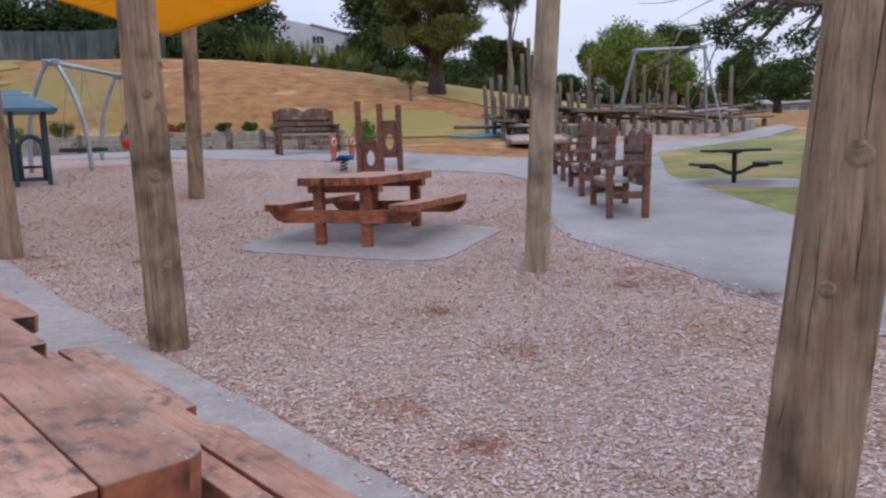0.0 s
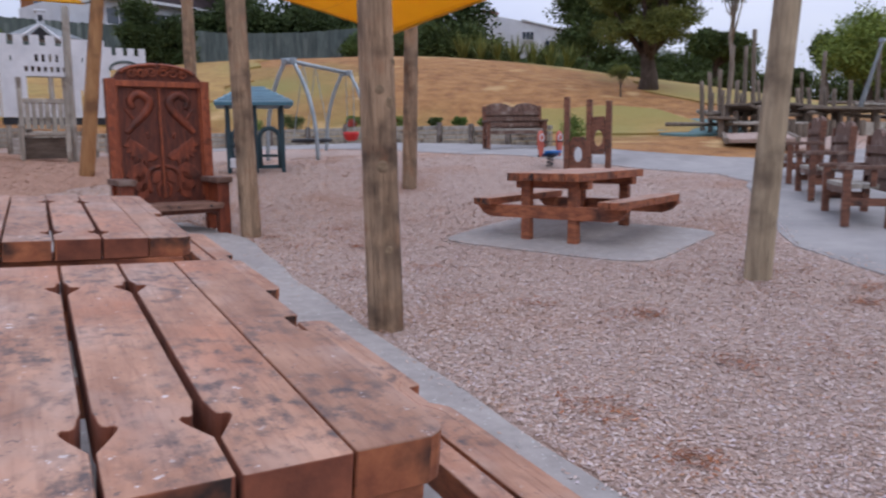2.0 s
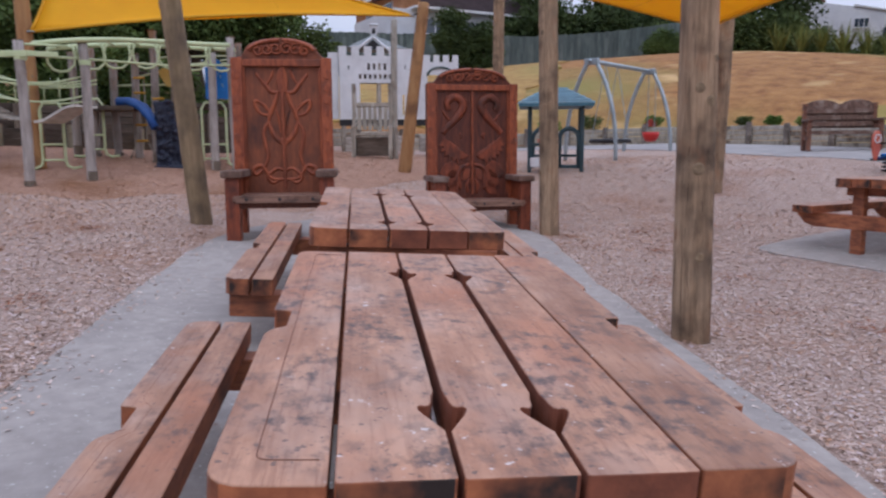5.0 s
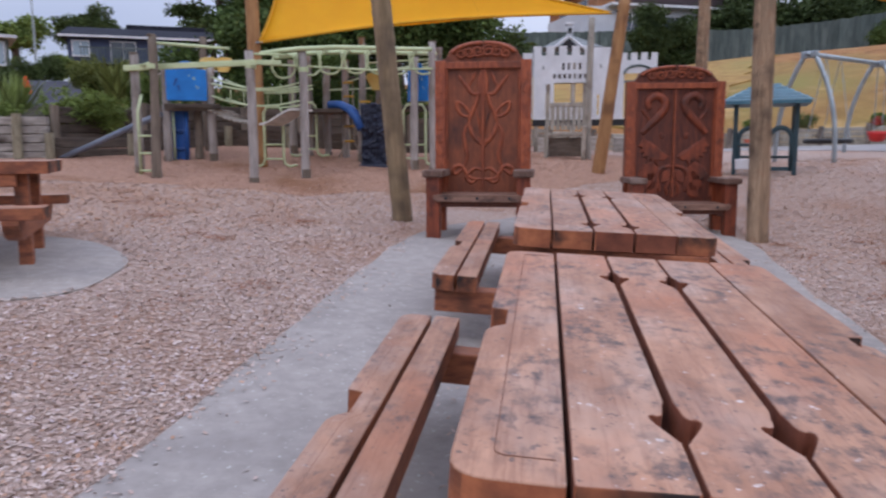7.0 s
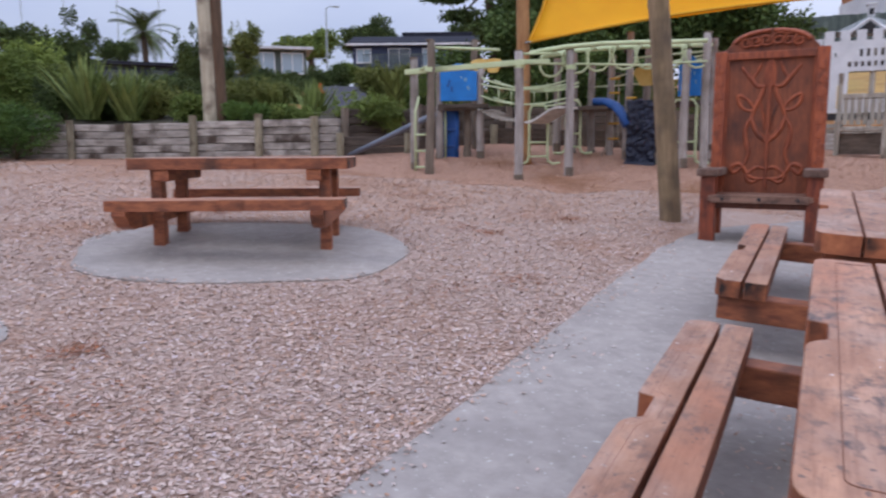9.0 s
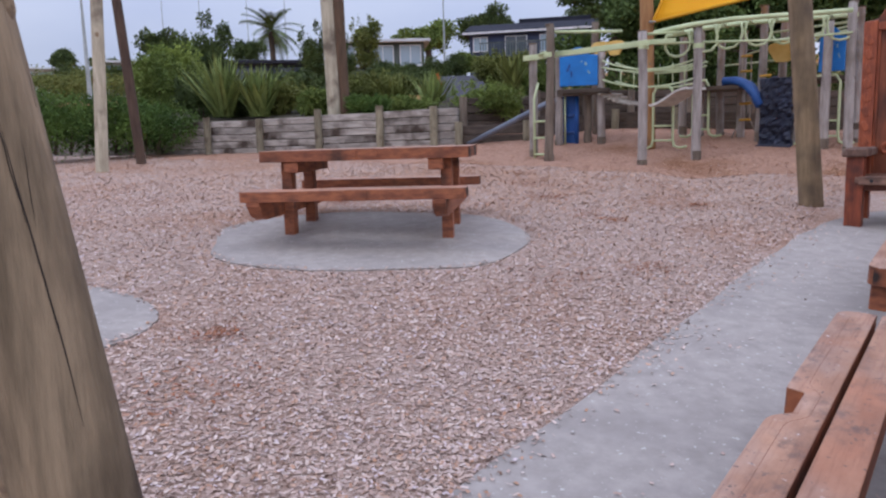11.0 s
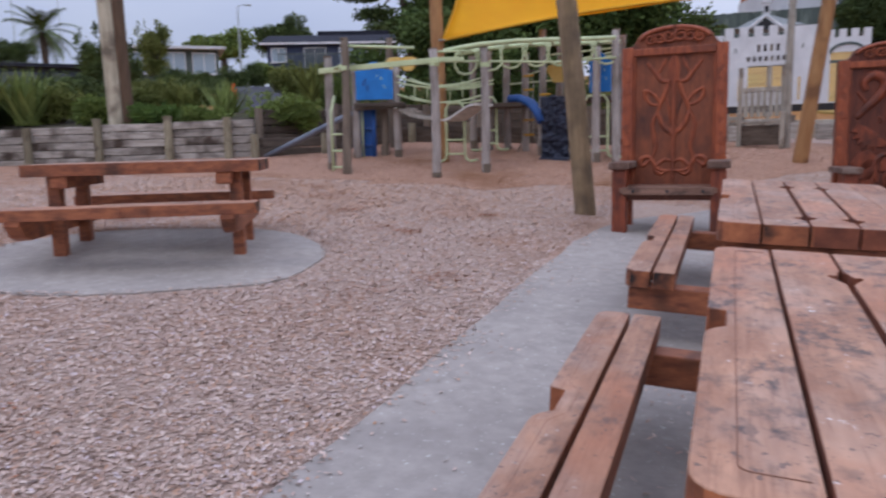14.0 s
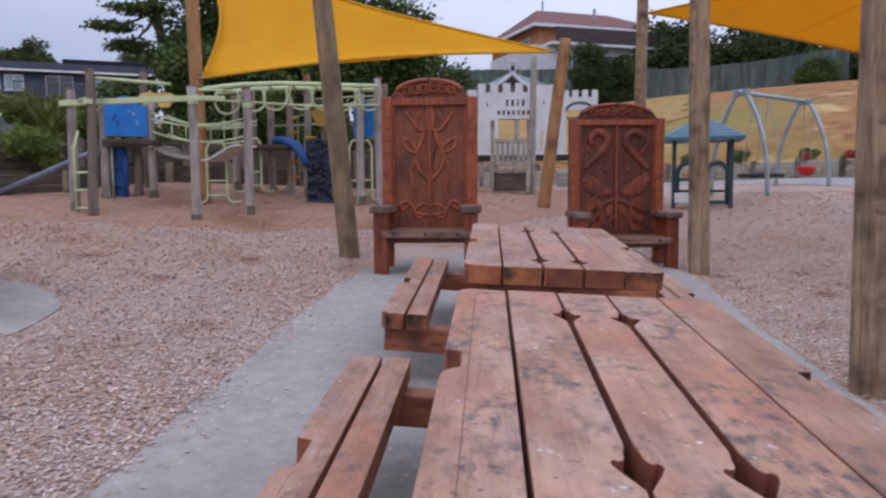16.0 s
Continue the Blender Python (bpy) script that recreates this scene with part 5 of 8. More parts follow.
def playhouse(m):
    """A small teal hut with a shingled hip roof."""
    t = thing("playhouse", "small dark teal playhouse with a blue-green shingled roof", "playhouse", m)
    for x in (-0.55, 0.0, 0.55):
        for y in (-0.42, 0.42):
            if x == 0 and y > 0:
                continue
            part("post", box(x, y, 0.63, 0.085, 0.085, 1.32, 0.01), M["teal"], t)
    corners, top = [(-0.78, -0.68), (0.78, -0.68), (0.78, 0.68), (-0.78, 0.68)], [(-0.18, 0, 1.60), (0.18, 0, 1.60)]
    own = bmesh.new()
    lo = [own.verts.new((x, y, 1.28)) for x, y in corners]
    lb = [own.verts.new((x, y, 1.23)) for x, y in corners]
    a, b = (own.verts.new(p) for p in top)
    for f in ((lo[0], lo[1], b, a), (lo[1], lo[2], b), (lo[2], lo[3], a, b), (lo[3], lo[0], a), lb[::-1]):
        own.faces.new(f)
    for k in range(4):
        own.faces.new((lb[k], lb[(k + 1) % 4], lo[(k + 1) % 4], lo[k]))
    roof = part("roof", own, M["roof_teal"], t)
    for k in range(5):
        u = 0.12 + 0.19 * k
        z = 1.28 + 0.32 * u
        for sy in (-1, 1):
            y = sy * 0.68 * (1 - u)
            hx = 0.78 - 0.60 * u
            part("shingle_course", box(0, y, z + 0.012, 2 * hx, 0.16, 0.02, 0.004, turn=(sy * -25.2, 0, 0)), M["roof_teal"], roof)
            part("course_edge", box(0, y + sy * 0.07, z - 0.022, 2 * hx + 0.06, 0.02, 0.022, 0.004), M["roof_light"], roof)
    for k in range(4):
        part("rib", tube([(corners[k][0], corners[k][1], 1.29), (top[0] if k in (0, 3) else top[1])], 0.02, 6), M["roof_light"], roof)
    for x in (-0.28, 0.28):
        ring = [(x - 0.2, -0.42, 0.08)] + [(x + 0.2 * math.cos(q), -0.42, 0.62 + 0.2 * math.sin(q)) for q in np.linspace(math.pi, 0, 10)] + [(x + 0.2, -0.42, 0.08)]
        part("arch", tube(ring, 0.045, 8), M["teal"], t, smooth=True)
    part("sill", box(0.28, -0.42, 0.10, 0.5, 0.06, 0.07, 0.01), M["teal"], t)
    part("counter", box(-0.28, -0.42, 0.52, 0.5, 0.16, 0.05, 0.01), M["teal"], t)
    part("step", box(-0.30, -0.54, 0.18, 0.46, 0.24, 0.18, 0.02), M["white_paint"], t, "pale step block")
    part("bench", box(0, 0.3, 0.3, 1.0, 0.22, 0.05, 0.01), M["teal"], t)
    part("shelf_bowl", tube([(-0.3, -0.36, 0.56), (-0.3, -0.36, 0.62)], 0.09, 10), M["coral"], t)
    return t


playhouse(pose(3.68, 14.25, lawn(3.68, 14.2), 0, 0, -14) @ Matrix.Diagonal((0.9, 0.9, 1, 1)))


def castle():
    t = thing("castle_wall", "white painted castle-front play panel with battlements", "play panel", pose(0.88, 18.5, 1.42))

    def panel(x0, x1, top, teeth, rise, holes):
        """Boards from x0 to x1 with merlons; holes of (x, z, w, h) are left open by building in strips."""
        xs = sorted({x0, x1, *[h[0] for h in holes], *[h[0] + h[2] for h in holes]})
        own = bmesh.new()
        for a, b in zip(xs, xs[1:]):
            here = sorted((h[1], h[1] + h[3]) for h in holes if h[0] <= a + 1e-6 and h[0] + h[2] >= b - 1e-6)
            z = 0.74
            for lo, hi in here:
                if lo > z + 1e-6:
                    box((a + b) / 2, 0, (z + lo) / 2, b - a, 0.05, lo - z, 0, own)
                z = hi
            box((a + b) / 2, 0, (z + top) / 2, b - a, 0.05, top - z, 0, own)
        if teeth:
            w = (x1 - x0) / (teeth + 0.62 * (teeth - 1))
            for k in range(teeth):
                box(x0 + w * (1.62 * k + 0.5), 0, top + rise / 2, w, 0.05, rise, 0, own)
        return part("wall_panel", own, M["white_paint"], t)

    small = [(-0.98 + 0.122 * k, 1.72, 0.062, 0.11) for k in range(7)] + [(-0.77 + 0.132 * k, 1.93, 0.058, 0.16) for k in range(4)]
    slots = [(-1.16, 0.84, 0.05, 0.50)]
    left = panel(-1.46, -0.05, 2.27, 5, 0.22, small + [(-1.24, 1.93, 0.03, 0.11), (-0.96, 1.10, 0.81, 0.52)] + slots)
    panel(-0.05, 0.62, 2.44, 0, 0, [(0.08, 0.84, 0.05, 0.50), (0.14, 1.95, 0.03, 0.11)])
    panel(0.62, 1.47, 2.13, 4, 0.17, [(0.70, 0.76, 0.66, 1.06)])
    part("side_panel", box(-1.60, 0.10, 1.55, 0.24, 0.05, 1.6, 0.004), M["white_paint"], t, "weathered grey-white side panel")
    for k in range(9):
        a0, a1 = math.pi * k / 9, math.pi * (k + 1) / 9
        p, q = (1.03 + 0.33 * math.cos(a0), 1.80 + 0.20 * math.sin(a0)), (1.03 + 0.33 * math.cos(a1), 1.80 + 0.20 * math.sin(a1))
        part("arch_stone", box((p[0] + q[0]) / 2, -0.03, (p[1] + q[1]) / 2, math.dist(p, q) + 0.01, 0.04, 0.05, 0.004, turn=(0, -math.degrees(math.atan2(q[1] - p[1], q[0] - p[0])), 0)), M["fence"], t)
    part("door_rail", box(1.03, 0.0, 1.62, 0.66, 0.04, 0.06, 0.004), M["fence"], t)
    # added dark board gives the small windows their inner shade
    part("window_backing", box(-0.62, 0.45, 1.90, 1.0, 0.03, 0.52, 0.004), M["wall_wood_dark"], left, "dark board standing in for the unlit inside behind the small windows")
    # the hut behind the wall: low grey roof, white barge boards, small lantern
    own = bmesh.new()
    eave = [own.verts.new(p) for p in ((-1.25, 0.10, 2.49), (0.21, 0.10, 2.47), (0.21, 1.1, 2.47), (-1.25, 1.1, 2.49))]
    ridge = [own.verts.new((-0.62, 0.35, 2.82)), own.verts.new((-0.62, 0.85, 2.82))]
    for f in (eave[::-1], (eave[0], eave[1], ridge[0]), (eave[1], eave[2], ridge[1], ridge[0]), (eave[2], eave[3], ridge[1]), (eave[3], eave[0], ridge[0], ridge[1])):
        own.faces.new(f)
    roof = part("hut_roof", own, M["hut_roof"], t, "low grey hut roof")
    for end in ((-1.02, 2.43), (-0.22, 2.41)):
        part("barge_board", tube([(-0.62, 0.04, 2.72), (end[0], 0.04, end[1])], 0.032, 6), M["white_paint"], roof)
    # solid black triangle in place of the shade under the gable
    own = bmesh.new()
    own.faces.new([own.verts.new(p) for p in ((-0.90, 0.07, 2.42), (-0.34, 0.07, 2.42), (-0.62, 0.07, 2.68))])
    gable = part("gable", own, M["black"], roof, "black sheet painted as the shade in the gable opening")
    gable.modifiers.new("thick", "SOLIDIFY").thickness = 0.02
    lantern = part("lantern", box(-0.59, 0.5, 2.93, 0.15, 0.15, 0.26, 0.01), M["white_paint"], roof)
    part("lantern_window", box(-0.59, 0.415, 2.92, 0.09, 0.03, 0.13, 0.004), M["black"], lantern)
    part("lantern_cap", box(-0.59, 0.5, 3.08, 0.22, 0.22, 0.05, 0.01), M["white_paint"], lantern)
    part("dark_base", box(0, 0.02, 0.66, 2.95, 0.06, 0.15, 0.005), M["black"], t)
    for x in (-1.38, -0.5, 0.3, 1.4):
        part("post", tube([(x, 0.06, -0.3), (x, 0.06, 2.2)], 0.055, 8), M["post_grey"], t)
    for k, (x, w) in enumerate(((-1.1, 0.5), (-0.1, 0.6), (0.75, 0.5), (1.15, 0.3))):
        part("base_block", box(x, 0.12, 0.12 + 0.03 * (k % 2), w, 0.16, 0.36, 0.02), M["bay_board"], t)
    return t


M["hut_roof"] = surface("grey_corrugated_roof", "6d7274", "8f9596", 3, (6, 1, 1), 0.6)
M["bay_board"] = surface("pale_grey_weathered_boards", "7b746d", "b5aea6", 3, (1, 1, 6), 0.9, fine=30, spots="40352d", spot_scale=1.6, spot_low=0.50, spot_high=0.66, vary=0.22, bump=0.6)
castle()


def grey_throne(m):
    t = thing("slatted_chair", "silvered timber high-backed chair with slatted back", "chair", m)
    for sx in (-1, 1):
        part("post", box(sx * 0.40, 0.25, 0.80, 0.09, 0.09, 1.66, 0.01), M["post_grey"], t)
        part("front_leg", box(sx * 0.40, -0.2, 0.32, 0.09, 0.09, 0.70, 0.01), M["post_grey"], t)
        part("arm", box(sx * 0.40, 0.02, 0.68, 0.1, 0.55, 0.05, 0.01), M["post_grey"], t)
    for k in range(6):
        part("slat", box(-0.29 + 0.116 * k, 0.26, 0.90, 0.09, 0.03, 0.55, 0.005), M["post_grey"], t)
    part("head_rail", box(0, 0.25, 1.18, 0.82, 0.05, 0.09, 0.01), M["post_grey"], t)
    part("seat", box(0, 0.02, 0.52, 0.80, 0.50, 0.06, 0.01), M["post_grey"], t)
    part("kick_board", box(0, -0.15, 0.25, 0.72, 0.04, 0.40, 0.01), M["wall_wood_dark"], t)
    return t


grey_throne(pose(0.16, 16.5, lawn(0.16, 16.5), 0, 0, -3))
tall = thing("thin_pole", "thin silvered timber pole", "pole", pose(0.66, 16.75, lawn(0.66, 16.7)))
part("pole", pole((0, 0, -0.2), (0.03, 0, 3.05), 0.075, 0.07, 31, 14, 16), M["post_grey"], tall, smooth=True)


def climbing_frame():
    """Posts, decks, rope bridge, arched ladder and panels, all one structure."""
    t = thing("climbing_frame", "timber climbing frame with mint steel bars, rope bridge and blue panels", "climbing frame")
    posts = [(-6.44, 10.66, 1.78), (-5.99, 10.36, 2.06), (-6.50, 11.65, 1.54), (-5.82, 11.92, 1.54), (-4.56, 10.55, 1.90), (-3.95, 11.13, 1.90), (-2.12, 12.25, 2.10), (-3.44, 12.68, 2.10), (-2.90, 12.62, 1.75), (-2.45, 12.34, 1.84),
             (-4.49, 13.0, 1.80), (-4.80, 13.05, 1.65), (-4.20, 13.2, 1.56), (-6.11, 11.98, 0.92), (-3.83, 13.05, 1.70), (-3.30, 13.5, 1.90), (-2.12, 13.0, 2.0), (-6.30, 12.75, 1.98)]
    for k, (x, y, h) in enumerate(posts):
        z = lawn(x, y)
        post = part("post", pole((x, y, z - 0.1), (x + 0.02 * math.sin(k), y, z + h), 0.068, 0.061, 40 + k, 12, 12), M["timber_dark"] if k in (1, 13, 17) else M["post_frame"], t, smooth=True)
        part("cap", tube([(x + 0.02 * math.sin(k), y, z + h - 0.01), (x + 0.02 * math.sin(k), y, z + h + 0.02)], 0.066, 10), M["timber_dark"], post)
        part("foot_band", tube([(x, y, z - 0.05), (x, y, z + 0.10 + 0.05 * math.sin(3 * k))], 0.0715, 12), M["timber_dark"], post, "dark band round the foot of the post")
    def bar(points, r=0.020, mat="mint", label=""):
        return part("bar", tube(points, r, 7), M[mat], t, label, True)
    def clamp(x, y, z):
        part("clamp", tube([(x, y, z - 0.035), (x, y, z + 0.035)], 0.078, 12), M["mint"], t)
    # the long flat beam over the near posts
    part("beam", box(-5.50, 10.53, 2.665, 2.10, 0.05, 0.085, 0.01, turn=(0, -1, -2)), M["mint"], t)
    part("beam", box(-4.36, 10.66, 2.70, 0.46, 0.05, 0.07, 0.01, turn=(0, -2, 40)), M["mint"], t)
    bar([(-6.44, 10.66, 2.66), (-5.99, 10.36, 2.70)])
    bar([(-5.99, 10.36, 2.98), (-5.05, 10.95, 2.95)], 0.024)
    for k in (0, 1, 4, 5):
        clamp(posts[k][0], posts[k][1], 2.64)
    # ladder at the near corner
    for x in (-6.33, -6.10):
        bar([(x, 10.5, 1.06), (x, 10.5, 2.0), (x - 0.02, 10.66, 2.25)], 0.02)
    for z in (1.12, 1.38, 1.64):
        bar([(-6.35, 10.5, z), (-6.07, 10.5, z)], 0.018)
    # first tower: deck, arched blue panel, chute, cut-out shapes
    part("deck", box(-6.15, 12.05, 2.15, 0.80, 0.75, 0.07, 0.01, turn=(0, 0, 22)), M["wall_wood_dark"], t)
    part("deck_edge", box(-6.14, 11.72, 2.13, 0.76, 0.05, 0.12, 0.01, turn=(0, 0, 22)), M["wall_wood_dark"], t)
    o = [(-0.32, 0), (0.32, 0), (0.32, 0.50), (0.17, 0.51)] + [(0.16 * math.cos(a), 0.52 + 0.12 * math.sin(a)) for a in np.linspace(0.2, math.pi - 0.2, 9)] + [(-0.17, 0.51), (-0.32, 0.50)]
    for m, squeeze in ((pose(-6.15, 11.72, 2.24, 90, 0, 22), 1.0), (pose(-2.42, 12.55, 2.24, 90, 0, 0), 0.55)):
        bm = prism(o, -0.02, 0.02, 0.006)
        bm.transform(m @ Matrix.Diagonal((squeeze, 1, 1, 1)))
        panel = part("blue_panel", bm, M["blue"], t, "bright blue arched panel")
        for x, z, w, h, tilt in ((-0.17, 0.30, 0.035, 0.13, -24), (-0.12, 0.20, 0.03, 0.09, 0), (0.12, 0.36, 0.04, 0.05, 10), (0.17, 0.22, 0.03, 0.07, 30), (0.05, 0.40, 0.03, 0.03, 0)):
            bm = box(x, z, 0.022, w, h, 0.012, 0.004, turn=(0, 0, tilt))
            bm.transform(m @ Matrix.Diagonal((squeeze, 1, 1, 1)))
            part("panel_slot", bm, M["chute_blue"] if x < 0 else M["roof_light"], panel)
    part("chute", box(-6.40, 11.85, 1.70, 0.30, 0.10, 0.92, 0.03, turn=(0, 0, 10)), M["chute_blue"], t, "upright deep blue crawl panel")
    for k in (-1, 1):
        part("chute_rim", tube([(-6.40 + 0.16 * k, 11.80 + 0.03 * k, 1.24), (-6.40 + 0.16 * k, 11.80 + 0.03 * k, 2.12)], 0.038, 8), M["chute_blue"], t, "", True)
    for z in (1.45, 1.75):
        part("chute_step", box(-6.40, 11.78, z, 0.26, 0.05, 0.05, 0.015, turn=(0, 0, 10)), M["navy"], t)
    bar([(-6.40, 11.70, 1.22), (-6.40, 11.70, 2.2)], 0.018)
    for sx, y, z, w in ((-5.92, 12.1, 2.86, 0.15), (-5.62, 12.0, 2.84, 0.15), (-3.18, 12.9, 2.62, 0.2)):
        blob = [(sx + w * math.cos(a) * (1 + 0.25 * math.sin(3 * a)), z + w * math.sin(a) * (1 + 0.2 * math.cos(2 * a))) for a in np.linspace(0, 2 * math.pi, 18, endpoint=False)]
        bm = prism(blob, -0.02, 0.02, 0.004)
        bm.transform(pose(0, y, 0, 90, 0, 0))
        part("yellow_panel", bm, M["yellow"], t, "cut-out yellow play panel")
    bar([(-8.6, 11.55, 1.20), (-7.6, 11.5, 1.58), (-6.9, 11.5, 1.86), (-6.5, 11.5, 2.02)], 0.05, "slide_grey", "long grey-blue slide pole")
    # hanging bridge: two pairs of slack rails with droppers, a slatted run and a ribbed ramp
    for dy in (0.0, 0.55):
        for z0, z1, z2 in ((2.63, 2.40, 2.46), (2.52, 2.37, 2.40), (2.32, 2.13, 2.19)):
            q = 2 * z1 - 0.5 * (z0 + z2)
            bar([(-5.76 + 1.76 * u, 11.82 + dy - 0.66 * u, (1 - u) ** 2 * z0 + 2 * u * (1 - u) * q + u * u * z2) for u in np.linspace(0, 1, 12)], 0.014)
        for u in (0.22, 0.5, 0.78):
            bar([(-5.76 + 1.76 * u, 11.82 + dy - 0.66 * u, 2.45 - 0.10 * math.sin(math.pi * u) + 0.06), (-5.76 + 1.76 * u, 11.82 + dy - 0.66 * u, 2.16)], 0.011)
    for k in range(9):
        u = k / 8
        part("bridge_slat", box(-5.70 + 0.80 * u, 12.02 - 0.30 * u, 2.08 - 0.22 * u - 0.05 * math.sin(math.pi * u), 0.055, 0.55, 0.025, 0.004, turn=(0, 16, -20)), M["post_grey"], t)
    for k in range(12):
        u = k / 11
        z = 1.83 + 0.21 * smooth01(u)
        part("ramp_board", box(-4.62 + 0.60 * u, 11.42 - 0.22 * u, z, 0.06, 0.46, 0.035, 0.004, turn=(0, -20 * math.sin(math.pi * u), -20)), M["ramp_pale"], t)
    # arched overhead ladder with hanging loops
    for dy in (0.0, 0.52):
        arch = [(-4.48, 10.75 + dy, 2.84), (-4.25, 10.88 + dy, 2.89), (-4.0, 11.02 + dy, 2.935), (-3.5, 11.30 + dy, 2.985), (-3.0, 11.56 + dy, 3.0), (-2.5, 11.84 + dy, 3.01), (-2.12, 12.08 + dy, 3.03)]
        bar(arch, 0.036)
    for k in range(7):
        x = -4.36 + 0.325 * k
        y, top = 10.78 + (x + 4.48) * 0.565, float(np.interp(x, [-4.48, -4.0, -3.5, -2.1], [2.86, 2.935, 2.985, 3.02]))
        lean = 0.03 * math.sin(k * 2.3)
        bar([(x, y + 0.02, top), (x, y + 0.54, top)], 0.016)
        loop = [(0.0, 0.0), (-0.035, -0.14), (-0.03, -0.25), (0.02, -0.34), (0.10, -0.37), (0.20, -0.35), (0.27, -0.27), (0.285, -0.16), (0.26, 0.0)]
        bar([(x + u + lean * -w * 3, y + 0.15 + 0.5 * u, top + w) for u, w in loop], 0.018)
    bar([(-4.5, 10.85, 2.70), (-3.95, 11.2, 2.70), (-3.0, 11.75, 2.68), (-2.12, 12.2, 2.74)], 0.018)
    bar([(-4.56, 10.6, 2.82), (-4.1, 10.95, 2.84)], 0.018)
    for z in (2.78, 2.90):
        bar([(-3.44, 12.68, z), (-2.12, 12.6, z + 0.04)], 0.018)
    bar([(-3.83, 13.05, 2.62), (-3.0, 12.9, 2.80), (-2.12, 13.0, 2.95)], 0.016)
    # low climbing hoops
    for x0, y0, top, w in ((-4.80, 11.62, 2.12, 0.32), (-4.52, 12.7, 2.25, 0.26), (-2.66, 12.45, 2.18, 0.38)):
        g = lawn(x0, y0)
        bar([(x0 - 0.22, y0, g + 0.05), (x0 - 0.10, y0, g + 0.03), (x0 - 0.02, y0, g + 0.07), (x0, y0, g + 0.16), (x0, y0, top - 0.1), (x0 + 0.06, y0, top), (x0 + w - 0.06, y0, top), (x0 + w, y0, top - 0.1), (x0 + w, y0, g + 0.16), (x0 + w + 0.02, y0, g + 0.07), (x0 + w + 0.10, y0, g + 0.03), (x0 + w + 0.22, y0, g + 0.05)], 0.021)
        for z in (g + 0.15, g + 0.38):
            bar([(x0, y0, z), (x0 + w, y0, z)], 0.017)
    # second tower: decks, slide, rock wall, rope ladder
    part("deck", box(-4.15, 12.85, 2.10, 0.85, 0.7, 0.07, 0.01), M["wall_wood_dark"], t)
    part("deck", box(-2.6, 12.95, 2.14, 0.9, 0.8, 0.07, 0.01), M["wall_wood_dark"], t)
    for k in (-1, 0, 1):
        part("slide", tube([(-4.0, 12.72 + 0.12 * k, 2.20), (-3.80, 12.68 + 0.12 * k, 2.20), (-3.62, 12.62 + 0.12 * k, 2.12), (-3.48, 12.56 + 0.12 * k, 1.97), (-3.38, 12.5 + 0.12 * k, 1.78)], 0.07, 8), M["chute_blue"], t, "bright blue slide", True)
    own = bmesh.new()
    nx, nz = 16, 34
    vs = [[own.verts.new((-3.38 + 0.46 * i / nx, 12.40 - 0.10 * (0.6 - noise.voronoi(Vector((i * 0.36, j * 0.40, 7)))[0][0]) - 0.02 * noise.noise(Vector((i * 0.9, j * 0.9, 7))), 1.12 + 1.07 * j / nz)) for j in range(nz + 1)] for i in range(nx + 1)]
    for i in range(nx):
        for j in range(nz):
            own.faces.new((vs[i][j], vs[i + 1][j], vs[i + 1][j + 1], vs[i][j + 1]))
    rock = part("rock_wall", own, M["navy_rock"], t, "dark blue moulded rock climbing panel")
    rock.modifiers.new("thick", "SOLIDIFY").thickness = 0.06
    part("rock_base", box(-3.15, 12.34, 1.13, 0.52, 0.12, 0.10, 0.03), M["navy_rock"], t)
    for sx in (-1, 1):
        bar([(-3.72 + 0.07 * sx, 12.9, 2.62), (-3.72 + 0.07 * sx, 12.9, 1.60), (-3.72 + 0.22 * sx, 12.88, 1.25)], 0.011, "post_grey")
    for z in (1.58, 1.84, 2.10, 2.36, 2.60):
        bar([(-3.81, 12.88, z), (-3.63, 12.88, z)], 0.019, "yellow_rope")
    bar([(-3.42, 12.5, 2.24), (-3.25, 12.5, 2.24)], 0.02, "yellow_rope")
    bar([(-4.2, 13.2, 2.5), (-3.3, 13.5, 2.55)], 0.018)
    part("low_rail", box(-2.35, 12.75, 1.42, 0.7, 0.05, 0.10, 0.01), M["wall_wood_dark"], t)
    return t


M["post_frame"] = surface("lilac_grey_silvered_post", "827a75", "b4aca6", 3.5, (5, 5, 0.7), 0.85, fine=30, spots="635548", spot_scale=2.2, spot_low=0.5, spot_high=0.8, vary=0.10, bump=0.4)
M["ramp_pale"] = surface("pale_ramp_board", "b0ada7", "d6d3cc", 4, vary=0.08)
M["chute_blue"] = surface("deep_blue_plastic", "16407c", "1f559c", 3, (1, 1, 1), 0.5, bump=0.08)
M["slide_grey"] = surface("grey_blue_plastic", "575f6e", "6f7785", 3, (1, 1, 1), 0.5, bump=0.08)
M["navy_rock"] = surface("navy_moulded_rock", "171c2c", "2a3146", 5, (1, 1, 1), 0.6)
M["yellow_rope"] = surface("orange_yellow_rope", "b88a2c", "d0a040", 8, (1, 1, 1), 0.8)
climbing_frame()


# ---- retaining walls, timber play area, houses ----
def polar(az, r):
    return r * math.sin(radians(az)), r * math.cos(radians(az))


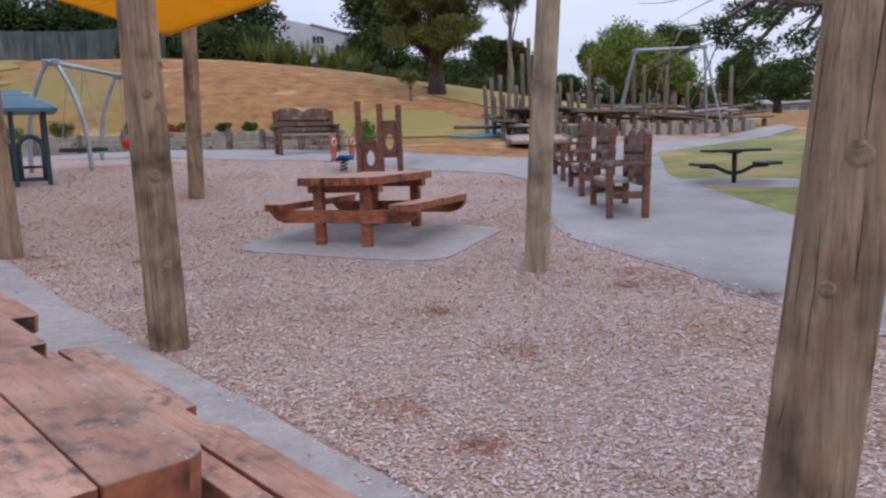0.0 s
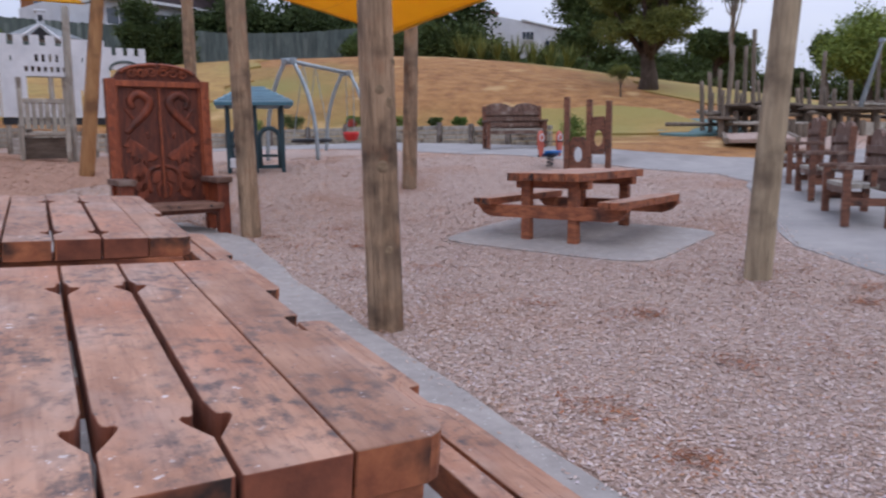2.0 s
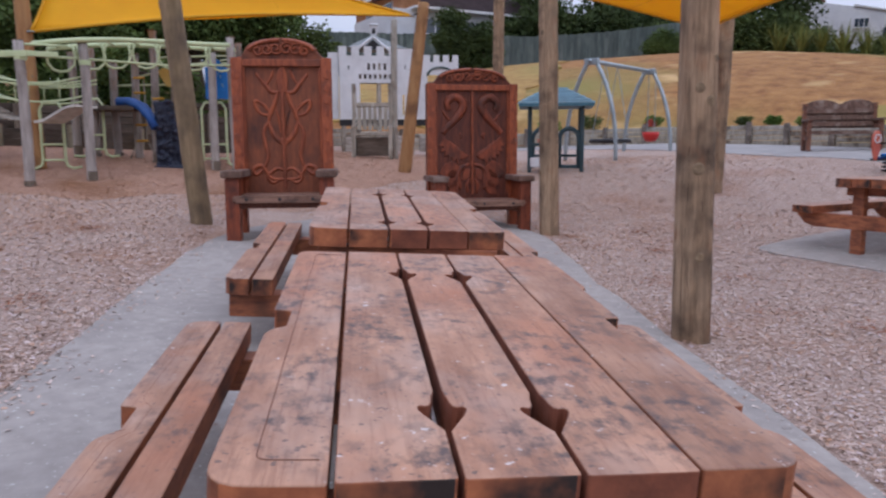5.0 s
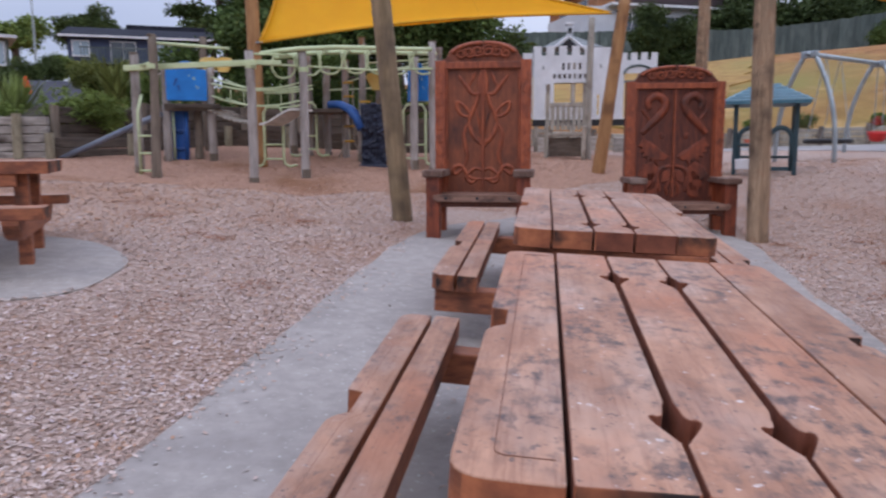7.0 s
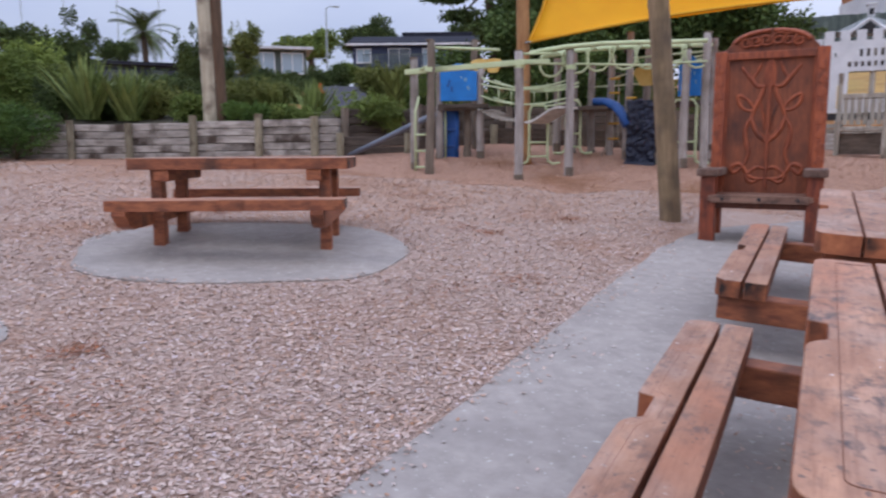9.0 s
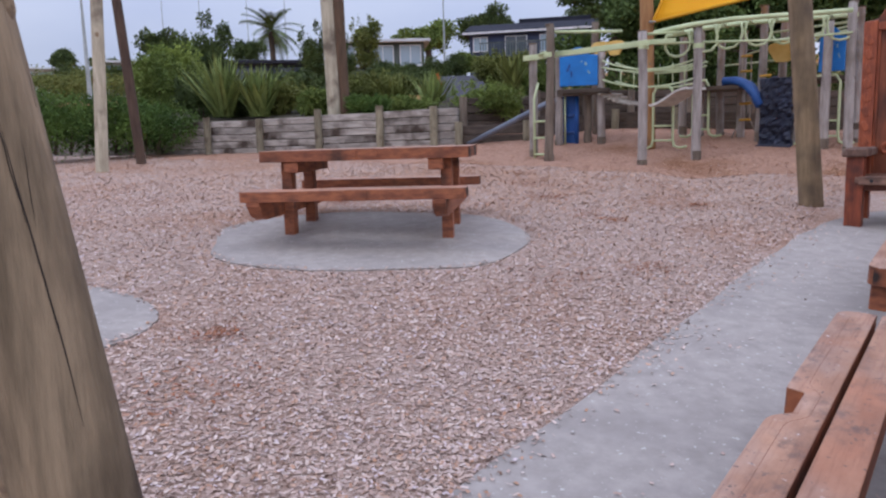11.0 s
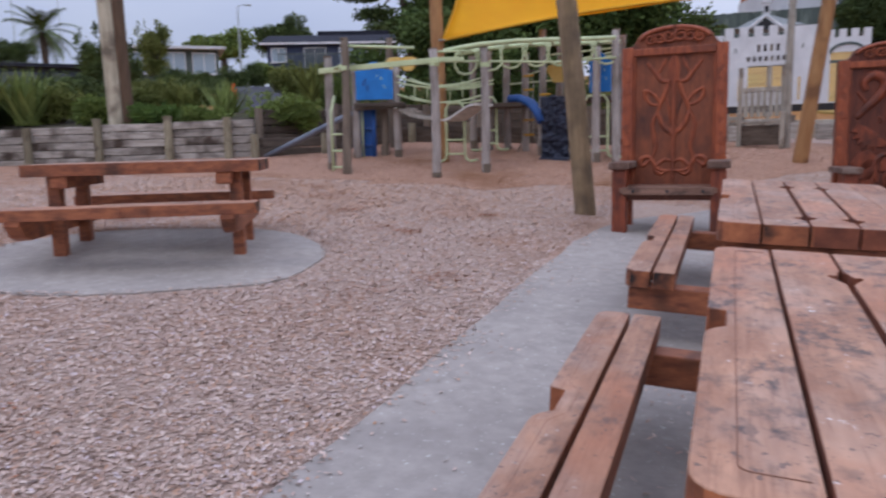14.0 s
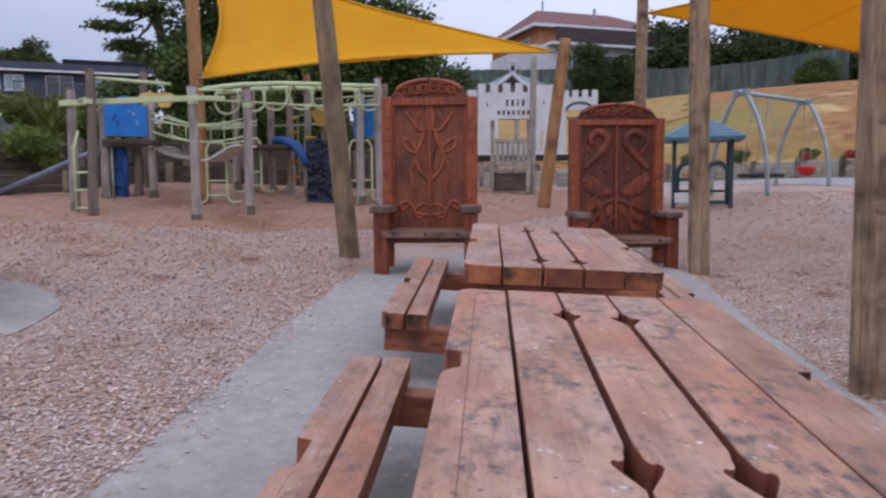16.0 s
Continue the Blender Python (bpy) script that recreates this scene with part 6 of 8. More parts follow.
def sleeper_wall(name, line, height, course, mat, post_mat, label, seed, pitch=1.25, out=1):
    """A low wall of stacked sleepers between round posts."""
    rnd = random.Random(seed)
    t = thing(name, label, "retaining wall", kind="structure")
    pts = [Vector(p) for p in line]
    for a, b in zip(pts, pts[1:]):
        n = max(1, round((b - a).length / pitch))
        turn = math.degrees(math.atan2(b.y - a.y, b.x - a.x))
        for k in range(n):
            p, q = a.lerp(b, k / n), a.lerp(b, (k + 1) / n)
            m = (p + q) / 2
            z = land(m.x, m.y)
            rows = max(1, round(height / course))
            for j in range(rows):
                w = (q - p).length - 0.015
                part("sleeper", box(m.x, m.y, z + course * (j + 0.5) - 0.04, w, 0.10 + 0.02 * rnd.random(), course - 0.012, 0.012, turn=(rnd.uniform(-1.5, 1.5), rnd.uniform(-0.6, 0.6), turn)), mat, t)
            nrm = Vector((q - p).yx).normalized()
            c = p + Vector((nrm.x, -nrm.y)) * 0.12 * out
            zz = land(p.x, p.y)
            part("post", tube([(c.x, c.y, zz - 0.15), (c.x + 0.01, c.y, zz + height * rnd.uniform(0.95, 1.18))], 0.075, 10), post_mat, t)
    return t


M["bay_post"] = surface("lichened_wall_post", "6b6250", "97907a", 4, (4, 4, 0.8), 0.9, spots="4a3d31", spot_scale=2.5, vary=0.22)
sleeper_wall("retaining_wall", [(-22, 7.1), (-18.0, 8.4), (-15.04, 9.45), (-12.7, 10.3), (-10.15, 11.2), (-9.0, 11.42), (-8.55, 11.55)], 0.72, 0.145, M["bay_board"], M["bay_post"], "pale weathered board retaining wall between stout posts", 3, 1.35)
sleeper_wall("retaining_wall", [(-8.5, 11.5), (-7.4, 12.0), (-6.3, 13.6), (-3.2, 14.95)], 0.36, 0.18, M["wall_wood_dark"], M["bay_post"], "low dark sleeper wall behind the climbing frame", 4, 1.3)
sleeper_wall("retaining_wall", [(-8.75, 11.9), (-7.9, 13.3), (-6.5, 14.9), (-3.2, 15.9), (-1.2, 16.8)], 0.74, 0.15, M["wall_wood_dark"], M["timber_dark"], "upper tier of the sleeper retaining wall", 6, 1.3)
sleeper_wall("planter_wall", [(-1.5, 22.4), (2.5, 23.8), (6.6, 23.3), (9.6, 21.3), (10.9, 18.0), (11.5, 15.2)], 0.52, 0.13, M["post_grey"], M["wall_wood"], "low weathered sleeper planter wall at the foot of the hill", 5, 1.4)
M["soil"] = surface("garden_soil", "2f2a1e", "4d4630", 3, (1, 1, 1), 0.95, bump=0.8, bump_dist=0.04)
sheet("garden_bed", wavy([(-22, 7.25), (-18.0, 8.55), (-15.04, 9.6), (-12.75, 10.45), (-10.2, 11.35), (-9.05, 11.57), (-8.85, 12.05), (-8.0, 13.45), (-6.6, 15.05), (-3.2, 16.05), (-1.2, 16.95), (-2.5, 22), (-12, 20.5), (-20, 14), (-26, 10)], 0.02, 0.7, 31), 0.64, M["soil"], 1.4, 0.85, "dark planted bank behind the retaining wall")


def trail_rim(az):
    """How far off the low edge of the log trail runs."""
    return float(np.interp(az, [48, 53.3, 57.8, 65.8, 70], [21.0, 21.4, 23.1, 26.8, 28.5]))


def timber_play():
    """A log play trail: tall poles, stumps, decks and ramps."""
    t = thing("log_trail", "weathered log play trail with tall poles, stumps and decks", "play structure")
    rnd = random.Random(8)
    tall = ((48.2, 24.0, 1.5), (48.7, 23.4, 1.75), (49.3, 23.0, 1.8), (49.7, 22.6, 2.45), (50.3, 24.2, 1.5), (50.9, 24.8, 2.5), (51.6, 23.5, 2.9), (53.7, 25.5, 1.5), (54.4, 24.0, 1.2), (55.2, 25.0, 1.2), (55.8, 25.4, 2.2), (56.2, 24.6, 1.2), (56.7, 24.2, 1.15),
            (57.6, 25.2, 1.3), (59.2, 25.6, 2.4), (59.9, 25.0, 1.9), (61.4, 25.4, 1.85), (62.9, 25.8, 1.3), (63.8, 25.0, 1.0), (64.3, 24.6, 0.95), (65.9, 24.0, 1.75), (66.5, 23.8, 0.5))
    for k, (az, r, h) in enumerate(tall):
        far = r + trail_rim(az) - 22.0
        h, r = h * max(r, far) / r, max(r, far)
        x, y = polar(az, r)
        z = land(x, y)
        part("pole", pole((x, y, z - 0.1), (x + rnd.uniform(-0.12, 0.12), y + rnd.uniform(-0.1, 0.1), z + h), 0.075, 0.06, 60 + k, 10, 8), M["timber_dark"], t, smooth=True)
    for k in range(18):
        az, r = rnd.uniform(48.5, 65.5), rnd.uniform(1.2, 5)
        r = trail_rim(az) + r
        x, y = polar(az, r)
        z = land(x, y)
        part("pole", pole((x, y, z - 0.1), (x + rnd.uniform(-0.15, 0.15), y + rnd.uniform(-0.1, 0.1), z + rnd.uniform(0.7, 1.6)), 0.06, 0.05, 160 + k, 10, 8), M["timber_dark"], t, smooth=True)
    for k in range(24):
        az, r, a = rnd.uniform(48.8, 66.5), rnd.uniform(1.0, 4.0), radians(rnd.uniform(-60, 20))
        x, y = polar(az, trail_rim(az) + r)
        z, l = land(x, y) + rnd.uniform(0.15, 0.6), rnd.uniform(0.8, 1.6)
        part("log", pole((x - l * math.cos(a), y - l * math.sin(a), z + rnd.uniform(-0.12, 0.12)), (x + l * math.cos(a), y + l * math.sin(a), z + rnd.uniform(-0.12, 0.12)), 0.06, 0.05, 200 + k, 9, 6), M["timber_dark"] if k % 3 else M["post_grey"], t, smooth=True)
    def rim(k):
        return polar(53.2 + 0.42 * k, trail_rim(53.2 + 0.42 * k))
    for k in range(12):
        x, y = rim(k)
        z = land(x, y)
        part("stump", tube([(x, y, z - 0.1), (x, y, z + rnd.uniform(0.30, 0.48))], 0.085, 9), M["timber_dark"], t)
    for k in range(12, 33, 2):
        (x0, y0), (x1, y1) = rim(k), rim(k + 2)
        z, a = land(x0, y0), math.degrees(math.atan2(y1 - y0, x1 - x0))
        part("edge_board", box((x0 + x1) / 2, (y0 + y1) / 2, z + 0.17, math.hypot(x1 - x0, y1 - y0), 0.06, 0.36, 0.01, turn=(0, 0, a)), M["post_grey"], t)
        part("stump", tube([(x0, y0 - 0.06, z - 0.1), (x0, y0 - 0.06, z + rnd.uniform(0.36, 0.50))], 0.075, 9), M["timber_dark"], t)
    for az, r, l, w, h, turn in ((49.4, 22.4, 2.4, 1.0, 0.42, 40), (51.0, 23.6, 2.6, 1.2, 0.62, 25), (54.6, 24.2, 3.0, 1.1, 0.66, -20), (57.0, 24.4, 2.6, 1.0, 0.60, -25), (60.5, 24.6, 3.2, 0.8, 0.50, -30), (63.5, 24.2, 2.6, 0.8, 0.42, -32), (66.5, 23.6, 2.4, 0.7, 0.30, -35)):
        x, y = polar(az, max(r, trail_rim(az) + 1.5))
        deck = part("deck", box(x, y, land(x, y) + h, l, w * 0.7, 0.07, 0.02, turn=(rnd.uniform(-4, 4), rnd.uniform(-5, 5), turn)), M["timber_dark"], t)
        for s in (-1, 0, 1):
            part("joist", box(x + 0.4 * l * s * math.cos(radians(turn)), y + 0.4 * l * s * math.sin(radians(turn)), land(x, y) + h / 2 - 0.1, 0.12, 0.14, h + 0.1, 0.02, turn=(0, 0, turn)), M["timber_dark"], deck)
    x, y = 16.2, 12.7
    ramp = part("ramp", box(x, y, land(x, y) + 0.08, 2.6, 1.5, 0.10, 0.02, turn=(0, -4, 42)), M["chip_bed"], t, "pinkish gravel ramp")
    part("edge_timber", box(x - 0.55, y + 0.60, land(x, y) + 0.09, 2.7, 0.09, 0.15, 0.01, turn=(0, -4, 42)), M["timber_dark"], ramp)
    part("edge_timber", box(x + 0.52, y - 0.57, land(x, y) + 0.09, 2.7, 0.09, 0.15, 0.01, turn=(0, -4, 42)), M["timber_dark"], ramp)
    return t


timber_play()
sheet("rubber_mat", wavy(oval(18.0, 16.2, 2.2, 1.3, 40, 26), 0.1, 0.4, 41), 0.02, surface("faded_green_rubber", "4b6a6a", "64827f", 3), 0.8, 0.08, "faded blue-green rubber mat")
sheet("far_woodchips", wavy([(15.9, 11.5), (17.2, 14.2), (19.5, 14.8), (23, 12.4), (26.2, 11.2), (22, 10.6), (18.4, 10.3)], 0.2, 0.7, 43), 0.0, M["chip_bed"], 1.0, 0.08, "pinkish woodchip bed below the log trail")


def steel_swing():
    t = thing("swing", "tall galvanised A-frame swing", "swing")
    apex = [(21.74, 12.94, 4.29), (23.6, 11.5, 4.36)]
    feet = [[(21.6, 13.55), (21.86, 13.83)], [(23.82, 11.45), (23.65, 10.78)]]
    for a, ff in zip(apex, feet):
        for x, y in ff:
            part("leg", tube([(x, y, land(x, y) - 0.1), a], 0.038, 8), M["steel"], t)
        part("bracket", box(*a, 0.16, 0.16, 0.12, 0.02), M["steel"], t)
    part("top_bar", tube(apex, 0.055, 8), M["steel"], t)
    return t


steel_swing()


def window(x, z, w, h, y, parent, pane="window", frame_mat="white_paint", bars=1):
    """A window on a wall that faces -y: frame, panes and sill."""
    f = part("window", box(x, y - 0.03, z, w + 0.12, 0.08, h + 0.12, 0.01), M[frame_mat], parent)
    for k in range(bars + 1):
        pw = (w - 0.05 * bars) / (bars + 1)
        part("pane", box(x - w / 2 + pw / 2 + k * (pw + 0.05), y - 0.065, z, pw, 0.03, h, 0.004), M[pane], f)
    part("sill", box(x, y - 0.10, z - h / 2 - 0.08, w + 0.2, 0.14, 0.05, 0.01), M[frame_mat], f)
    return f


def gable_roof(w, d, z, rise, over, mat, parent, hip=0.0):
    own = bmesh.new()
    hw, hd = w / 2 + over, d / 2 + over
    low = [own.verts.new(p) for p in ((-hw, -hd, z), (hw, -hd, z), (hw, hd, z), (-hw, hd, z))]
    fas = [own.verts.new(p) for p in ((-hw, -hd, z - 0.18), (hw, -hd, z - 0.18), (hw, hd, z - 0.18), (-hw, hd, z - 0.18))]
    a, b = own.verts.new((-hw + hip, 0, z + rise)), own.verts.new((hw - hip, 0, z + rise))
    for f in ((low[0], low[1], b, a), (low[1], low[2], b), (low[2], low[3], a, b), (low[3], low[0], a), fas[::-1]):
        own.faces.new(f)
    for k in range(4):
        own.faces.new((fas[k], fas[(k + 1) % 4], low[(k + 1) % 4], low[k]))
    return part("roof", own, mat, parent)


def navy_house():
    x, y = polar(-30.0, 55)
    t = thing("house", "two-storey navy weatherboard house with a balcony and dark roof", "house", pose(x, y, 5.35, 0, 0, 30.0 - 5))
    part("wall", box(0, 3, 0.6, 8.8, 6, 6.0, 0.02), M["house_navy"], t)
    roof = gable_roof(8.8, 6, 3.70, 0.95, 0.4, M["roof_dark"], t)
    roof.matrix_basis = pose(0, 3, 0)
    part("fascia", box(0, -0.45, 3.60, 9.7, 0.06, 0.14, 0.01), M["white_paint"], t)
    part("upper_roof", box(1.6, 4.4, 4.75, 5.4, 2.2, 0.5, 0.05), M["roof_dark"], t)
    bal = part("balcony", box(-1.0, -0.7, 1.80, 5.0, 1.4, 0.14, 0.01), M["fence"], t)
    for k in range(26):
        part("baluster", box(-3.4 + k * 0.192, -1.38, 2.30, 0.07, 0.04, 0.85, 0.004), M["fence"], bal)
    part("rail", box(-1.0, -1.38, 2.76, 5.0, 0.08, 0.07, 0.01), M["fence"], bal)
    window(-3.6, 2.85, 0.95, 0.9, 0.0, t, "window_pale")
    window(-1.0, 2.6, 1.5, 1.4, 0.0, t)
    window(1.3, 2.75, 1.1, 1.1, 0.0, t, "window_pale")
    window(3.2, 2.75, 0.9, 0.9, 0.0, t)
    window(-2.6, 0.7, 1.6, 1.2, 0.0, t)
    window(2.0, 0.7, 1.6, 1.2, 0.0, t)
    return t


navy_house()


def low_house(az, r, z, w, label, wall, flat=True):
    x, y = polar(az, r)
    t = thing("house", label, "house", pose(x, y, z, 0, 0, -az))
    part("wall", box(0, 2.5, 0.0, w, 5, 4.6, 0.02), wall, t)
    part("roof", box(0, 2.4, 2.36, w + 0.9, 6, 0.2, 0.03, turn=(2, 0, 0)), M["roof_dark"] if not flat else M["house_white"], t)
    n = max(2, int(w / 1.9))
    for k in range(n):
        window(-w / 2 + (k + 0.5) * w / n, 1.25, w / n * 0.72, 1.35, 0.0, t, "window_pale" if flat else "window", "white_paint" if flat else "house_navy")
    return t


low_house(-41.1, 55, 6.3, 6.0, "low grey house with wide windows and a pale flat roof", M["fence"])
low_house(-49.4, 45, 3.85, 4.9, "low dark house with a flat grey roof", M["house_navy"], False)
low_house(66.0, 82, 2.6, 6, "low white house at the far side of the park", M["house_white"])
low_house(70.0, 80, 2.3, 5, "low white house at the far side of the park", M["house_white"])
low_house(-58.5, 70, 6.5, 6, "low pale house among the trees", M["house_white"])


def brick_house():
    """Brick upper floor over a white lower floor, with a screened balcony, seen on its corner."""
    t = thing("house", "orange brick house with a maroon tiled roof on the hill", "house", pose(2.95, 49.0, 0.35, 0, 0, 22))
    part("wall", box(4.6, 4.0, 10.2, 9.2, 8.0, 2.3, 0.02), M["house_brick"], t)
    roof = gable_roof(9.2, 8, 11.42, 1.9, 0.65, M["roof_red"], t, 2.4)
    roof.matrix_basis = pose(4.6, 4.0, 0)
    for cx, cy, sx, sy in ((4.6, -0.68, 10.6, 0.08), (-0.68, 4.0, 0.08, 9.4)):
        part("fascia", box(cx, cy, 11.28, sx, sy, 0.20, 0.01), M["white_paint"], t)
    part("lower_wall", box(3.9, 2.0, 8.2, 10.2, 6.8, 3.3, 0.02), M["house_white"], t)
    deck = part("balcony", box(4.4, -1.3, 9.92, 9.0, 1.5, 0.16, 0.02), M["white_paint"], t)
    part("screen", box(4.5, -2.0, 10.45, 8.6, 0.06, 0.95, 0.01), M["screen"], deck, "dark brown balcony screen")
    part("aerial", tube([(2.2, 4, 12.5), (2.2, 4, 14.0)], 0.05, 6), M["black"], t)
    part("chimney", tube([(5.2, 2.0, 11.8), (5.2, 2.0, 13.2)], 0.11, 8), M["steel"], t)
    for wx, wz, ww in ((1.6, 8.9, 1.5), (4.6, 8.9, 1.7), (7.4, 8.9, 1.5)):
        window(wx, wz, ww, 0.9, -1.4, t)
    window(2.2, 10.55, 1.6, 0.9, 0.0, t)
    window(6.2, 10.55, 1.8, 0.9, 0.0, t)
    for yy in (2.2, 5.2):
        w = part("side_window", box(-0.03, yy, 10.4, 0.08, 1.5, 0.9, 0.01), M["white_paint"], t)
        part("pane", box(-0.08, yy, 10.4, 0.04, 1.3, 0.75, 0.004), M["window"], w)
    return t


M["screen"] = surface("dark_brown_screen", "3a2f33", "4f4246", 2, (1, 1, 4), 0.8)
brick_house()


def white_house():
    x, y = polar(35.4, 62)
    t = thing("house", "white rendered house with a sloping parapet on the hill", "house", pose(x, y, 7.4, 0, 0, -35 + 10))
    o = [(-3.2, 0), (3.2, 0), (3.2, 3.3), (-0.4, 4.1), (-3.2, 4.6)]
    bm = prism(o, 0, 5, 0.02)
    bm.transform(pose(0, 5, 0, 90, 0, 0))
    part("wall", bm, M["house_white"], t)
    part("parapet", box(1.4, -0.05, 3.75, 3.75, 0.2, 0.12, 0.02, turn=(0, 12.5, 0)), M["house_white"], t)
    part("annex", box(-3.6, 3.5, 2.8, 2.6, 3, 4.6, 0.02), M["house_white"], t)
    part("annex_roof", box(-3.6, 3.5, 5.2, 3.2, 3.6, 0.16, 0.02, turn=(0, 8, 0)), M["roof_red"], t)
    window(0.1, 2.9, 0.9, 0.6, 0.0, t, bars=2)
    window(1.9, 2.2, 0.8, 0.6, 0.0, t)
    return t


white_house()


def hill_fence():
    """Upright boards along the crest of the hill."""
    t = thing("board_fence", "tall grey-green board fence along the crest", "fence", kind="structure")
    rnd = random.Random(3)
    azs = np.linspace(-3, 24.5, 110)
    for az in azs:
        r = 46 - 0.05 * (az - 10)
        x, y = polar(az, r)
        z = 1.2 + 46 * crest(az)
        top = 1.4 + 46 * float(np.interp(az, [-3, 5.4, 12.8, 17.4, 21, 25.2], [0.157, 0.153, 0.147, 0.148, 0.152, 0.158])) + rnd.uniform(-0.03, 0.03)
        part("board", box(x, y, (z + top) / 2, 0.215, 0.03, top - z, 0, turn=(0, 0, -az)), M["fence"], t)
    return t


hill_fence()


# ---- trees, shrubs and hedges ----
def leaves(name, blobs, count, size, mat, parent=None, seed=0, droop=0.0, label="", category="", kind=""):
    """Many small folded leaves round a set of uneven lumps (x, y, z, rx, ry, rz)."""
    rng = np.random.default_rng(seed)
    count, size = int(count * 1.6), size * 0.66
    b = np.array(blobs, float)
    vol = (b[:, 3] * b[:, 4] * b[:, 5]) ** 0.72
    pick = rng.choice(len(b), count, p=vol / vol.sum())
    d = rng.normal(size=(count, 3))
    d /= np.linalg.norm(d, axis=1)[:, None]
    rad = rng.random(count) ** 0.42 * (1 + 0.22 * np.sin(5 * d[:, 0] + 3.1 * pick) * np.cos(4 * d[:, 2] + pick) + 0.12 * rng.normal(size=count))
    c = b[pick, :3] + d * b[pick, 3:6] * rad[:, None]
    out = d + 0.9 * rng.normal(size=(count, 3))
    out[:, 2] -= droop
    out /= np.linalg.norm(out, axis=1)[:, None]
    side = np.cross(out, rng.normal(size=(count, 3)))
    side /= np.linalg.norm(side, axis=1)[:, None] + 1e-9
    s = size * rng.uniform(0.55, 1.35, count)[:, None]
    up = np.cross(side, out) * 0.18 * s
    tip, w = out * s, side * s * 0.36
    v = np.stack([c, c + 0.5 * tip + w + up, c + tip, c + 0.5 * tip - w + up], 1).reshape(-1, 3)
    k = np.arange(count)[:, None] * 4
    f = np.concatenate([k + [0, 1, 2], k + [0, 2, 3]], 1).reshape(-1, 3)
    me = bpy.data.meshes.new(name)
    me.from_pydata(v.tolist(), [], f.tolist())
    me.materials.append(mat)
    ob = new(name, me)
    if parent:
        ob.parent = parent
    return tagged(ob, label, category, "", kind)


def tree(az, r, z, trunk_h, trunk_r, blobs, count, size, mat, label, seed, bark="bark", base=None, droop=0.0):
    """A trunk with limbs to each lump of the crown; lumps are given about the trunk's foot."""
    x, y = polar(az, r)
    z = land(x, y) if z is None else z
    t = thing("tree", label, "tree", pose(x, y, z, 0, 0, -az))
    rnd = random.Random(seed)
    top = (0.08 * trunk_h * rnd.uniform(-1, 1), 0, trunk_h)
    trunk = part("trunk", tube([(0, 0, -0.3), (0.02 * trunk_h, 0, 0.35 * trunk_h), (-0.02 * trunk_h, 0.01, 0.7 * trunk_h), top], [trunk_r * 1.35, trunk_r, trunk_r * 0.85, trunk_r * 0.7], 10), M[bark], t, smooth=True)
    for bx, by, bz, *_ in blobs[:14]:
        mid = (0.45 * bx + 0.1 * rnd.uniform(-1, 1), 0.45 * by, trunk_h * 0.75 + 0.45 * (bz - trunk_h * 0.75))
        part("limb", tube([(0, 0, trunk_h * rnd.uniform(0.6, 0.95)), mid, (bx, by, bz)], [trunk_r * 0.5, trunk_r * 0.32, trunk_r * 0.1], 6), M[bark], t, smooth=True)
    leaves("crown", blobs, count, size, M[mat], t, seed, droop)
    return t


def lumps(seed, n, cx, cz, rx, rz, size, ry=None):
    """n uneven lumps spread over an oval crown centred at (cx, 0, cz)."""
    rnd = random.Random(seed)
    out = []
    n, size = int(n * 1.7), size * 0.72
    for _ in range(n):
        a, e, q = rnd.uniform(0, 6.28), rnd.uniform(-1, 1), rnd.random() ** 0.5
        s = size * rnd.uniform(0.7, 1.25)
        h = math.sqrt(1 - e * e)
        out.append((cx + rx * q * h * math.cos(a), (ry or rx) * q * h * math.sin(a), cz + rz * q * e, s * 1.2, s * 1.2, s * 0.8))
    return out


# the hill and the right
tree(44.3, 33, None, 1.5, 0.36, lumps(1, 22, 0, 3.9, 2.2, 1.9, 0.85) + lumps(91, 9, 0, 2.5, 2.3, 0.5, 0.7), 34000, 0.14, "leaf_olive", "rounded olive-green tree on the dry hill", 1)
tree(42.3, 30, None, 0.55, 0.03, lumps(2, 5, 0, 0.95, 0.35, 0.3, 0.22), 900, 0.09, "leaf_olive", "small sapling on the dry slope", 2)
tree(39.7, 52, 5.5, 5, 0.3, lumps(3, 16, 0, 5.6, 1.5, 3.6, 1.7), 18000, 0.30, "leaf_dark", "tall dark tree on the skyline", 3)
tree(41.6, 56, 6.2, 5, 0.3, lumps(4, 10, 0, 6.5, 1.2, 3.2, 1.5), 10000, 0.30, "leaf_dark", "tall dark tree beside the white house", 4)
tree(50.0, 46, None, 4.5, 0.12, lumps(5, 10, 0, 6.3, 1.05, 1.2, 0.75), 7000, 0.17, "leaf_dark", "thin open gum tree with pale trunk", 5, "bark_pale")
tree(49.0, 50, None, 2.2, 0.2, lumps(6, 7, 0, 2.6, 1.8, 1.0, 0.9), 6000, 0.28, "leaf_dark", "dark shrubby tree on the slope", 6)
tree(58.6, 58, None, 3, 0.3, lumps(7, 16, 0, 3.9, 1.5, 1.7, 2.3), 24000, 0.27, "leaf_bright", "broad olive-green tree beyond the log trail", 7)
tree(60.9, 59, None, 2.4, 0.3, lumps(8, 10, 0.3, 2.7, 1.4, 0.9, 1.8), 14000, 0.26, "leaf_bright", "yellow-green tree beyond the log trail", 8)
tree(56.1, 66, None, 3, 0.3, lumps(14, 9, 0, 4.2, 0.6, 1.6, 1.0), 7000, 0.32, "leaf_dark", "narrow dark tree beyond the log trail", 14)
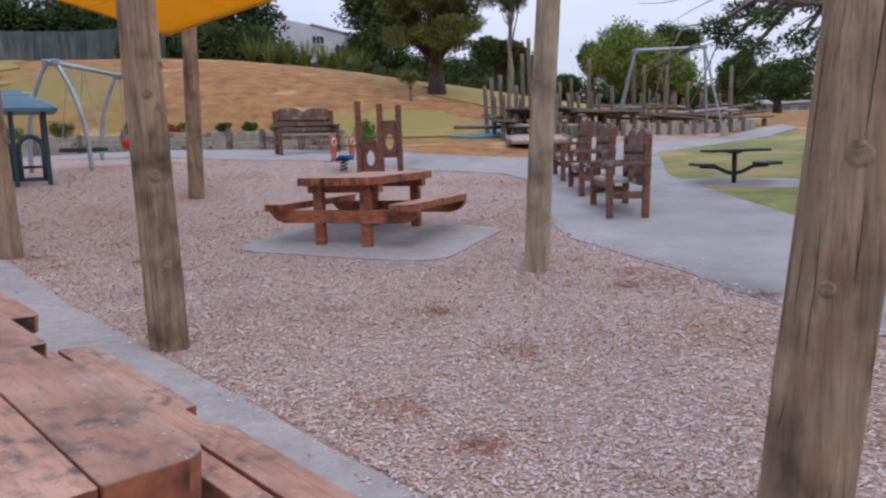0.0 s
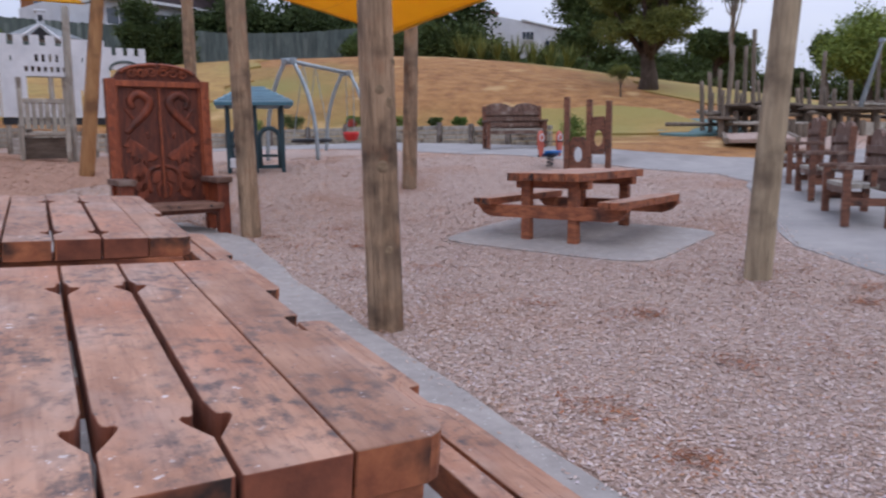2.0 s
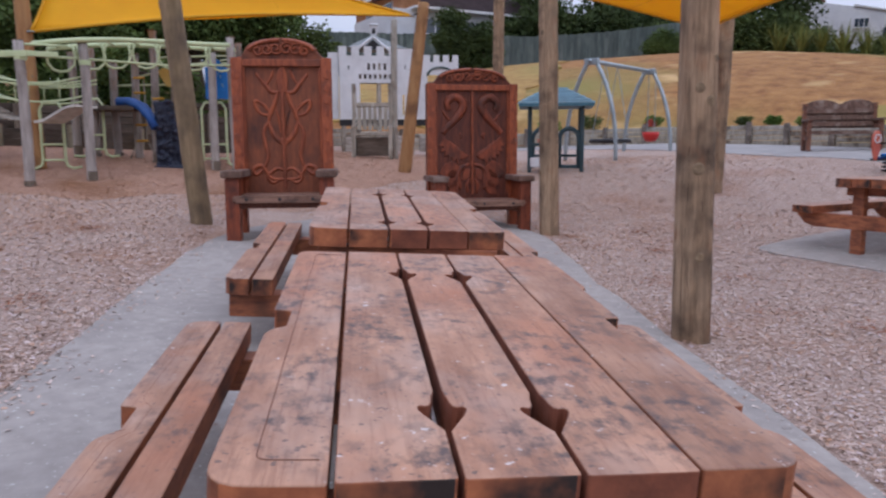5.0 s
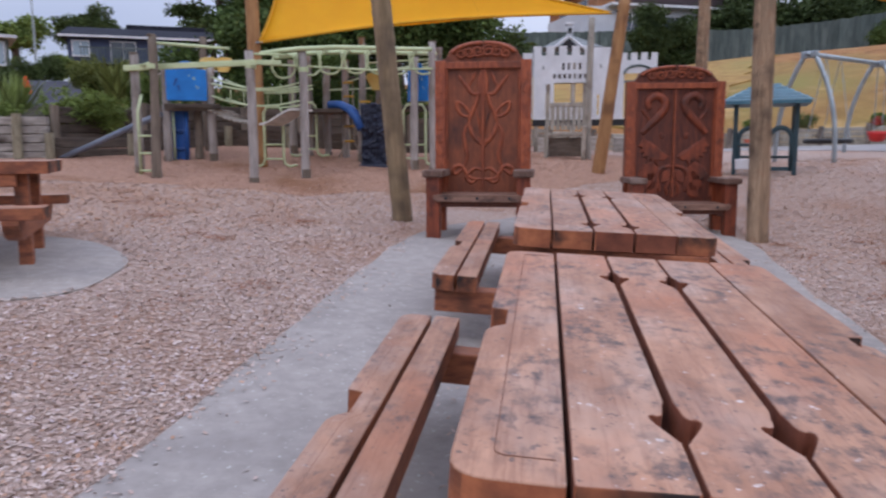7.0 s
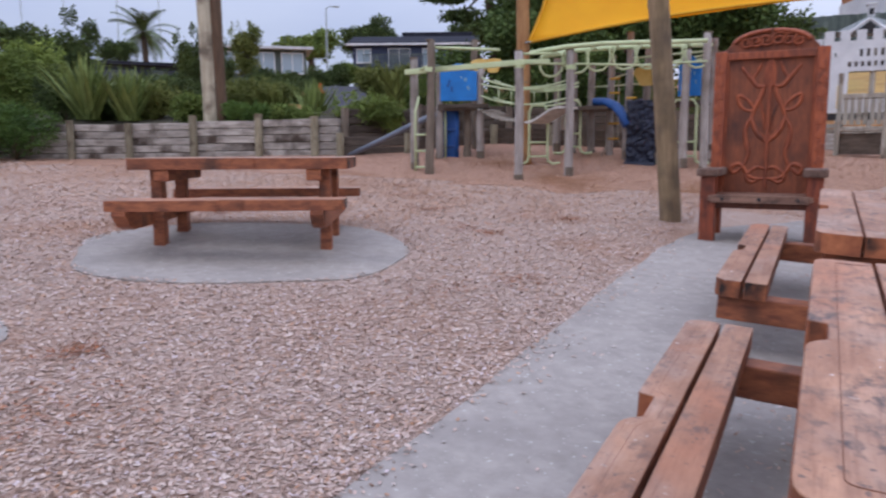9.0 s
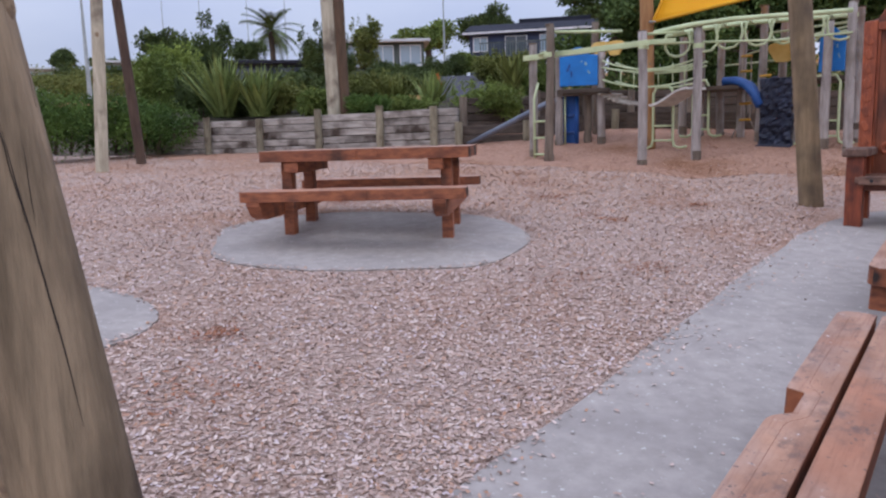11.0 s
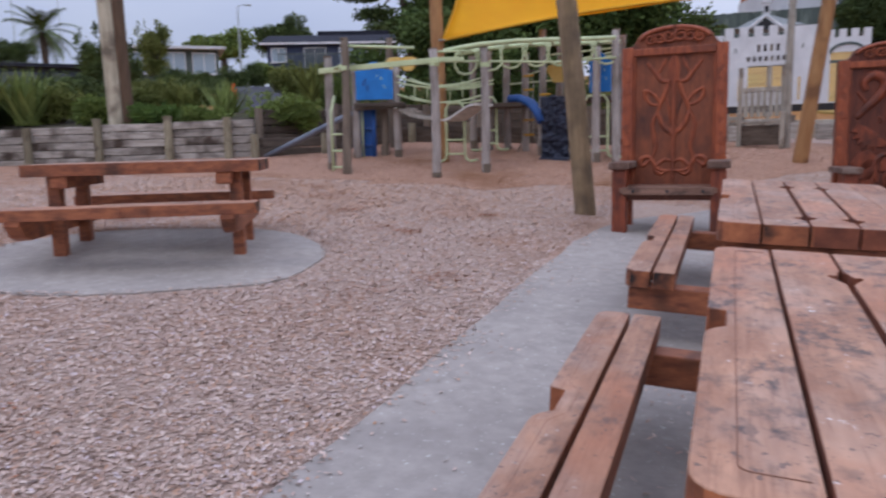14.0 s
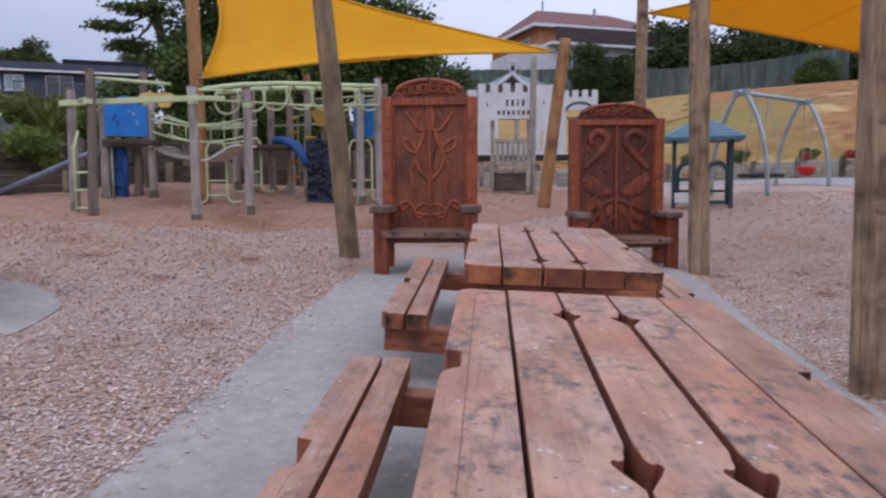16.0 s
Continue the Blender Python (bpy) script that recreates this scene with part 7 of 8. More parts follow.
tree(61.9, 70, None, 5.5, 0.25, lumps(9, 10, 0, 6.4, 1.7, 1.3, 1.3), 8000, 0.28, "leaf_dark", "tall open gum tree on the skyline", 9, "bark_pale")
tree(66.4, 62, None, 2, 0.3, lumps(10, 10, 0, 2.9, 0.8, 1.2, 1.3), 9000, 0.27, "leaf_dark", "dark tree at the far edge of the park", 10)
tree(68.9, 42, None, 1.0, 0.2, lumps(11, 12, 0, 1.55, 1.15, 0.6, 1.0), 12000, 0.19, "leaf_dark", "spreading green tree on the lawn", 11)
tree(53.6, 64, None, 2, 0.25, lumps(12, 9, 0, 1.7, 1.7, 0.5, 1.3), 8000, 0.3, "leaf_dark", "dark tree in the far distance", 12)
tree(50.0, 62, None, 2, 0.25, lumps(15, 9, 0, 2.6, 1.6, 0.8, 1.6), 9000, 0.3, "leaf_dark", "dark tree in the far distance", 15)
CONIFER = [(-2.8, 0.1, 2.75), (-2.4, 0.3, 3.0), (-1.95, -0.2, 2.75), (-1.5, 0.2, 2.4), (-2.2, 0.0, 2.3), (-1.2, 0.2, 2.95), (-0.9, -0.1, 2.45), (-2.6, 0.2, 2.5), (-1.35, 0.0, 2.0), (-1.7, 0.3, 3.1), (-0.6, 0.1, 2.8), (-2.0, 0.1, 3.4), (-1.0, 0.2, 3.5), (0.3, 0, 4.5), (-0.6, 0.2, 4.2), (0.5, 0.1, 5.6), (0.0, 0, 6.4)]
tree(76.5, 13.5, None, 6.0, 0.28, [(x, y, z, 0.34 if z < 4 else 1.0, 0.32 if z < 4 else 1.0, 0.17 if z < 4 else 0.7) for x, y, z in CONIFER], 30000, 0.075, "leaf_dark", "dark drooping tree with bare grey twigs", 13, "bark_pale", droop=0.6)


def bare_branch():
    t = thing("bare_branch", "bare grey branch reaching out from the tree", "branch")
    rnd = random.Random(5)
    def grow(p, d, length, r, depth):
        pts = [p]
        for k in range(4):
            d = (d + Vector((rnd.uniform(-0.16, 0.16), rnd.uniform(-0.16, 0.16), rnd.uniform(-0.12, 0.13)))).normalized()
            pts.append(pts[-1] + d * length / 4)
        part("twig", tube(pts, [r * (1 - 0.16 * k) for k in range(5)], 5), M["bark_pale"], t, smooth=True)
        if depth:
            for k in (1, 2, 3, 4):
                grow(pts[k], (d + Vector((rnd.uniform(-0.8, 0.8), rnd.uniform(-0.8, 0.8), rnd.uniform(-0.7, 0.5)))).normalized(), length * 0.5, r * 0.5, depth - 1)
    for az, r, z, up, long in ((76.5, 13.35, 3.3, 0.04, 4.3), (76.0, 13.35, 3.45, 0.02, 3.6)):
        x, y = polar(az, r)
        grow(Vector((x, y, z)), Vector((-0.23, 0.97, up)), long, 0.04, 2)
    return t


bare_branch()


def hedge(name, spots, count, size, mat, label, seed, category="shrub"):
    """A run of bushes; spots of (azimuth, distance, height of the middle, width, half height)."""
    blobs = []
    rnd = random.Random(seed)
    for az, r, z, w, h in spots:
        x, y = polar(az, r)
        blobs.append((x, y, z, w, w, h))
        for _ in range(3):
            blobs.append((x + rnd.uniform(-w, w), y + rnd.uniform(-w, w) * 0.6, z + rnd.uniform(-0.4, 0.7) * h, w * 0.5, w * 0.5, h * 0.5))
    x0, y0 = polar(spots[0][0], spots[0][1])
    t = thing(name, label, category, pose(x0, y0, spots[0][2] - spots[0][4]))
    home = Vector((x0, y0, spots[0][2] - spots[0][4]))
    for x, y, z, w, _, h in blobs[::4]:
        foot = Vector((x, y, z - 1.0 * h)) - home
        part("stem", tube([foot, foot + Vector((0.2 * w, 0, 0.6 * h)), foot + Vector((0, 0.1 * w, 1.1 * h))], [0.05 * w + 0.01, 0.03 * w + 0.01, 0.01], 5), M["bark"], t)
    leaves("foliage", [(x - home.x, y - home.y, z - home.z, w, d, h) for x, y, z, w, d, h in blobs], count, size, M[mat], t, seed)
    return t


hedge("hedge", [(a, 48.5, 8.2 + 0.5 * math.sin(a * 1.7), 1.5, 1.5) for a in np.linspace(11, 21, 8)], 14000, 0.34, "leaf_shade", "dark hedge and shrubs above the fence", 21)
hedge("hedge", [(a, 48.0, 7.6 - 0.03 * (a - 24) + 0.5 * math.sin(a * 2.1), 1.3, 1.4) for a in np.linspace(22.5, 32.0, 10)], 17000, 0.30, "leaf_dark", "dense green shrubs along the crest of the hill", 22)
hedge("hedge", [(a, 48.0, 6.2 - 0.12 * (a - 34) + 0.3 * math.sin(a * 2.1), 1.2, 1.1) for a in np.linspace(33.5, 48, 11)], 14000, 0.28, "leaf_dark", "dark shrubs along the skyline", 23)
hedge("hedge", [(a, 52.0, 9.6 + 0.9 * math.sin(a * 1.1), 1.9, 2.2) for a in np.linspace(12, 31, 9)], 15000, 0.4, "leaf_shade", "dark trees behind the fence", 24, "tree")
hedge("shrub", [(23.1, 44.5, 7.25, 0.95, 0.85)], 3200, 0.17, "leaf_deep", "round green bush in front of the fence", 25)
for k, (a, r, w, h) in enumerate([(10.5, 24.4, 0.5, 0.38), (14.5, 24.5, 0.55, 0.40), (17.5, 24.5, 0.45, 0.45), (22.0, 24.4, 0.4, 0.3), (25.5, 23.8, 0.45, 0.28), (28.2, 23.1, 0.3, 0.2), (30.2, 22.5, 0.3, 0.2), (32.0, 21.6, 0.28, 0.18), (8.0, 24.2, 0.55, 0.42)]):
    x, y = polar(a, r)
    hedge("shrub", [(a, r, land(x, y) + 0.52 + 0.2 * h, 0.62 * w, 0.6 * h)], 900, 0.075, ("hedge_leaf", "leaf", "leaf_dark")[k % 3], "small green shrub in the planter", 30 + k)
x, y = polar(38.8, 18.6)
hedge("shrub", [(38.8, 18.6, land(x, y) + 0.35, 0.34, 0.36)], 1300, 0.08, "leaf", "clipped round green shrub at the end of the wall", 44)
hedge("tree_line", [(a, 74.0, 1.4 + 74 * float(np.interp(a, [46, 50, 55, 58, 64, 70, 86], [0.085, 0.06, 0.05, 0.058, 0.046, 0.032, 0.03])) + 0.5 * math.sin(a * 1.9), 2.4, 1.7) for a in np.linspace(46, 66, 14)], 22000, 0.36, "leaf_dark", "dark line of trees at the crest of the hill", 83, "trees")
hedge("tree_line", [(a, 92.0, 1.4 + 92 * 0.046 + 0.8 * math.sin(a * 1.9), 3.2, 1.8) for a in np.linspace(62, 88, 12)], 14000, 0.5, "leaf_dark", "dark line of trees at the far side of the park", 81, "trees")
hedge("tree_line", [(a, 95.0, 1.4 + 95 * 0.045 + 0.9 * math.sin(a * 1.3), 3.4, 2.4) for a in np.linspace(-82, -40, 15)], 14000, 0.5, "leaf_dark", "dark line of trees beyond the houses", 82, "trees")
# behind the climbing frame and above the retaining wall
tree(-19.0, 22.5, 2.3, 3.5, 0.25, lumps(50, 22, 0.5, 3.4, 2.9, 3.2, 1.15, 1.6), 30000, 0.20, "leaf_deep", "large dark green tree behind the climbing frame", 50)
tree(-12.0, 21.0, 2.1, 2.5, 0.2, lumps(51, 14, 0, 2.5, 2.4, 2.2, 0.95, 1.2), 16000, 0.19, "leaf_deep", "dark green shrubby tree behind the climbing frame", 51)
tree(-21.0, 18.0, 2.0, 1.6, 0.14, lumps(52, 12, 0, 1.3, 2.6, 1.2, 0.7, 0.9), 14000, 0.16, "leaf_deep", "dark shrub thicket behind the play equipment", 52)
tree(-8.5, 24.0, 2.4, 2.0, 0.2, lumps(53, 12, 0, 2.2, 2.4, 1.6, 0.9, 1.2), 11000, 0.22, "leaf_dark", "dark shrubby tree beside the castle panel", 53)
tree(7.2, 40.0, None, 1.6, 0.14, lumps(54, 10, 0, 1.6, 0.6, 1.5, 0.9), 9000, 0.2, "leaf_shade", "dark tree in front of the brick house", 54)
tree(9.4, 41.0, None, 1.6, 0.14, lumps(55, 10, 0, 1.0, 0.8, 1.2, 0.9), 9000, 0.2, "leaf_shade", "dark tree in front of the fence", 55)
tree(-7.0, 50.0, None, 3.0, 0.2, lumps(56, 9, 0, 5.2, 3.0, 2.0, 1.0), 7000, 0.3, "leaf_olive", "olive tree beyond the shade sail", 56)
tree(-24.6, 22.5, 2.3, 5.2, 0.14, [(-1.2, 0, 4.5, 0.8, 0.5, 0.10), (-0.6, 0, 4.0, 0.9, 0.5, 0.12), (-1.3, 0, 3.5, 0.7, 0.5, 0.10), (-0.7, 0, 5.2, 0.8, 0.4, 0.12), (-1.9, 0, 5.0, 0.5, 0.4, 0.08), (-0.9, 0, 3.0, 0.6, 0.5, 0.16)], 2600, 0.16, "leaf_dark", "open dark conifer with flat tiers", 57)
tree(-33.0, 75, 9.0, 2, 0.3, lumps(58, 10, 0, 3.2, 3.0, 1.7, 1.3), 7000, 0.4, "leaf_dark", "dark round tree on the skyline", 58)
tree(-25.0, 72, 9.5, 2, 0.3, lumps(59, 9, 0, 2.6, 3.0, 1.4, 1.2), 5000, 0.4, "leaf_dark", "dark skyline tree behind the house", 59)
tree(-37.6, 70, 8.5, 2, 0.3, lumps(60, 9, 0, 2.4, 2.6, 1.3, 1.1), 5000, 0.4, "leaf", "green tree behind the low houses", 60)


def bush(az, r, z, hw, hh, count, size, mat, label, seed, name="shrub", fray=0.0):
    """One shrub: stems from the bank and uneven clumps of leaves about a middle at height z; fray: loose sprays past its outline."""
    rnd = random.Random(seed)
    x, y = polar(az, r)
    t = thing(name, label, "shrub", pose(x, y, z - hh, 0, 0, -az))
    blobs = [(0, 0, 0.75 * hh, 0.85 * hw, 0.6 * hw, 0.8 * hh)]
    for _ in range(max(7, int(9 * hw / hh))):
        a, e, q = rnd.uniform(0, 6.28), rnd.uniform(-0.9, 0.95), rnd.random() ** 0.4
        k = rnd.uniform(0.34, 0.56) * min(1.0, 0.55 + hh / hw)
        c = math.sqrt(1 - e * e)
        blobs.append((hw * q * c * math.cos(a), 0.7 * hw * q * c * math.sin(a), hh * (1 + 0.85 * q * e), k * min(hw, 1.6 * hh), k * min(hw, 1.6 * hh), k * hh * 1.1))
    for _ in range(int(10 * fray)):
        a = rnd.uniform(-1.2, 1.2)
        blobs.append((hw * 1.05 * math.sin(a), rnd.uniform(-0.3, 0.3) * hw, hh * (1 + 1.05 * math.cos(a)), 0.07 * hw, 0.07 * hw, 0.28 * hh))
    if name == "tree":
        low = 0.9 * hh
        blobs += [(rnd.uniform(-0.7, 0.7) * hw, rnd.uniform(-0.3, 0.3) * hw, -low * rnd.random(), 0.5 * hw, 0.4 * hw, 0.5 * hh) for _ in range(6)]
    for bx, by, bz, *_ in blobs[:6]:
        part("stem", tube([(0.3 * bx, 0.3 * by, -0.1), (0.7 * bx, 0.7 * by, 0.5 * bz), (bx, by, bz)], [0.03 * hh + 0.008, 0.02 * hh + 0.006, 0.006], 5), M["bark"], t)
    leaves("foliage", blobs, count, size, M[mat], t, seed)
    return t


# the clipped hedge, and the shrubs that crowd the bank
hedge("tree_line", [(a, 46.0, 4.7 + 0.35 * math.sin(a * 1.7), 1.5, 1.0) for a in np.linspace(-72, -56.5, 13)], 11000, 0.17, "leaf_olive", "olive shrubs far behind the hedge", 240, "trees")
hedge("tree_line", [(a, 27.0, 2.95 + 0.25 * math.sin(a * 2.3), 0.85, 0.85) for a in np.linspace(-58.5, -48.5, 10)], 15000, 0.12, "leaf_dark", "dark shrubs crowded behind the bank", 241, "trees")
hedge("tree_line", [(a, 31.0, 3.35 + 0.2 * math.sin(a * 2.9), 0.8, 0.70) for a in np.linspace(-49, -38.6, 10)], 12000, 0.13, "leaf_dark", "dark shrubs below the houses", 242, "trees")
hedge("hedge", [(a, 16.6 + 0.1 * (a + 27), 2.3 + 0.15 * math.sin(a * 2), 0.6, 0.55) for a in np.linspace(-27, -9, 13)], 12000, 0.10, "leaf_deep", "dark shrubs above the wall behind the climbing frame", 243)
hedge("hedge", [(a, 17.3 + 0.2 * math.sin(a), float(np.interp(a, [-72, -60, -57], [2.0, 1.9, 1.85])), 0.55, float(np.interp(a, [-72, -60, -57], [0.66, 0.58, 0.45]))) for a in np.linspace(-72, -57.2, 17)], 34000, 0.075, "hedge_leaf", "clipped dark green hedge above the wall", 71)
bush(-56.2, 24, 3.75, 0.78, 0.62, 9000, 0.13, "leaf_bright", "yellow-green leafy tree top behind the hedge", 201, "tree", 0.6)
bush(-57.7, 22, 3.0, 0.70, 0.80, 10000, 0.11, "leaf", "mid-green shrubby tree behind the hedge", 202, "tree", 0.8)
bush(-55.0, 19, 2.6, 0.55, 0.55, 7000, 0.08, "leaf_dark", "dark green shrub on the bank", 203, fray=0.6)
bush(-54.0, 30, 4.9, 0.85, 1.15, 9000, 0.16, "leaf_dark", "dark upright tree behind the shrubs", 204, "tree", 0.8)
bush(-56.4, 34, 5.5, 0.95, 0.75, 7000, 0.18, "leaf_dark", "dark rounded tree behind the shrubs", 205, "tree")
bush(-52.2, 18.2, 2.35, 0.5, 0.40, 5000, 0.08, "leaf_dark", "dark green low shrub between the flax clumps", 206, fray=0.4)
bush(-49.0, 17.5, 2.45, 0.45, 0.34, 4200, 0.08, "leaf_olive", "olive brush on the bank", 207, fray=1.0)
bush(-46.9, 16.3, 2.22, 0.40, 0.28, 4200, 0.075, "leaf", "low bright green shrub at the wall's edge", 208, fray=0.5)
bush(-44.8, 17.2, 2.40, 0.45, 0.34, 4500, 0.08, "leaf_dark", "dark green shrub at the wall's edge", 209, fray=0.5)
bush(-42.3, 17.5, 2.62, 0.80, 0.30, 7000, 0.075, "leaf_olive", "olive brush with dry tips on the bank", 210, fray=1.4)
bush(-43.0, 15.7, 2.10, 0.52, 0.25, 6000, 0.065, "hedge_leaf", "green ground cover hanging over the wall", 211, fray=0.4)
bush(-39.9, 15.4, 2.06, 0.56, 0.22, 6000, 0.065, "leaf", "green ground cover hanging over the wall", 212, fray=0.4)
bush(-34.3, 15.2, 2.14, 0.72, 0.36, 9000, 0.07, "leaf", "bright green shrub spilling over the lower wall", 213, fray=0.8)
bush(-32.6, 19, 3.05, 0.80, 0.42, 7000, 0.09, "leaf_olive", "olive brush above the climbing frame", 214, fray=1.2)
bush(-30.0, 18.2, 2.65, 0.70, 0.55, 7000, 0.09, "leaf", "green shrub behind the climbing frame", 215, fray=0.6)
bush(-40.6, 40, 4.95, 1.25, 0.62, 6500, 0.16, "leaf_dark", "dark shrub in front of the low house", 216)
bush(-38.6, 39, 4.85, 0.6, 0.50, 3200, 0.14, "leaf_dark", "dark shrub beside the low house", 217)
bush(-35.0, 45, 5.85, 0.95, 0.60, 4200, 0.17, "leaf", "green shrubs beside the side road", 218)
bush(-36.7, 44, 5.5, 1.1, 0.75, 4500, 0.17, "leaf_dark", "dark shrubs beside the street lamp", 226)
bush(-42.5, 42, 7.2, 0.80, 0.85, 4200, 0.17, "leaf_olive", "yellowish open tree beside the low house", 219, "tree", 1.2)
bush(-44.3, 40, 5.6, 0.85, 1.15, 6500, 0.16, "leaf_dark", "dark tree between the houses", 220, "tree", 0.5)
bush(-47.9, 30, 3.85, 0.75, 0.40, 4500, 0.13, "leaf_dark", "dark shrubs below the low dark house", 221)
bush(-51.0, 52, 7.6, 1.0, 0.85, 4200, 0.2, "leaf_dark", "dark shrub below the palm", 222, "tree")
bush(-63.3, 60, 6.2, 2.4, 0.60, 5500, 0.2, "leaf_olive", "far olive hedge before the houses", 223)
bush(-60.2, 70, 7.4, 1.5, 1.2, 4500, 0.24, "leaf_dark", "dark far tree beyond the hedge", 224, "tree")
low_house(-64.9, 88, 7.6, 3.6, "far pale house beyond the hedge", M["house_white"])
bush(-62.6, 84, 8.6, 2.4, 1.3, 4500, 0.26, "leaf_dark", "dark far trees around a pale house", 227, "tree")
tree(-63.2, 95, 7.5, 3, 0.3, lumps(66, 8, 0, 3.9, 1.3, 0.9, 0.9), 4500, 0.36, "leaf_dark", "dark round tree far beyond the houses", 66)
tree(-60.6, 84, 6.5, 2, 0.3, lumps(67, 8, 0, 3.0, 1.4, 1.0, 0.9), 4500, 0.36, "leaf_dark", "dark tree far beyond the houses", 67)


def flax(az, r, z, n, length, mat, seed, label="tall clump of sword-leaved green flax"):
    """A clump of sword leaves."""
    x, y = polar(az, r)
    rnd = random.Random(seed)
    t = thing("flax_bush", label, "plant", pose(x, y, z))
    own = bmesh.new()
    for _ in range(n):
        a, e, l = rnd.uniform(0, 6.28), rnd.uniform(0.75, 1.5), length * rnd.uniform(0.6, 1.1)
        d = Vector((math.cos(a) * math.cos(e), math.sin(a) * math.cos(e), math.sin(e)))
        s = d.cross(Vector((0, 0, 1))).normalized() * 0.04
        p, row = Vector((rnd.uniform(-0.15, 0.15), rnd.uniform(-0.15, 0.15), 0)), []
        for k in range(5):
            w = (1 - (k / 4) ** 2) + 0.05
            row.append((own.verts.new(p - s * w), own.verts.new(p + Vector((0, 0, 0.01))), own.verts.new(p + s * w)))
            p = p + d * l / 4
            d = (d + Vector((0, 0, -0.10 * k * math.cos(e)))).normalized()
        for q, u in zip(row, row[1:]):
            own.faces.new((q[0], q[1], u[1], u[0]))
            own.faces.new((q[1], q[2], u[2], u[1]))
    part("leaves", own, M[mat], t)
    return t


flax(-53.55, 17.6, 2.05, 170, 1.35, "flax", 1)
flax(-51.0, 17.3, 2.02, 170, 1.15, "flax", 2)
flax(-49.7, 17.6, 2.02, 60, 0.8, "leaf_olive", 3)
flax(-38.4, 16.5, 2.05, 90, 0.85, "flax", 4)
flax(-41.2, 17.0, 2.15, 60, 0.75, "leaf_olive", 5)
flax(-32.2, 17.5, 2.5, 70, 0.9, "leaf_olive", 6)
for k, a in enumerate(np.linspace(30.5, 38.5, 7)):
    flax(a, 44.0, land(*polar(a, 44.0)), 60, 1.6, "leaf_olive", 10 + k)


M["leaf_red"] = leafy("red_leaves", "7c2f28", "b4544a")
for k, (a, r) in enumerate(((21.8, 23.6), (24.6, 23.2))):
    flax(a, r, land(*polar(a, r)) + 0.50, 32, 0.26, "leaf_red", 20 + k, "small red-leaved plant in the planter")


def palm(az, r, z, h):
    x, y = polar(az, r)
    t = thing("palm_tree", "tall feathery palm on the skyline", "palm tree", pose(x, y, z))
    part("trunk", tube([(0, 0, -0.5), (0.1, 0, h * 0.5), (0, 0, h)], [0.28, 0.22, 0.2], 10), M["bark"], t, smooth=True)
    rnd = random.Random(2)
    for k in range(30):
        a, e = 2 * math.pi * k / 30 + rnd.uniform(-0.2, 0.2), rnd.uniform(-0.5, 1.2)
        d, p, own = Vector((math.cos(a) * math.cos(e), math.sin(a) * math.cos(e), math.sin(e))), Vector((0, 0, h)), bmesh.new()
        s = d.cross(Vector((0, 0, 1))).normalized()
        for i in range(14):
            q = p + d * 0.19
            for sg in (-1, 1):
                tip = p + sg * s * 0.62 * math.sin(math.pi * (i + 1.5) / 16) + d * 0.18 - Vector((0, 0, 0.16))
                own.faces.new((own.verts.new(p), own.verts.new(p + d * 0.15), own.verts.new(tip)))
            p = q
            d = (d + Vector((0, 0, -0.10))).normalized()
        part("frond", own, M["palm_leaf"], t)
    return t


palm(-49.25, 60, 6.0, 4.0)
bush(-46.4, 38, 5.9, 0.70, 1.15, 5500, 0.17, "leaf_dark", "dark shaggy tree with a pale trunk", 225, "tree", 1.6)


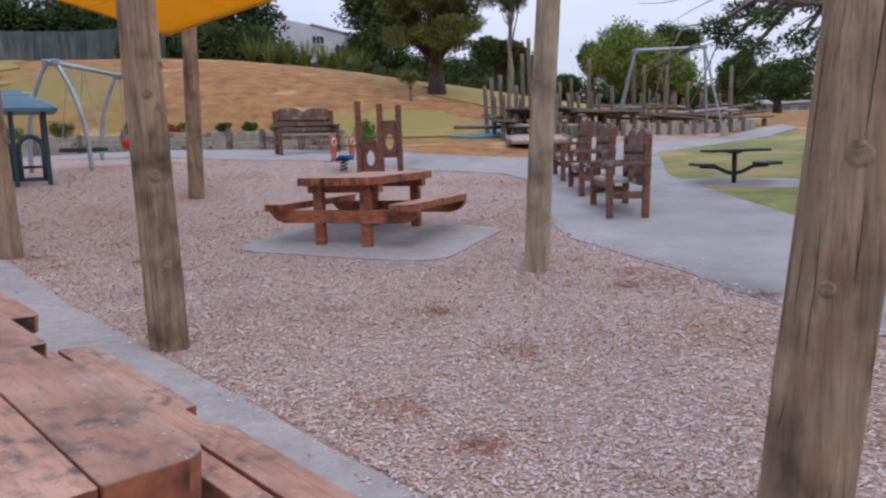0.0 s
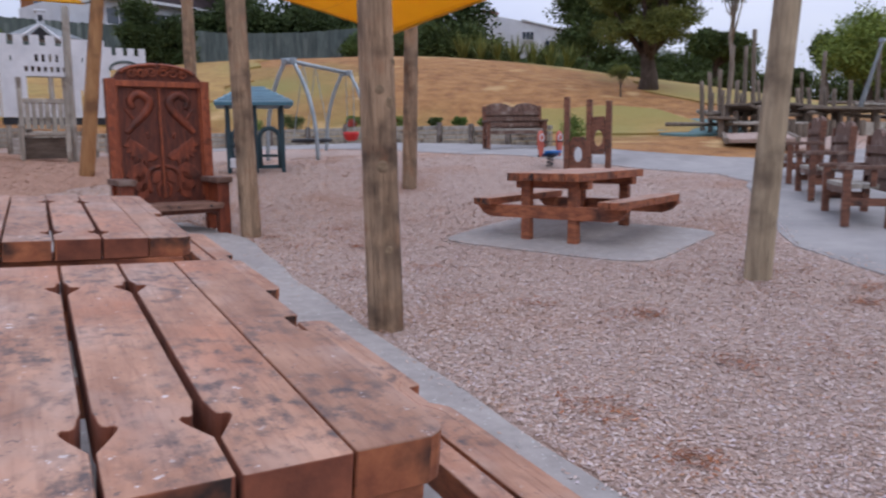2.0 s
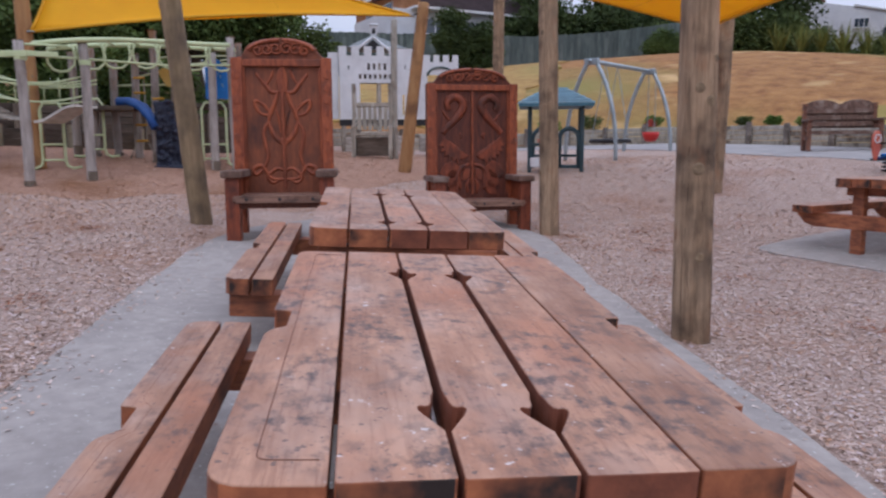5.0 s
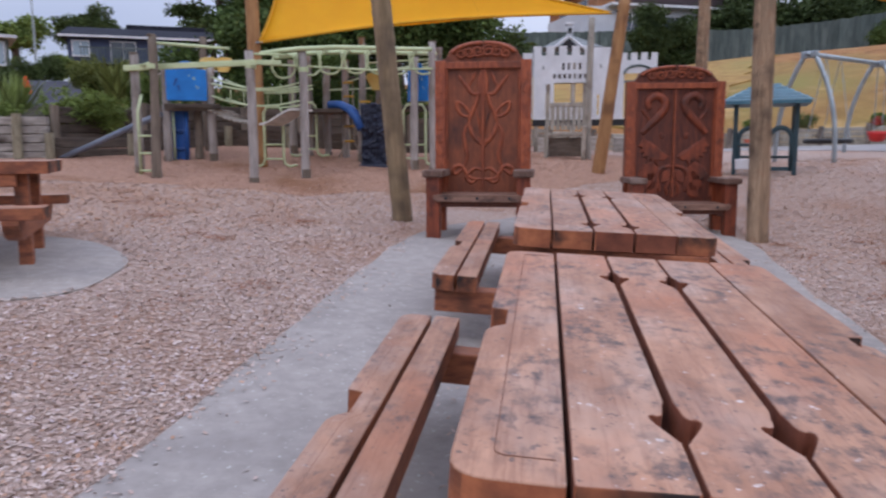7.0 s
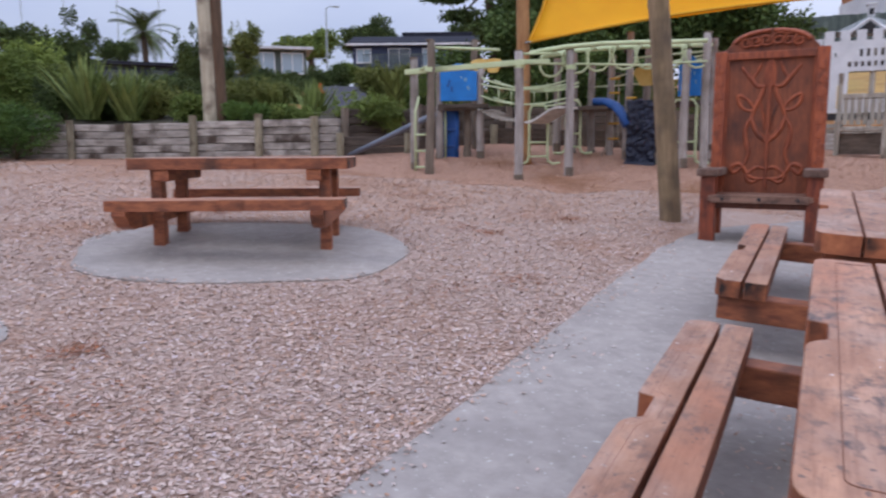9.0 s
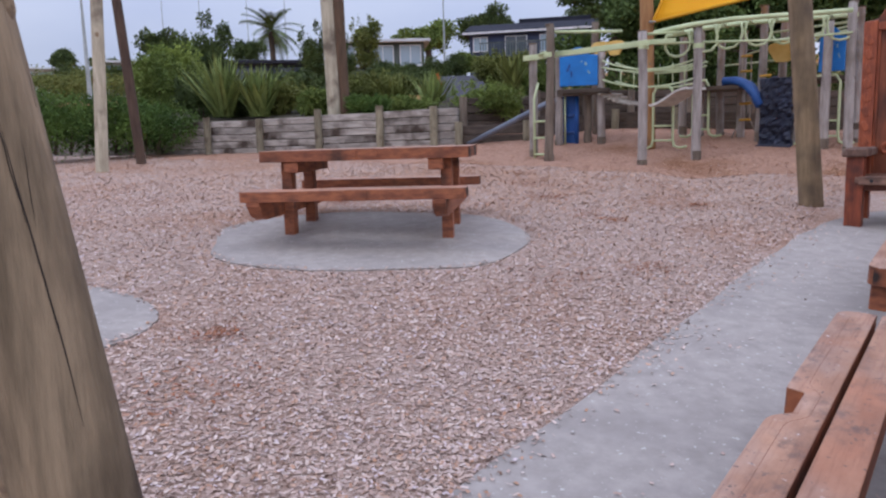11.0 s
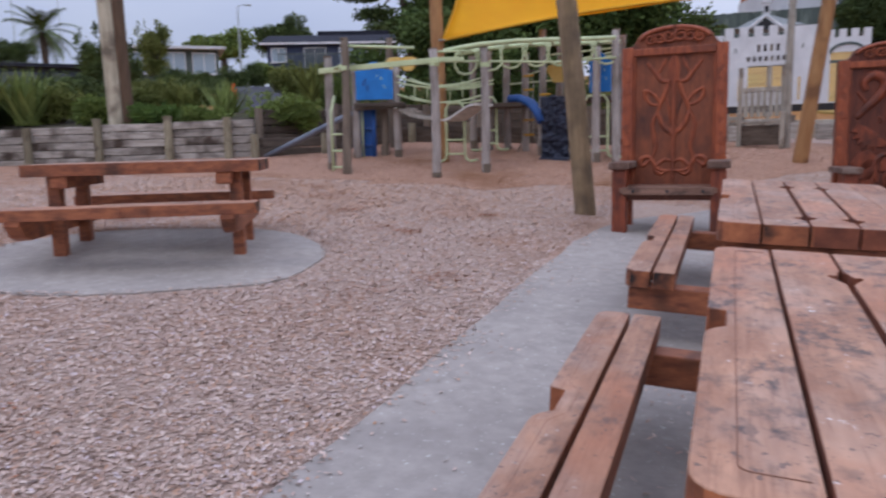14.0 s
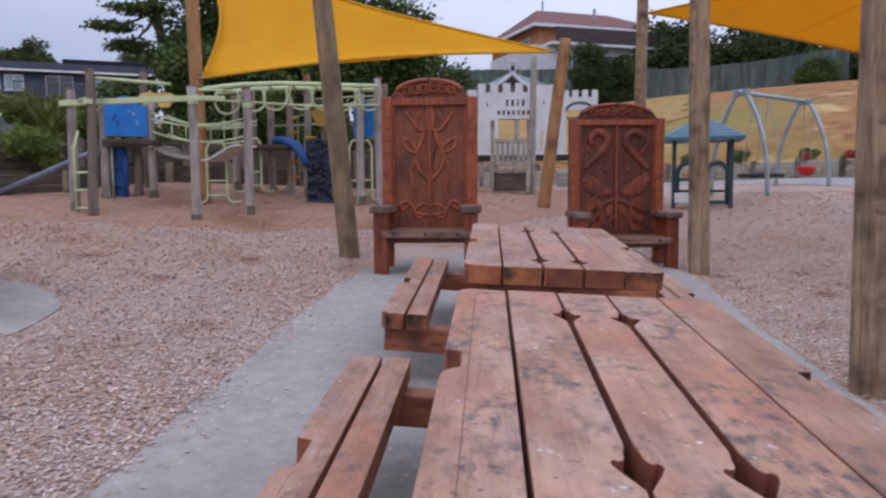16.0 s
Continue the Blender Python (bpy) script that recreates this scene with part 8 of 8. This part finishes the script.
def street_lamp(az, r, z0, z1, rad=0.06, label="pale tapered street lamp pole beyond the hedge", name="street_lamp"):
    x, y = polar(az, r)
    t = thing(name, label, "street lamp", pose(x, y, z0, 0, 0, -az))
    h = z1 - z0
    part("pole", tube([(0, 0, -0.8), (0, 0, 0.4 * h), (0, 0, h)], [rad, rad * 0.8, rad * 0.45], 8), M["lamp_pole"], t)
    if name == "street_lamp":
        arm = part("arm", tube([(0, 0, h - 0.02), (0.08, 0, h + 0.10), (0.30, 0, h + 0.16), (0.55, 0, h + 0.16)], rad * 0.4, 6), M["lamp_pole"], t)
        head = part("lamp_head", box(0.62, 0, h + 0.15, 0.42, 0.16, 0.08, 0.02), M["lamp_pole"], t)
        if r < 45:
            part("lens", box(0.62, 0, h + 0.10, 0.30, 0.12, 0.03, 0.01), M["lamp_glow"], head, "lit warm lamp lens")
    else:
        part("crossbar", box(0, 0, h, 0.75, 0.08, 0.07, 0.01), M["lamp_pole"], t)
        for sx in (-1, 1):
            part("floodlight", box(0.30 * sx, -0.06, h + 0.06, 0.26, 0.12, 0.20, 0.03, turn=(20, 0, 0)), M["black"], t)
    return t


M["lamp_pole"] = surface("painted_lamp_pole", "8f989c", "aab2b4", 4, bump=0.1)
M["lamp_glow"] = bpy.data.materials.new("lit_lamp_lens")
M["lamp_glow"].use_nodes = True
M["lamp_glow"].node_tree.nodes["Principled BSDF"].inputs["Emission Color"].default_value = (1.0, 0.86, 0.62, 1)
M["lamp_glow"].node_tree.nodes["Principled BSDF"].inputs["Emission Strength"].default_value = 6.0
street_lamp(-36.5, 48, 5.2, 10.1, 0.08)
street_lamp(-61.85, 40, 3.0, 8.4, 0.12)
for lamp_az in (-56.65, -54.13, -50.84, -48.13):
    street_lamp(lamp_az, 70, 6, 14.55, 0.06, "thin dark floodlight mast on the skyline", "floodlight_mast")
sheet("road", wavy([polar(-38.5, 27), polar(-33.5, 27), polar(-33.2, 38), polar(-35.0, 47), polar(-37.8, 47), polar(-38.3, 38)], 0.05, 1.0, 51), 0.25, M["road"], 2.0, 1.0, "grey side road climbing past the houses")


def traffic_cone(az, r, z):
    x, y = polar(az, r)
    t = thing("traffic_cone", "orange traffic cone beside the road", "traffic cone", pose(x, y, z))
    part("cone", tube([(0, 0, 0.04), (0, 0, 0.75)], [0.22, 0.04], 12), surface("orange_plastic", "d8481c", "e8602c", 3), t)
    part("base", box(0, 0, 0.02, 0.55, 0.55, 0.05, 0.01), M["black"], t)
    return t


traffic_cone(-37.3, 30, 3.25)


hedge("hedge", [(a, 56.0, 1.4 + 56 * (0.108 - 0.0022 * (a - 40)) + 0.4 * math.sin(a * 2.3), 1.7, 1.3) for a in np.linspace(37.5, 50, 11)], 16000, 0.28, "leaf_dark", "dark shrubs behind the rounded tree", 92)
